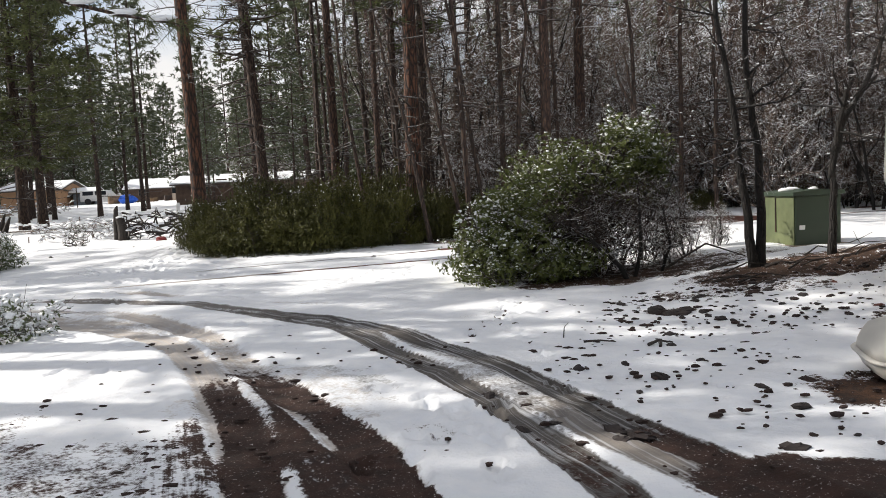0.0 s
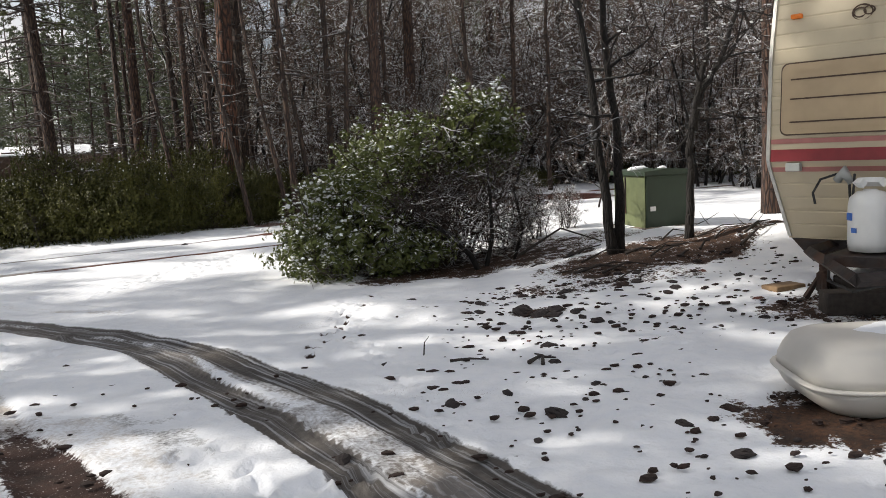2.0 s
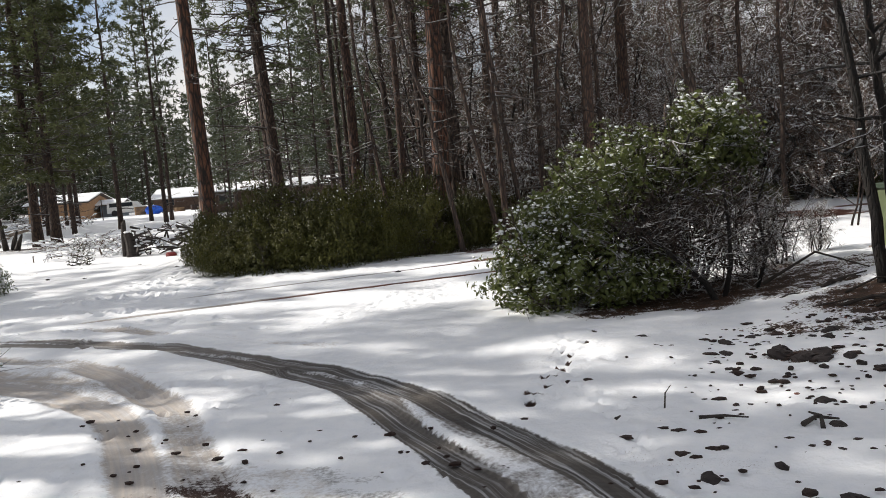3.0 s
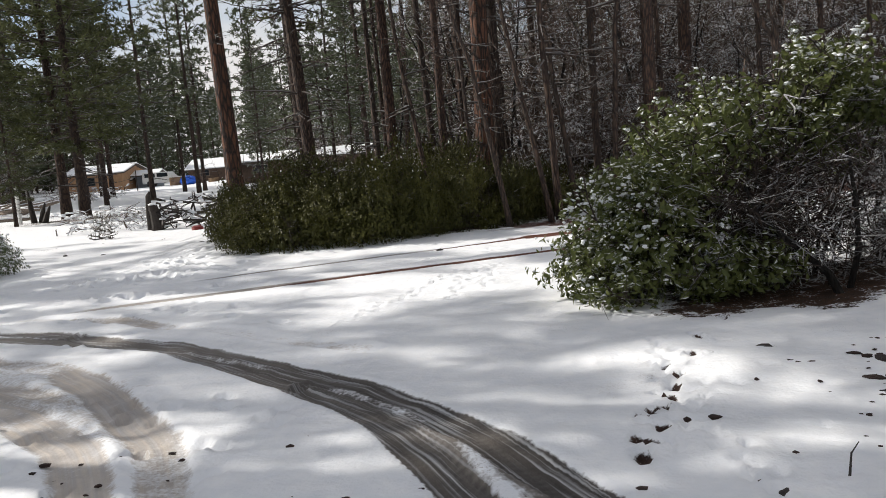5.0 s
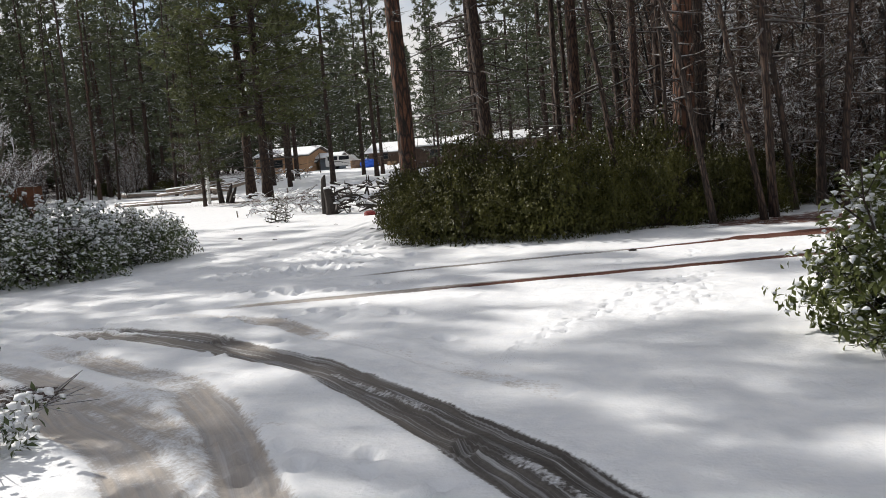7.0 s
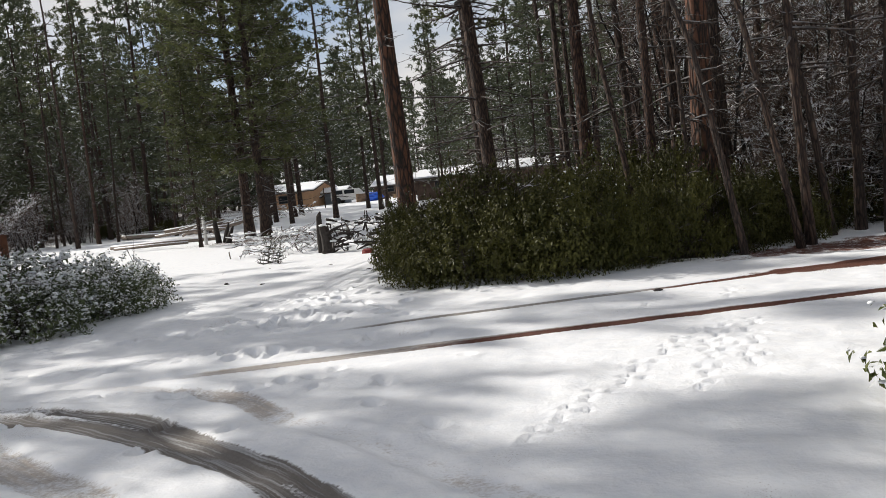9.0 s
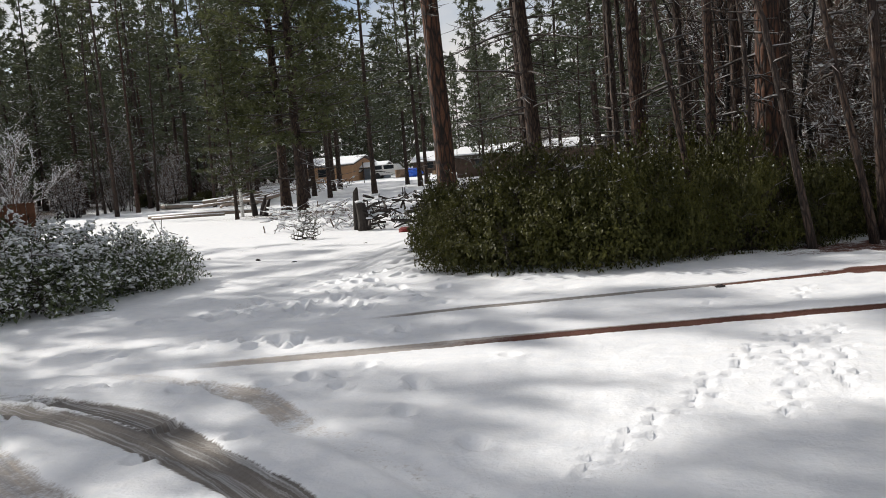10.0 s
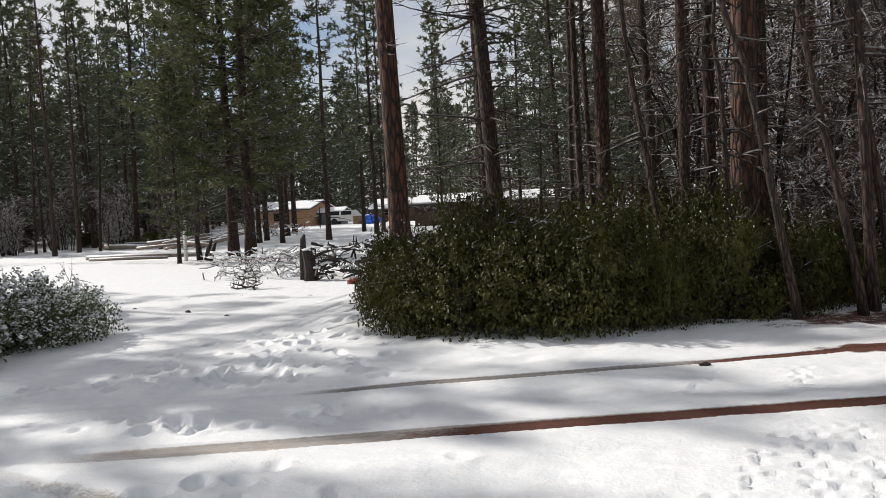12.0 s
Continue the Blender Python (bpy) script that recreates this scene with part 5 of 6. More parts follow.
for k, x, y, turn, s, sz in ((0, -2.1, 19.1, 120, 0.74, 1.05), (1, -1.2, 19.7, 20, 0.7, 0.96), (2, -0.3, 20.4, 250, 0.66, 0.89), (0, 0.6, 21.2, 310, 0.62, 0.82),
                             (1, -5.6, 20.1, 200, 0.7, 0.96), (2, -4.5, 20.2, 10, 0.9, 1.26), (0, -3.4, 20.1, 260, 0.85, 1.26), (1, -2.3, 20.5, 140, 0.85, 1.15), (2, -1.1, 21.0, 70, 0.85, 1.24), (0, 0.1, 21.8, 160, 0.8, 1.08),
                             (2, -6.3, 21.5, 20, 0.66, 0.84), (0, -5.2, 21.6, 90, 0.9, 1.17), (1, -3.9, 21.8, 30, 0.95, 1.23), (2, -2.4, 22.0, 300, 0.95, 1.31),
                             (1, 1.2, 22.9, 75, 0.8, 0.85), (0, 2.4, 23.6, 15, 0.85, 0.8), (2, 3.6, 24.0, 160, 0.85, 0.75), (0, 7.6, 23.2, 40, 0.6, 0.55), (1, 10.6, 23.6, 140, 0.7, 0.6), (2, 13.8, 23.9, 220, 0.7, 0.6), (1, 4.6, 24.4, 10, 0.6, 0.5), (0, 17.5, 24.8, 90, 0.8, 0.6),
                             (1, -33, 50.5, 0, 0.9, 0.7), (0, -36.5, 52, 50, 1.0, 0.8), (2, -40, 53.5, 90, 1.0, 0.8), (0, -30, 51.5, 10, 0.8, 0.6)):
    copy_thing(HEDGE[k], at(x, y, turn, s, -0.04, sz=sz))
BUSH = shrub(81, 1.8, 1.35, 2.2, 9000, 0.040, M_LEAF_SNOWY, "large snow-dusted manzanita with bare stems on its shaded side", snow=420, snow_size=0.03, stems=46, shell=0.5, sprigs=420, leaf_low=0.1,
             masses=(((-0.62, -0.2, 1.32), (0.62, 0.62, 0.52)), ((-1.0, -0.25, 0.95), (0.48, 0.55, 0.42)), ((-0.18, -0.05, 1.58), (0.5, 0.55, 0.42)), ((-0.45, 0.45, 1.2), (0.6, 0.5, 0.55)), ((0.62, 0.05, 1.86), (0.38, 0.42, 0.36)), ((0.4, -0.15, 1.42), (0.36, 0.36, 0.28)),
                     ((0.75, 0.4, 1.35), (0.5, 0.4, 0.4)), ((-0.85, -0.6, 0.45), (0.62, 0.45, 0.36)), ((-0.35, -0.75, 0.34), (0.5, 0.4, 0.26)), ((0.9, 0.2, 1.7), (0.24, 0.26, 0.2)), ((-0.15, 0.6, 0.7), (0.9, 0.4, 0.6))),
             tangle=((0.35, -0.15, 0.7), (1.15, 0.95, 0.75), 2300))
BUSH.matrix_basis = at(2.1, 11.75, 0, 1.0, -0.03)
b = Buf()
for line, r in (([(0.45, -0.85, -0.1), (0.3, -0.85, 0.22), (0.02, -0.8, 0.5), (-0.22, -0.72, 0.72), (-0.3, -0.6, 1.0)], 0.042), ([(0.5, -0.7, -0.1), (0.62, -0.7, 0.4), (0.66, -0.55, 0.85), (0.7, -0.3, 1.3)], 0.032), ([(0.9, -0.5, -0.1), (1.1, -0.45, 0.45), (1.05, -0.3, 0.95), (1.25, -0.2, 1.4)], 0.024),
                ([(0.2, -0.3, 1.5), (0.35, -0.35, 1.85), (0.55, -0.4, 1.98), (0.66, -0.4, 2.02)], 0.022)):
    b.tube([Vector(q) for q in line], [r * (1 - 0.6 * k / (len(line) - 1)) for k in range(len(line))], 7)
part("stem", b.mesh("stem", M_BARK_DARK, True), BUSH, "thick crooked dark stems")["kind"] = "stuff"
BUSH_L = shrub(82, 0.85, 0.8, 1.22, 4800, 0.038, M_LEAF_SNOWY, "low sunlit manzanita with clumps of snow", snow=900, snow_size=0.028, spread=0.5, stems=16, lumps=14, lump=0.75, sprigs=200, shell=0.35)
BUSH_L.matrix_basis = at(0.98, 11.45, 0, 1.0, -0.03)
LEFT = shrub(83, 1.9, 1.5, 1.5, 11000, 0.040, M_LEAF_WHITE, "broad manzanita heavy with fresh snow", group="snowed shrubs", snow=1900, snow_size=0.042, stems=24, sprigs=300, lumps=15, lump=0.72, spread=0.5)
LEFT.matrix_basis = at(-10.85, 15.9, 0, 1.0, -0.03, sz=0.92)
copy_thing(LEFT, at(-12.9, 15.4, 140, 0.95, -0.03, sz=1.25))
copy_thing(LEFT, at(-13.6, 16.9, 200, 0.8, -0.03, sz=1.55))
copy_thing(LEFT, at(-14.6, 14.6, 30, 1.0, -0.03, sz=1.3))
copy_thing(LEFT, at(-10.3, 17.6, 70, 0.62, -0.03, sz=0.8))
SMALL = shrub(84, 0.5, 0.45, 0.6, 700, 0.034, M_LEAF_WHITE, "small snowed manzanita sprig at the edge of the drive", snow=240, snow_size=0.05, stems=5, lumps=7, sprigs=24, spread=0.5)
SMALL.matrix_basis = at(-4.85, 8.55, 0, 1.0, -0.03)

# ---------------------------------------------------------------- rubble and litter on the snow
def rock_mesh(seed, r):
    rng = random.Random(seed)
    b = Buf()
    b.blob((0, 0, r * 0.1), (r, r * rng.uniform(0.65, 0.95), r * rng.uniform(0.45, 0.65)), rng, n1=9, n2=6, rough=0.22)
    return b


def rocks():
    kinds = []
    for k in range(6):
        mt = M_RUST_ROCK if k == 5 else M_ROCK if k < 4 else M_CLOD
        kinds.append(rock_mesh(200 + k, 0.055).mesh("lava_rock", mt))
    rng = random.Random(9)
    label = "dark lava rock half sunk in the snow"

    def one(x, y, s, k):
        m = pose(x, y, gz(x, y) - 0.01 - 0.012 * s, rng.uniform(-15, 15), rng.uniform(-15, 15), rng.uniform(0, 360)) @ Matrix.Diagonal((s, s, s * rng.uniform(0.7, 1.0), 1))
        thing_mesh("lava_rock", kinds[k], "rusty red lava rock half sunk in the snow" if k == 5 else label, "rock", "lava rocks on the snow", m)

    for x, y, s in ((0.27, 5.36, 1.2), (1.51, 5.66, 1.5), (0.95, 6.36, 1.2), (1.93, 6.08, 1.0), (2.44, 5.38, 1.3), (2.06, 5.24, 1.2), (0.62, 4.68, 1.1), (0.42, 4.6, 1.0), (0.93, 4.5, 1.6), (1.05, 4.42, 1.7), (0.92, 4.33, 1.3),
                    (-0.42, 4.72, 1.2), (1.75, 4.05, 1.8), (2.35, 8.25, 2.4), (2.2, 8.35, 2.0), (2.5, 8.32, 2.2), (2.42, 8.12, 1.6), (-1.46, 16.55, 1.6), (2.0, 7.1, 1.6), (1.86, 6.62, 1.5)):
        one(x, y, s, rng.randrange(0, 5))
    placed = 0
    while placed < 240:
        x, y = rng.uniform(0.7, 5.2), rng.uniform(3.9, 9.6)
        dens = 0.25 + 0.75 * float(sstep(1.0, 3.0, np.array(x + 0.25 * (y - 5)))) * (1.0 if y > 6.8 or x > 2.2 else 0.6)
        edge = 1.35 - (y - 3.9) * 0.75
        if x < edge or rng.random() > dens or (2.6 < x < 4.3 and 4.5 < y < 6.1):
            continue
        one(x, y, rng.choice((0.35, 0.45, 0.5, 0.6, 0.7, 0.9, 1.2)) * rng.uniform(0.8, 1.2), rng.choice((0, 1, 2, 3, 4, 0, 1, 2, 3, 5) if rng.random() < 0.5 else (0, 1, 2, 3)))
        placed += 1
    for k in range(26):   # the heap of rock in front of the oaks
        x, y = rng.gauss(3.3, 0.75), rng.gauss(8.75, 0.25)
        one(x, y, rng.uniform(0.9, 2.0), rng.choice((0, 1, 2, 3, 4)))
    for k in range(16):   # in the field
        one(rng.uniform(-13, -7), rng.uniform(20, 25.5), rng.uniform(0.8, 1.5), rng.randrange(0, 4))


rocks()


def crumbs():
    """Clods and grit too small to pick apart, strewn over the snow."""
    rng = random.Random(14)
    b = Buf()
    n = 0
    while n < 1500:
        if n % 3:
            x, y = rng.uniform(0.9, 5.4), rng.uniform(3.6, 9.6)
            if x < 1.4 - (y - 3.9) * 0.75 or rng.random() > 0.3 + 0.14 * x:
                continue
        elif n % 2:
            x, y = rng.gauss(-2.2, 0.7), rng.gauss(3.9, 0.6)
        else:
            x, y = rng.uniform(-3.2, 1.2), rng.uniform(3.3, 8.0)
        r = rng.choice((0.008, 0.01, 0.013, 0.018, 0.024)) * rng.uniform(0.8, 1.3)
        b.blob((x, y, gz(x, y) + 0.002), (r * rng.uniform(1, 2), r, r * 0.6), rng, n1=5, n2=3, rough=0.3)
        n += 1
    thing_mesh("grit", b.mesh("grit", M_CLOD), "dark clods and grit strewn over the snow", "grit", kind="stuff")


crumbs()


def stick(pts, r, label, material=None, name="stick", group="sticks on the snow"):
    b = Buf()
    n = len(pts)
    b.tube([Vector((x, y, gz(x, y) + z)) for x, y, z in pts], [r * (1 - 0.6 * i / max(1, n - 1)) for i in range(n)], 6)
    return thing_mesh(name, b.mesh(name, material or M_WOOD_DARK), label, "stick", group)


stick([(1.18, 6.9, 0.015), (1.32, 6.87, 0.025), (1.45, 6.85, 0.012)], 0.012, "short dark stick lying on the snow")
stick([(1.68, 6.65, 0.015), (1.78, 6.72, 0.03), (1.9, 6.7, 0.015)], 0.016, "crooked dark stick lying on the snow")
stick([(1.76, 6.58, 0.01), (1.8, 6.7, 0.04), (1.79, 6.84, 0.02)], 0.014, "crooked dark stick lying on the snow")
stick([(1.05, 7.2, -0.02), (1.06, 7.2, 0.09), (1.1, 7.22, 0.13)], 0.006, "thin dry weed stem standing in the snow")
rngs = random.Random(31)
for k in range(22):
    x, y = rngs.uniform(2.9, 5.8), rngs.gauss(10.0, 0.45)
    a, ln = rngs.uniform(-0.5, 0.7), rngs.uniform(0.2, 0.7)
    stick([(x, y, 0.0), (x + math.cos(a) * ln * 0.5, y + math.sin(a) * ln * 0.5, rngs.uniform(0.02, 0.09)), (x + math.cos(a) * ln, y + math.sin(a) * ln, 0.01)], rngs.uniform(0.008, 0.022), "dark broken branch on the litter under the oaks")
for k in range(5):
    x, y = rngs.uniform(5.6, 7.6), rngs.uniform(10.6, 12.0)
    a, ln = rngs.uniform(0.2, 1.6), rngs.uniform(0.3, 0.8)
    stick([(x, y, 0.0), (x + math.cos(a) * ln * 0.5, y + math.sin(a) * ln * 0.5, rngs.uniform(0.05, 0.1)), (x + math.cos(a) * ln, y + math.sin(a) * ln, 0.14)], 0.007, "thin bare twig sticking out of the snow")
stick([(3.1, 11.2, 0.02), (3.6, 11.0, 0.30), (4.05, 10.75, 0.08)], 0.02, "bowed dead branch beside the oak")


# ---------------------------------------------------------------- green cabinet
def cabinet():
    m = at(5.17, 11.8, 10.0, 1.0, -0.05)
    cab = thing("utility_cabinet", "faded green steel utility cabinet with snow on its lid", "cabinet", m=m)
    w, d, h = 0.78, 0.76, 0.80
    b = Buf()
    b.box((0.012, 0.012, 0), (w - 0.012, d - 0.012, h))
    part("body", bevelled(b.mesh("body", M_BOX_GREEN), 0.008), cab)
    # left side: faded paint, with the sunlight on it put into the colour
    b = Buf()
    b.box((0, 0.015, 0.03), (0.012, d - 0.02, h - 0.01))
    part("side_panel", bevelled(b.mesh("side_panel", M_BOX_SUNLIT), 0.004), cab, "pale faded green panel with sunlight in its colour")
    b = Buf()
    b.box((0.02, 0.0, 0.03), (w - 0.02, 0.012, h - 0.02))
    part("front_panel", bevelled(b.mesh("front_panel", M_BOX_GREEN), 0.004), cab)
    b = Buf()
    b.prism([(-0.035, h - 0.015), (w + 0.035, h - 0.015), (w + 0.035, h + 0.045), (w / 2, h + 0.075), (-0.035, h + 0.045)], -0.035, d + 0.035, lambda a, z, c: (a, c, z))
    part("lid", bevelled(b.mesh("lid", M_BOX_GREEN), 0.008), cab)
    rng = random.Random(3)
    for x, y, r in ((0.2, 0.5, 0.13), (0.52, 0.3, 0.07), (0.45, 0.7, 0.12)):
        b = Buf()
        b.blob((x, y, h + 0.06), (r, r * 0.7, 0.045), rng, n1=10, n2=5, rough=0.2)
        part("snow_patch", b.mesh("snow_patch", M_SNOW, True), cab, "melting snow")
    b = Buf()
    b.tube([Vector((-0.006, 0.46, h * 0.3)), Vector((-0.006, 0.46, h * 0.95))], [0.012, 0.012], 6)
    part("hinge", b.mesh("hinge", M_STEEL), cab)
    b = Buf()
    b.box((0.08, -0.006, h * 0.36), (0.17, 0.001, h * 0.44))
    part("sticker", b.mesh("sticker", M_WHITE), cab, "small pale sticker")
    b = Buf()
    b.box((-0.08, -0.08, -0.03), (w + 0.08, d + 0.08, 0.06))
    part("pad", bevelled(b.mesh("pad", M_WOOD_GREY), 0.01), cab, "concrete pad sunk in snow")


cabinet()


# ---------------------------------------------------------------- travel trailer
def trailer():
    o, ang = Vector((4.22, 7.66, 0.06)), math.atan2(-0.86, 0.51)
    m = Matrix.Translation(o) @ Matrix.Rotation(ang, 4, "Z")     # x along the front, y into the body, z up
    tr = thing("travel_trailer", "old cream travel trailer with dark red stripes, parked in snow", "trailer", m=m)
    W, L = 2.3, 5.2
    prof = [(0.50, 0.46), (1.20, 0.0), (2.10, 0.05), (2.55, 0.14), (2.78, 0.26), (2.9, 0.46)]   # height, set-back

    def set_back(z):
        for (z0, v0), (z1, v1) in zip(prof, prof[1:]):
            if z <= z1:
                return v0 + (v1 - v0) * (z - z0) / (z1 - z0)
        return prof[-1][1]

    line = []
    z = 0.50
    while z < 2.86:      # ribbed aluminium siding
        line += [(set_back(z), z), (set_back(z + 0.012) + 0.006, z + 0.012), (set_back(z + 0.024), z + 0.024)]
        z += 0.125
    outline = line + [(0.55, 2.92), (L, 2.92), (L, 0.5)]
    b = Buf()
    b.prism(outline, 0, W, lambda a, zz, c: (c, a, zz))
    part("body", b.mesh("body", M_CREAM), tr)

    def slab(name, u0, u1, z0, z1, material, proud=0.006, label="", steps=1):
        q = Buf()
        zs = [z0 + (z1 - z0) * k / steps for k in range(steps + 1)]
        out = [(set_back(k) - proud, k) for k in zs] + [(set_back(k) + 0.02, k) for k in reversed(zs)]
        q.prism(out, u0, u1, lambda a, zz, c: (c, a, zz))
        return part(name, q.mesh(name, material), tr, label)

    slab("stripe", 0.035, W - 0.035, 1.205, 1.305, M_STRIPE, 0.008, "dark red stripe")
    slab("stripe", 0.035, W - 0.035, 1.352, 1.392, M_STRIPE_FADED, 0.008, "faded red stripe")
    slab("stripe", 0.035, W - 0.035, 1.115, 1.155, M_STRIPE_FADED, 0.008, "faded red stripe", 2)
    for u in (0.0, W - 0.03):
        slab("edge_trim", u, u + 0.03, 0.52, 2.86, M_ALU, 0.016, "dull aluminium edge strip", 30)

    def rounded(u0, u1, z0, z1, r, proud, depth, name, material, label=""):
        pts = []
        for cu, cz, a0 in ((u1 - r, z1 - r, 0), (u0 + r, z1 - r, 90), (u0 + r, z0 + r, 180), (u1 - r, z0 + r, 270)):
            for k in range(6):
                a = radians(a0 + k * 18)
                pts.append((cu + r * math.cos(a), cz + r * math.sin(a)))
        q = Buf()
        n = len(pts)
        for off in (proud, -depth):
            for u, zz in pts:
                q.v.append(Vector((u, set_back(zz) - off, zz)))
        q.f.append(tuple(range(n)))
        q.f.append(tuple(range(2 * n - 1, n - 1, -1)))
        for k in range(n):
            q.f.append((k, k + n, (k + 1) % n + n, (k + 1) % n))
        return part(name, q.mesh(name, material), tr, label)

    rounded(0.11, W - 0.11, 1.42, 2.02, 0.06, 0.014, 0.02, "window_gasket", M_BROWN_LINE, "dark rubber gasket")
    rounded(0.122, W - 0.122, 1.432, 2.008, 0.055, 0.022, 0.0, "window_cover", M_TAN_PANEL, "tan window cover")
    rounded(0.19, W - 0.19, 1.475, 1.93, 0.02, 0.03, 0.0, "window_cover_panel", M_TAN_PANEL)
    for zz in (1.53, 1.72, 1.88):
        q = Buf()
        q.prism([(set_back(zz) - 0.036, zz - 0.006), (set_back(zz) - 0.036, zz + 0.006), (set_back(zz) - 0.02, zz + 0.006), (set_back(zz) - 0.02, zz - 0.006)], 0.2, W - 0.2, lambda a, k, c: (c, a, k))
        part("cover_groove", q.mesh("cover_groove", M_BROWN_LINE), tr, "brown groove line")
    q = Buf()
    q.box((0.16, set_back(2.40) - 0.035, 2.38), (0.25, set_back(2.4) + 0.01, 2.42))
    part("marker_lamp", bevelled(q.mesh("marker_lamp", M_ORANGE), 0.012), tr, "orange marker lamp")
    q = Buf()
    q.box((0.17, set_back(1.15) - 0.06, 1.12), (0.29, set_back(1.15), 1.19))
    part("side_lamp", bevelled(q.mesh("side_lamp", M_GREYLENS), 0.008), tr, "grey lamp housing")
    # emblem, as plain rings
    for cu, cz, r in ((0.72, 2.36, 0.075), (0.70, 2.36, 0.045), (0.77, 2.37, 0.04)):
        q = Buf()
        ring = [Vector((cu + r * math.cos(k * 0.4488), set_back(cz) - 0.006, cz + r * 0.8 * math.sin(k * 0.4488))) for k in range(15)]
        q.tube(ring, [0.006] * 15, 5, False)
        part("emblem_ring", q.mesh("emblem_ring", M_BROWN_LINE), tr, "brown emblem")
    # underside, frame and tongue
    q = Buf()
    q.prism([(0.46, 0.5), (0.95, 0.22), (L - 0.1, 0.22), (L, 0.5)], 0.02, W - 0.02, lambda a, zz, c: (c, a, zz))
    part("underbody", q.mesh("underbody", M_STEEL), tr, "dark underbody")
    for u0 in (0.35, W - 0.35):
        q = Buf()
        q.tube([Vector((u0, 0.9, 0.44)), Vector((u0, 0.05, 0.44)), Vector((W / 2, -1.15, 0.44))], [0.05, 0.05, 0.05], 4)
        part("tongue_beam", q.mesh("tongue_beam", M_STEEL), tr, "rusty steel tongue beam")
    q = Buf()
    q.box((W / 2 - 0.42, -0.62, 0.44), (W / 2 + 0.42, -0.1, 0.52))
    part("tank_tray", bevelled(q.mesh("tank_tray", M_STEEL), 0.006), tr)
    for u0 in (1.06, 1.43):
        q = Buf()
        pr = [(0.02, 0.52), (0.145, 0.54), (0.152, 0.60), (0.152, 0.88), (0.14, 0.94), (0.09, 0.985), (0.05, 0.99), (0.05, 1.0)]
        q.tube([Vector((u0 - 0.1, -0.36, zz)) for r, zz in pr], [r for r, zz in pr], 20)
        tank = part("gas_cylinder", q.mesh("gas_cylinder", M_TANK, True), tr, "white gas cylinder with blue labels")
        q = Buf()
        col = [Vector((u0 - 0.1 + 0.09 * math.cos(k * 0.45), -0.36 + 0.09 * math.sin(k * 0.45), 1.05)) for k in range(11)]
        q.tube(col, [0.035] * 11, 4)
        part("collar", q.mesh("collar", M_TANK), tank)
        for a, zz, w in ((-2.35, 0.80, 0.07), (-2.0, 0.70, 0.045)):
            q = Buf()
            c = Vector((u0 - 0.1 + 0.153 * math.cos(a), -0.36 + 0.153 * math.sin(a), zz))
            t = Vector((-math.sin(a), math.cos(a), 0))
            nrm = Vector((math.cos(a), math.sin(a), 0))
            for s1, s2 in ((-1, -1), (1, -1), (1, 1), (-1, 1)):
                q.v.append(c + t * w * 0.5 * s1 + Vector((0, 0, w * 0.4 * s2)) + nrm * 0.004)
            for s1, s2 in ((-1, -1), (1, -1), (1, 1), (-1, 1)):
                q.v.append(c + t * w * 0.5 * s1 + Vector((0, 0, w * 0.4 * s2)) - nrm * 0.004)
            q.f += [(0, 1, 2, 3), (7, 6, 5, 4), (0, 4, 5, 1), (1, 5, 6, 2), (2, 6, 7, 3), (3, 7, 4, 0)]
            part("label", q.mesh("label", M_BLUE), tank, "blue label")
    q = Buf()
    q.tube([Vector((0.62, -0.10, 1.05)), Vector((0.68, -0.12, 1.12)), Vector((0.74, -0.12, 1.03))], [0.035, 0.05, 0.03], 10)
    part("gas_regulator", q.mesh("gas_regulator", M_GREYLENS, True), tr, "grey gas regulator")
    for pts in ([(0.62, -0.11, 1.10), (0.50, -0.12, 1.06), (0.44, -0.12, 0.95), (0.46, -0.12, 0.86)], [(0.72, -0.12, 1.05), (0.74, -0.14, 0.85), (0.79, -0.18, 0.70), (0.82, -0.2, 0.62)], [(0.76, -0.12, 1.1), (0.78, -0.2, 0.95), (0.84, -0.3, 0.86)]):
        q = Buf()
        q.tube([Vector(p) for p in pts], [0.011] * len(pts), 6)
        part("hose", q.mesh("hose", M_RUBBER), tr, "black rubber hose")
    q = Buf()
    q.tube([Vector((0.5, 0.1, 0.40)), Vector((0.62, -0.25, 0.26)), Vector((0.9, -0.5, 0.24)), Vector((1.2, -0.6, 0.34))], [0.012] * 4, 6)
    part("cable", q.mesh("cable", M_RUBBER), tr, "hanging black cable")
    # corner jack
    q = Buf()
    q.tube([Vector((0.32, 0.42, 0.45)), Vector((0.32, 0.42, 0.22)), Vector((0.32, 0.42, 0.20)), Vector((0.32, 0.42, 0.05))], [0.035, 0.035, 0.055, 0.06], 10)
    jack = part("jack", q.mesh("jack", M_STEEL), tr, "dark steel screw jack")
    for k in range(4):
        a = k * 1.571 + 0.5
        q = Buf()
        q.tube([Vector((0.32, 0.42, 0.22)), Vector((0.32 + 0.14 * math.cos(a), 0.42 + 0.14 * math.sin(a), -0.02))], [0.022, 0.03], 5)
        part("jack_leg", q.mesh("jack_leg", M_STEEL), jack)
    # wheels under the body
    for u0 in (0.12, W - 0.32):
        q = Buf()
        q.tube([Vector((u0, 2.9, 0.3)), Vector((u0 + 0.2, 2.9, 0.3))], [0.34, 0.34], 24)
        wheel = part("wheel", bevelled(q.mesh("wheel", M_RUBBER), 0.03), tr)
        q = Buf()
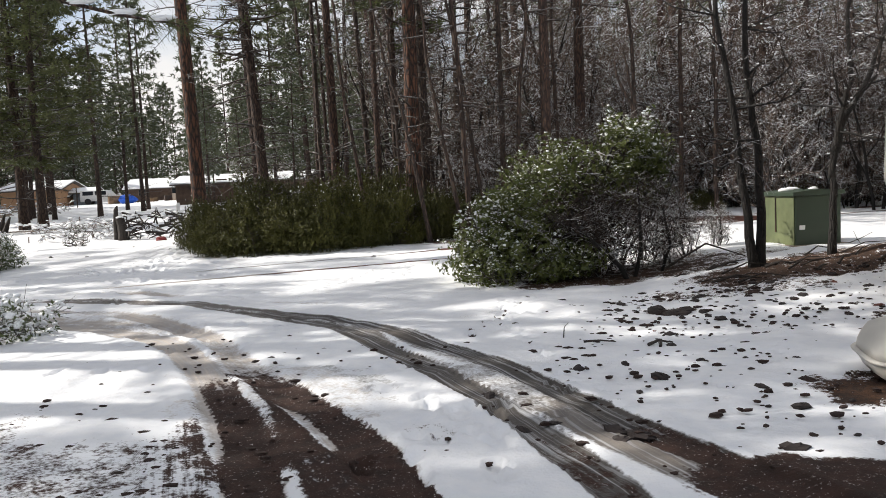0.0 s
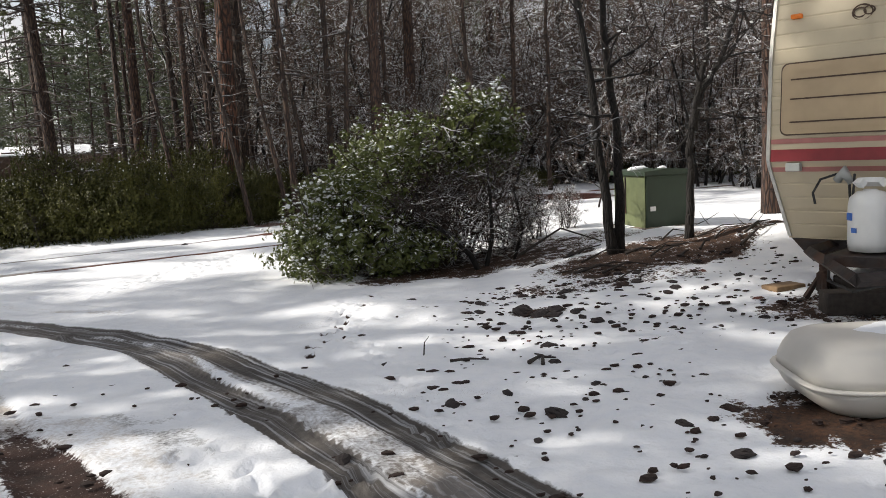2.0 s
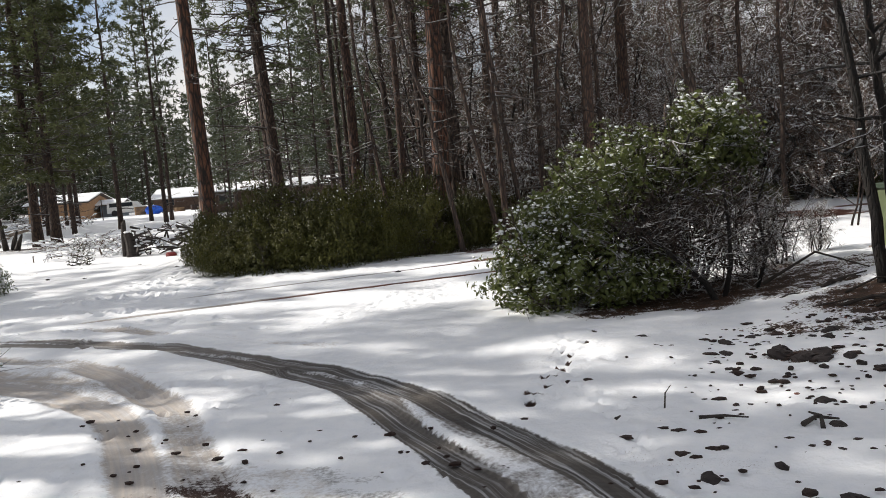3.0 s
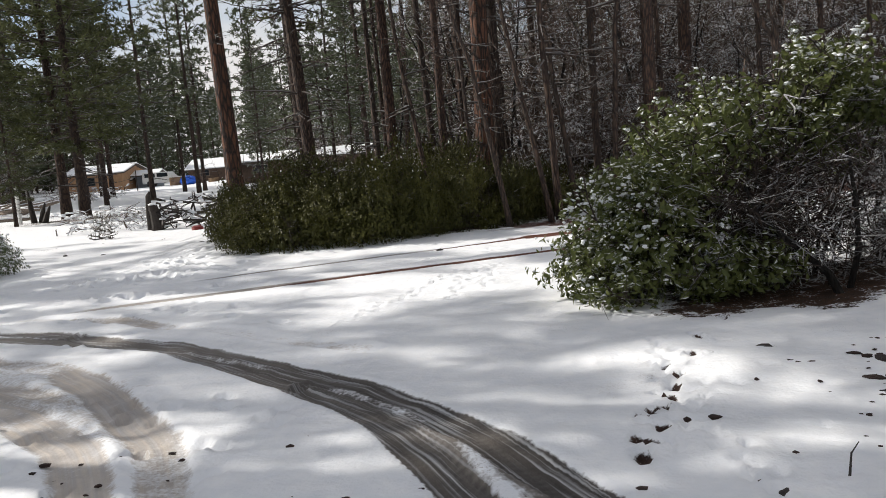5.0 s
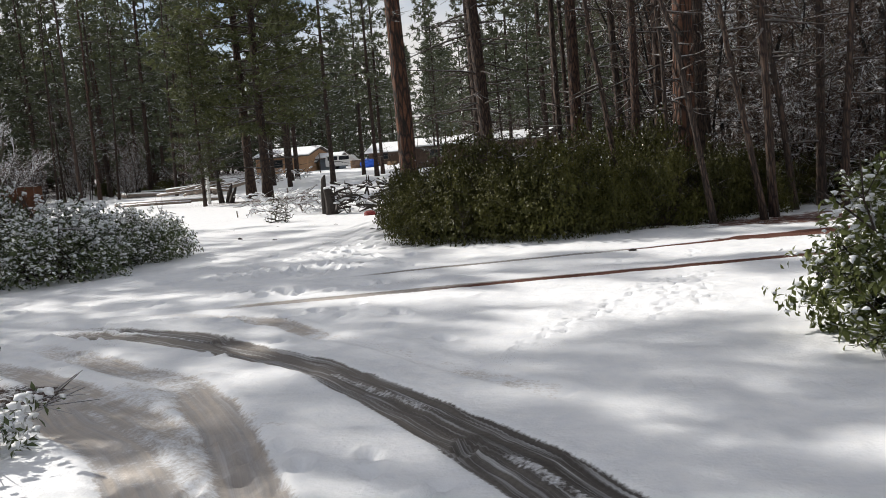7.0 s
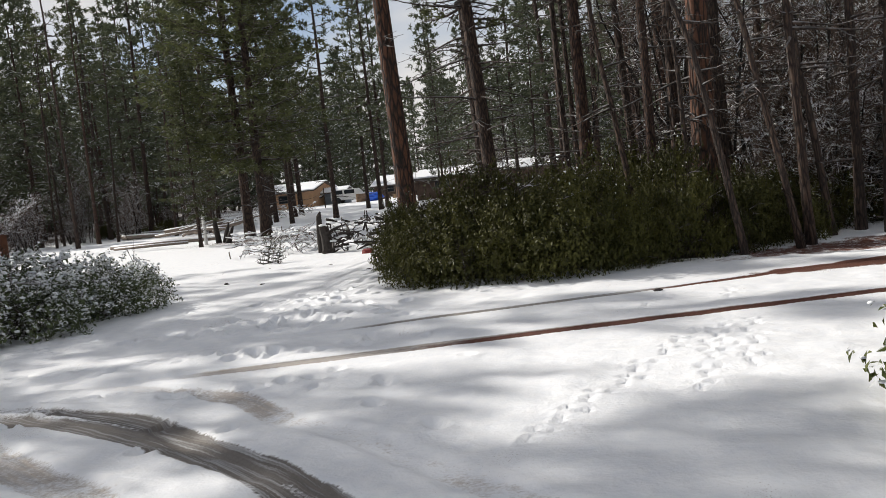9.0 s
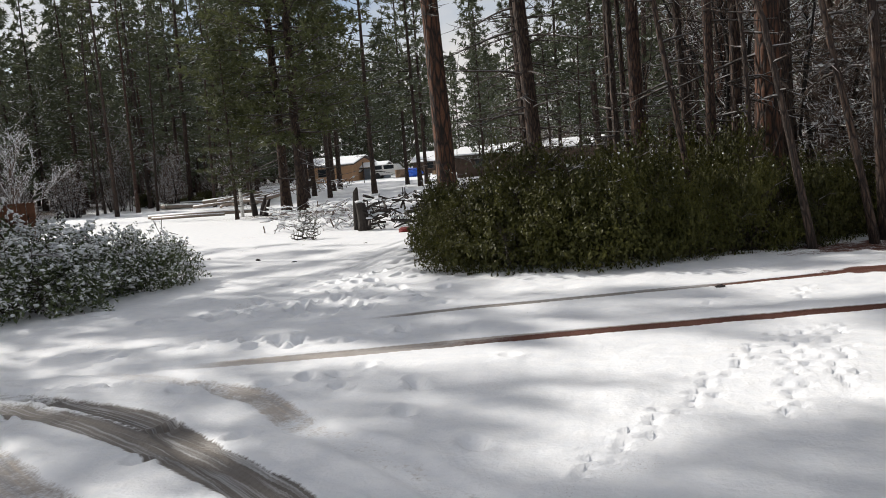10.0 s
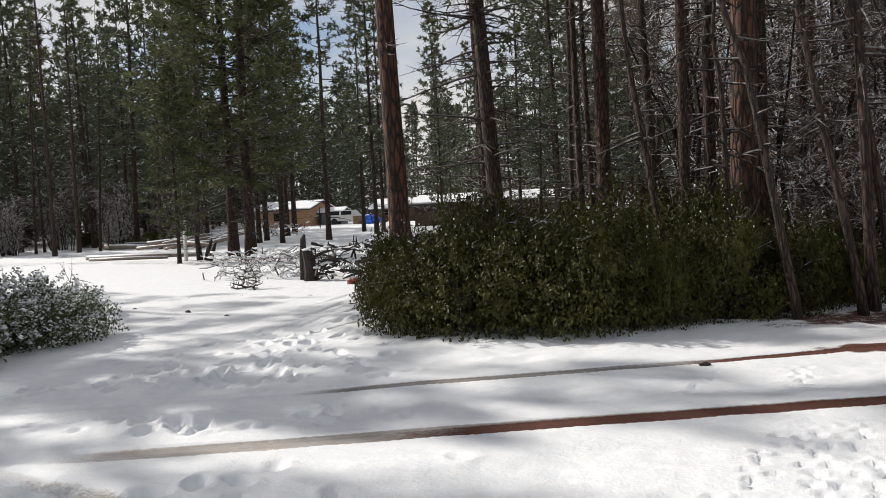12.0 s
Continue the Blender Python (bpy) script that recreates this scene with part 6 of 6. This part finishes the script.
        q.tube([Vector((u0 - 0.01, 2.9, 0.3)), Vector((u0 + 0.21, 2.9, 0.3))], [0.18, 0.18], 20)
        part("rim", q.mesh("rim", M_TANK), wheel)
    # blocks of timber under the tongue
    for (x, y, z), turn, (lx, ly, lz) in (((4.42, 7.12, -0.02), -18, (0.62, 0.22, 0.19)), ((4.78, 7.42, -0.02), -22, (0.9, 0.22, 0.22)), ((4.5, 7.9, -0.02), 10, (0.35, 0.2, 0.06))):
        q = Buf()
        q.box((0, 0, 0), (lx, ly, lz))
        thing_mesh("timber_block", bevelled(q.mesh("timber_block", M_WOOD_DARK if lz > 0.1 else M_WOOD_TAN), 0.012), "short dark timber block under the trailer tongue", "timber", "timber blocks", pose(x, y, gz(x, y) + z, 0, 0, turn))


trailer()


# ---------------------------------------------------------------- white plastic shell
def shell():
    m = at(3.52, 5.22, -14, 1.0, -0.03) @ Matrix.Diagonal((0.95, 0.95, 0.76, 1))
    sh = thing("plastic_cargo_shell", "dirty white plastic cargo shell lying on bare mud", "shell", m=m)

    def ring(a, b, z, n=44, e=4.6):
        out = []
        for k in range(n):
            w = 2 * math.pi * k / n
            c, s = math.cos(w), math.sin(w)
            out.append(Vector((a * math.copysign(abs(c) ** (2 / e), c), b * math.copysign(abs(s) ** (2 / e), s), z)))
        return out

    def loft(rings, name, material):
        q = Buf()
        n = len(rings[0])
        for r in rings:
            q.v += r
        for i in range(len(rings) - 1):
            for k in range(n):
                q.f.append((i * n + k, i * n + (k + 1) % n, (i + 1) * n + (k + 1) % n, (i + 1) * n + k))
        q.f.append(tuple(range(n))[::-1])
        q.f.append(tuple((len(rings) - 1) * n + k for k in range(n)))
        return q.mesh(name, material, True)

    A, B = 0.78, 0.46
    part("lower_shell", loft([ring(A * f, B * f, z) for f, z in ((0.70, 0.0), (0.82, 0.03), (0.92, 0.10), (0.965, 0.18), (0.975, 0.225))], "lower_shell", M_TUB), sh)
    part("rim", loft([ring(A * f, B * f, z) for f, z in ((0.97, 0.22), (1.01, 0.222), (1.02, 0.236), (1.01, 0.25), (0.97, 0.252))], "rim", M_TUB), sh)
    part("upper_shell", loft([ring(A * f, B * f, z) for f, z in ((0.975, 0.248), (0.965, 0.32), (0.93, 0.40), (0.88, 0.47), (0.80, 0.505), (0.6, 0.525), (0.25, 0.53))], "upper_shell", M_TUB), sh)
    rng = random.Random(8)
    q = Buf()
    q.blob((0.12, 0.05, 0.515), (0.48, 0.3, 0.035), rng, n1=14, n2=6, rough=0.12)
    part("snow_cap", q.mesh("snow_cap", M_SNOW, True), sh, "thin melting snow")


shell()


# ---------------------------------------------------------------- the field: stump, brush, logs
def stump():
    st = thing("burnt_stump", "charred black stump with a broken post in the snow", "stump", m=at(-10.35, 26.2, 0))
    b = Buf()
    b.tube([Vector((0, 0, -0.1)), Vector((0, 0, 0.15)), Vector((-0.03, 0, 0.45)), Vector((-0.09, 0, 0.72))], [0.20, 0.17, 0.15, 0.13], 12)
    part("stump_body", b.mesh("stump_body", M_WOOD_DARK), st)
    b = Buf()
    b.tube([Vector((-0.28, 0.15, -0.1)), Vector((-0.27, 0.15, 0.6)), Vector((-0.25, 0.15, 1.0)), Vector((-0.2, 0.15, 1.12))], [0.10, 0.09, 0.07, 0.02], 9)
    part("post", b.mesh("post", M_WOOD_DARK), st)
    b = Buf()
    b.blob((-0.09, 0, 0.74), (0.13, 0.12, 0.05), random.Random(1), n1=8, n2=5)
    part("snow_cap", b.mesh("snow_cap", M_SNOW, True), st)


stump()


def brush_pile(x, y, rx, ry, h, n, seed, label, r=0.018, material=None):
    rng = random.Random(seed)
    b, sb = Buf(), Buf()
    for k in range(n):
        c = Vector((rng.uniform(-rx, rx), rng.uniform(-ry, ry), rng.uniform(0.02, h)))
        d = Vector((rng.uniform(-1, 1), rng.uniform(-1, 1), rng.uniform(-0.35, 0.6))).normalized() * rng.uniform(0.25, 0.75)
        q = [c - d * 0.5, c + Vector((rng.uniform(-0.1, 0.1), rng.uniform(-0.1, 0.1), rng.uniform(-0.05, 0.1))), c + d * 0.5]
        for p in q:
            p.z = max(p.z, 0.0)
        rr = r * rng.uniform(0.3, 1.3)
        b.tube(q, [rr, rr * 0.8, rr * 0.4], 4)
        if rng.random() < 0.4:
            sb.blob(q[1] + Vector((0, 0, rr)), (0.14, 0.05, 0.035), rng, n1=6, n2=4)
    ob = thing_mesh("brush_pile", b.mesh("brush_pile", material or M_TWIG), label, "brush pile", "brush piles", at(x, y), "stuff")
    part("snow", sb.mesh("snow", M_SNOW, True), ob)["kind"] = "stuff"


brush_pile(-12.2, 27.4, 1.5, 0.8, 0.65, 150, 1, "tangle of snowy grey brushwood in the field")
brush_pile(-9.2, 26.6, 1.2, 0.6, 0.8, 110, 2, "heap of dark snowy branches beside the stump", 0.035, M_WOOD_DARK)
brush_pile(-29.5, 58.5, 2.8, 1.2, 0.9, 120, 3, "snowy brushwood under the far pines", 0.03)
brush_pile(-14.5, 32.5, 2.2, 1.0, 0.4, 80, 4, "low snowy brushwood by the pines")


def log(x0, y0, x1, y1, r, z0=0.0, z1=0.0, label="snow-topped log lying in the field", group="felled logs"):
    b, sb = Buf(), Buf()
    p, q = Vector((x0, y0, gz(x0, y0) + r * 0.7 + z0)), Vector((x1, y1, gz(x1, y1) + r * 0.7 + z1))
    b.tube([p, p.lerp(q, 0.5) + Vector((0, 0, 0.02)), q], [r, r * 0.9, r * 0.7], 8)
    ob = thing_mesh("log", b.mesh("log", M_WOOD_GREY, True), label, "log", group)
    sb.tube([p + Vector((0, 0, r * 0.6)), p.lerp(q, 0.5) + Vector((0, 0, r * 0.6)), q + Vector((0, 0, r * 0.5))], [r * 0.75, r * 0.7, r * 0.5], 7)
    part("snow", sb.mesh("snow", M_SNOW, True), ob, "strip of snow")


log(-37, 50.5, -29.5, 48.8, 0.16)
log(-35, 48.5, -30.5, 46.8, 0.14)
log(-26.5, 37.2, -21.2, 37.6, 0.11)
log(-25.5, 36.2, -22.0, 36.6, 0.08)
rl = random.Random(17)
for k in range(13):
    x, y = -25.2 + rl.uniform(-1.4, 1.4), 43.0 + rl.uniform(-1.0, 1.0)
    a, ln = rl.uniform(-0.5, 0.9), rl.uniform(1.6, 3.2)
    log(x - math.cos(a) * ln / 2, y - math.sin(a) * ln / 2, x + math.cos(a) * ln / 2, y + math.sin(a) * ln / 2, rl.uniform(0.06, 0.12), rl.uniform(0, 0.35), rl.uniform(0.1, 0.75), "snowy pole in a heap of felled poles", "heap of poles")


def post(x, y, h, r, material, label, tilt=0):
    b = Buf()
    b.tube([Vector((0, 0, -0.1)), Vector((0, 0, h - 0.02)), Vector((0, 0, h))], [r, r, r * 0.8], 10)
    thing_mesh("marker_post", b.mesh("marker_post", material), label, "post", m=pose(x, y, gz(x, y), 0, tilt, 0))


post(-20.0, 35.0, 1.55, 0.075, M_WHITE, "white-painted marker post beside the twin pines")
post(-33.0, 73.5, 1.9, 0.04, M_STEEL, "thin dark post before the tan house")
post(-11.6, 35.5, 0.9, 0.07, M_WHITE, "short pale post beyond the brushwood", 5)
for k, (x, y, h, t) in enumerate(((-19.6, 35.3, 1.3, -8), (-19.35, 35.4, 0.8, 10), (-18.9, 34.9, 0.7, 18))):
    b = Buf()
    b.tube([Vector((0, 0, -0.1)), Vector((0.02, 0, h * 0.5)), Vector((0.08, 0, h))], [0.13, 0.10, 0.03], 8)
    thing_mesh("snag", b.mesh("snag", M_WOOD_DARK), "broken dark snag under the pines", "snag", "broken snags", pose(x, y, gz(x, y), 0, t, 30 * k))

b = Buf()
b.blob((0, 0, 0.06), (0.17, 0.10, 0.08), random.Random(2), n1=10, n2=6, rough=0.15)
thing_mesh("plastic_tub", b.mesh("plastic_tub", M_REDTHING), "crumpled red plastic tub in the snow by the hedge", "tub", m=at(-8.75, 25.1, 20))

SEEDLING = pine(91, 0.85, 0.04, 0.05, 16, 0.32, 5, 0.10, 7, needle=M_NEEDLE_FAR, dead=0, sides=5, bw=0.012, label="small snowy pine seedling in the field", name="pine_seedling")
SEEDLING["group"] = "pine seedlings"
SEEDLING.matrix_basis = at(-11.4, 24.8, 0, 0.7)
copy_thing(SEEDLING, at(-11.0, 24.6, 60, 0.7))


# overhanging bough by the drive
def bough():
    ob = thing("pine_bough", "snowy pine bough with long needles hanging over the drive", "branch")
    b = Buf()
    line = [Vector(p) for p in ((-5.2, 5.7, 4.1), (-3.9, 6.1, 3.45), (-3.0, 6.3, 3.02), (-2.4, 6.38, 2.86), (-1.9, 6.4, 2.76))]
    b.tube(line, [0.03, 0.024, 0.018, 0.014, 0.009], 6)
    b.tube([line[2], Vector((-2.55, 6.1, 3.1)), Vector((-2.05, 5.95, 2.98))], [0.013, 0.01, 0.006], 5)
    part("branch", b.mesh("branch", M_BARK_GREY), ob)
    cs, ds = [], []
    for c, d in (((-1.88, 6.4, 2.76), (1, 0, -0.2)), ((-2.05, 6.4, 2.8), (0.8, 0, -0.4)), ((-2.2, 6.38, 2.82), (0.6, 0, -0.5)), ((-2.05, 5.95, 2.98), (0.9, -0.2, 0)), ((-2.2, 5.99, 3.02), (0.8, -0.2, 0.1)), ((-2.9, 6.3, 3.0), (0.3, 0, -0.7)), ((-3.3, 6.25, 3.15), (0.2, 0, -0.8))):
        for _ in range(4):
            cs.append(c)
            ds.append(d)
    v, f = blades(np.random.default_rng(4), cs, ds, 16, 0.20, 0.006, 0.25, 0.55)
    part("needles", arrays("needles", v, f, M_NEEDLE), ob)["kind"] = "stuff"
    b = Buf()
    rng = random.Random(6)
    for t in (0.2, 0.35, 0.5, 0.62, 0.75, 0.9):
        k = t * 4
        i = min(3, int(k))
        b.blob(line[i].lerp(line[i + 1], k - i) + Vector((0, 0, 0.025)), (0.13, 0.035, 0.025), rng, n1=7, n2=4)
    part("snow", b.mesh("snow", M_SNOW, True), ob)["kind"] = "stuff"


bough()


# board fence behind the snowed shrubs
def fence():
    fe = thing("board_fence", "stained brown board fence behind the snowed shrubs", "fence")
    a, c = Vector((-12.8, 18.1, 0)), Vector((-16.5, 16.6, 0))
    n = 26
    b = Buf()
    b.box((-0.07, 0, -0.05), (0.07, 0.022, 1.5))
    board = bevelled(b.mesh("board", M_FENCE), 0.004)
    turn = math.degrees(math.atan2(c.y - a.y, c.x - a.x))
    rng = random.Random(12)
    for k in range(n):
        p = a.lerp(c, k / (n - 1))
        q = part("board", board, fe)
        q.matrix_basis = pose(p.x, p.y, gz(p.x, p.y) + rng.uniform(-0.015, 0.015), 0, 0, turn)
    for z in (0.35, 1.2):
        q = Buf()
        q.box((0, -0.05, z), ((c - a).length, -0.012, z + 0.09))
        r = part("rail", q.mesh("rail", M_FENCE), fe)
        r.matrix_basis = pose(a.x, a.y, gz(a.x, a.y), 0, 0, turn)


fence()


# ---------------------------------------------------------------- far yards
def house(name, label, x, y, turn, w, d, h, rise, wall, windows, roof_snow=True, door=None):
    ho = thing(name, label, "house", m=at(x, y, turn, 1.0, -0.1))
    b = Buf()
    b.prism([(0, 0), (d, 0), (d, h), (d / 2, h + rise), (0, h)], 0, w, lambda p, z, c: (c, p, z))
    part("wall", b.mesh("wall", wall), ho)
    o = 0.4
    for sgn in (0, 1):
        b = Buf()
        y0, y1 = (-o, d / 2) if sgn == 0 else (d / 2, d + o)
        k = rise / (d / 2)
        z0, z1 = (h - o * k, h + rise) if sgn == 0 else (h + rise, h - o * k)
        b.prism([(y0, z0 + 0.02), (y1, z1 + 0.02), (y1, z1 + 0.14), (y0, z0 + 0.14)], -o, w + o, lambda p, z, c: (c, p, z))
        ro = part("roof", b.mesh("roof", M_ROOF), ho)
        if roof_snow:
            b = Buf()
            b.prism([(y0 + 0.02, z0 + 0.144), (y1 - 0.0, z1 + 0.144), (y1 - 0.0, z1 + 0.27), (y0 + 0.02, z0 + 0.25)], -o + 0.03, w + o - 0.03, lambda p, z, c: (c, p, z))
            part("snow", b.mesh("snow", M_SNOW), ro, "snow on the roof")
    for (u, z, ww, wh) in windows:
        b = Buf()
        b.box((u - 0.06, -0.05, z - 0.06), (u + ww + 0.06, 0.01, z + wh + 0.06))
        wi = part("window", b.mesh("window", M_WOOD_GREY), ho)
        b = Buf()
        b.box((u, -0.062, z), (u + ww, -0.045, z + wh))
        part("pane", b.mesh("pane", M_GLASS), wi)
    if door:
        b = Buf()
        b.box((door, -0.06, 0.1), (door + 0.9, 0.01, 2.1))
        part("door", b.mesh("door", M_BROWN_WALL), ho)
    return ho


house("house", "tan stuccoed house with a snowy low roof behind pines", -47.0, 86.5, 4, 6.2, 7.0, 1.9, 0.8, M_HOUSE, [(2.2, 0.8, 1.0, 0.8)])
house("house", "long brown house with a snow-covered roof beyond the hedge", -22.2, 68.0, 2, 11.0, 5.5, 1.75, 0.55, M_BROWN_WALL, [(1.6, 0.9, 1.2, 0.6), (5.0, 0.9, 1.4, 0.6)], door=3.4)
house("shed", "small blue-grey garden shed with snow on its roof", -40.6, 89.5, 5, 2.3, 2.3, 1.4, 0.35, M_SHED, [])
house("shed", "low dark shed with a snowy roof beside the tan house", -43.0, 89.0, 5, 1.9, 2.2, 1.0, 0.3, M_SHED, [])
house("house", "far brown house with a wide snowy roof", -38.0, 98.0, 3, 9.0, 6.0, 1.5, 1.0, M_BROWN_WALL, [(1.5, 0.7, 1.0, 0.7), (5.5, 0.7, 1.0, 0.7)])


def pickup():
    tr = thing("pickup_truck", "white pickup truck with a canopy parked in the far yard", "truck", m=at(-39.2, 88.0, 8, 1.0, 0.0))
    b = Buf()
    b.prism([(0, 0.35), (4.6, 0.35), (4.6, 0.85), (3.4, 0.95), (2.9, 1.5), (0.1, 1.55), (0, 0.9)], 0, 1.7, lambda p, z, c: (p, c, z))
    part("body", bevelled(b.mesh("body", M_TANK), 0.05), tr)
    for u0, u1 in ((0.3, 1.4), (1.6, 2.75)):
        b = Buf()
        b.box((u0, -0.012, 1.0), (u1, 0.01, 1.42))
        part("window", b.mesh("window", M_GLASS), tr)
    for u0 in (0.8, 3.7):
        for v0 in (-0.02, 1.52):
            b = Buf()
            b.tube([Vector((u0, v0, 0.33)), Vector((u0, v0 + 0.2, 0.33))], [0.33, 0.33], 16)
            part("wheel", b.mesh("wheel", M_RUBBER), tr)


pickup()
b = Buf()
b.blob((0, 0, 0.4), (1.0, 0.6, 0.5), random.Random(21), n1=12, n2=7, rough=0.2)
thing_mesh("tarp", b.mesh("tarp", M_TARP), "bright blue tarp over a heap in the far yard", "tarp", m=at(-33.4, 86.5, 10))
rj = random.Random(23)
for k in range(7):
    b = Buf()
    w, d, h = rj.uniform(0.5, 1.3), rj.uniform(0.4, 0.8), rj.uniform(0.4, 0.9)
    b.box((0, 0, 0), (w, d, h))
    thing_mesh("crate", bevelled(b.mesh("crate", rj.choice((M_WOOD_TAN, M_WOOD_GREY, M_STEEL, M_BROWN_WALL))), 0.03), "weathered crate standing in the far yard", "crate", "crates in the far yard", at(-35.5 + k * 1.35, 87.5 + rj.uniform(-1, 1), rj.uniform(0, 90)))
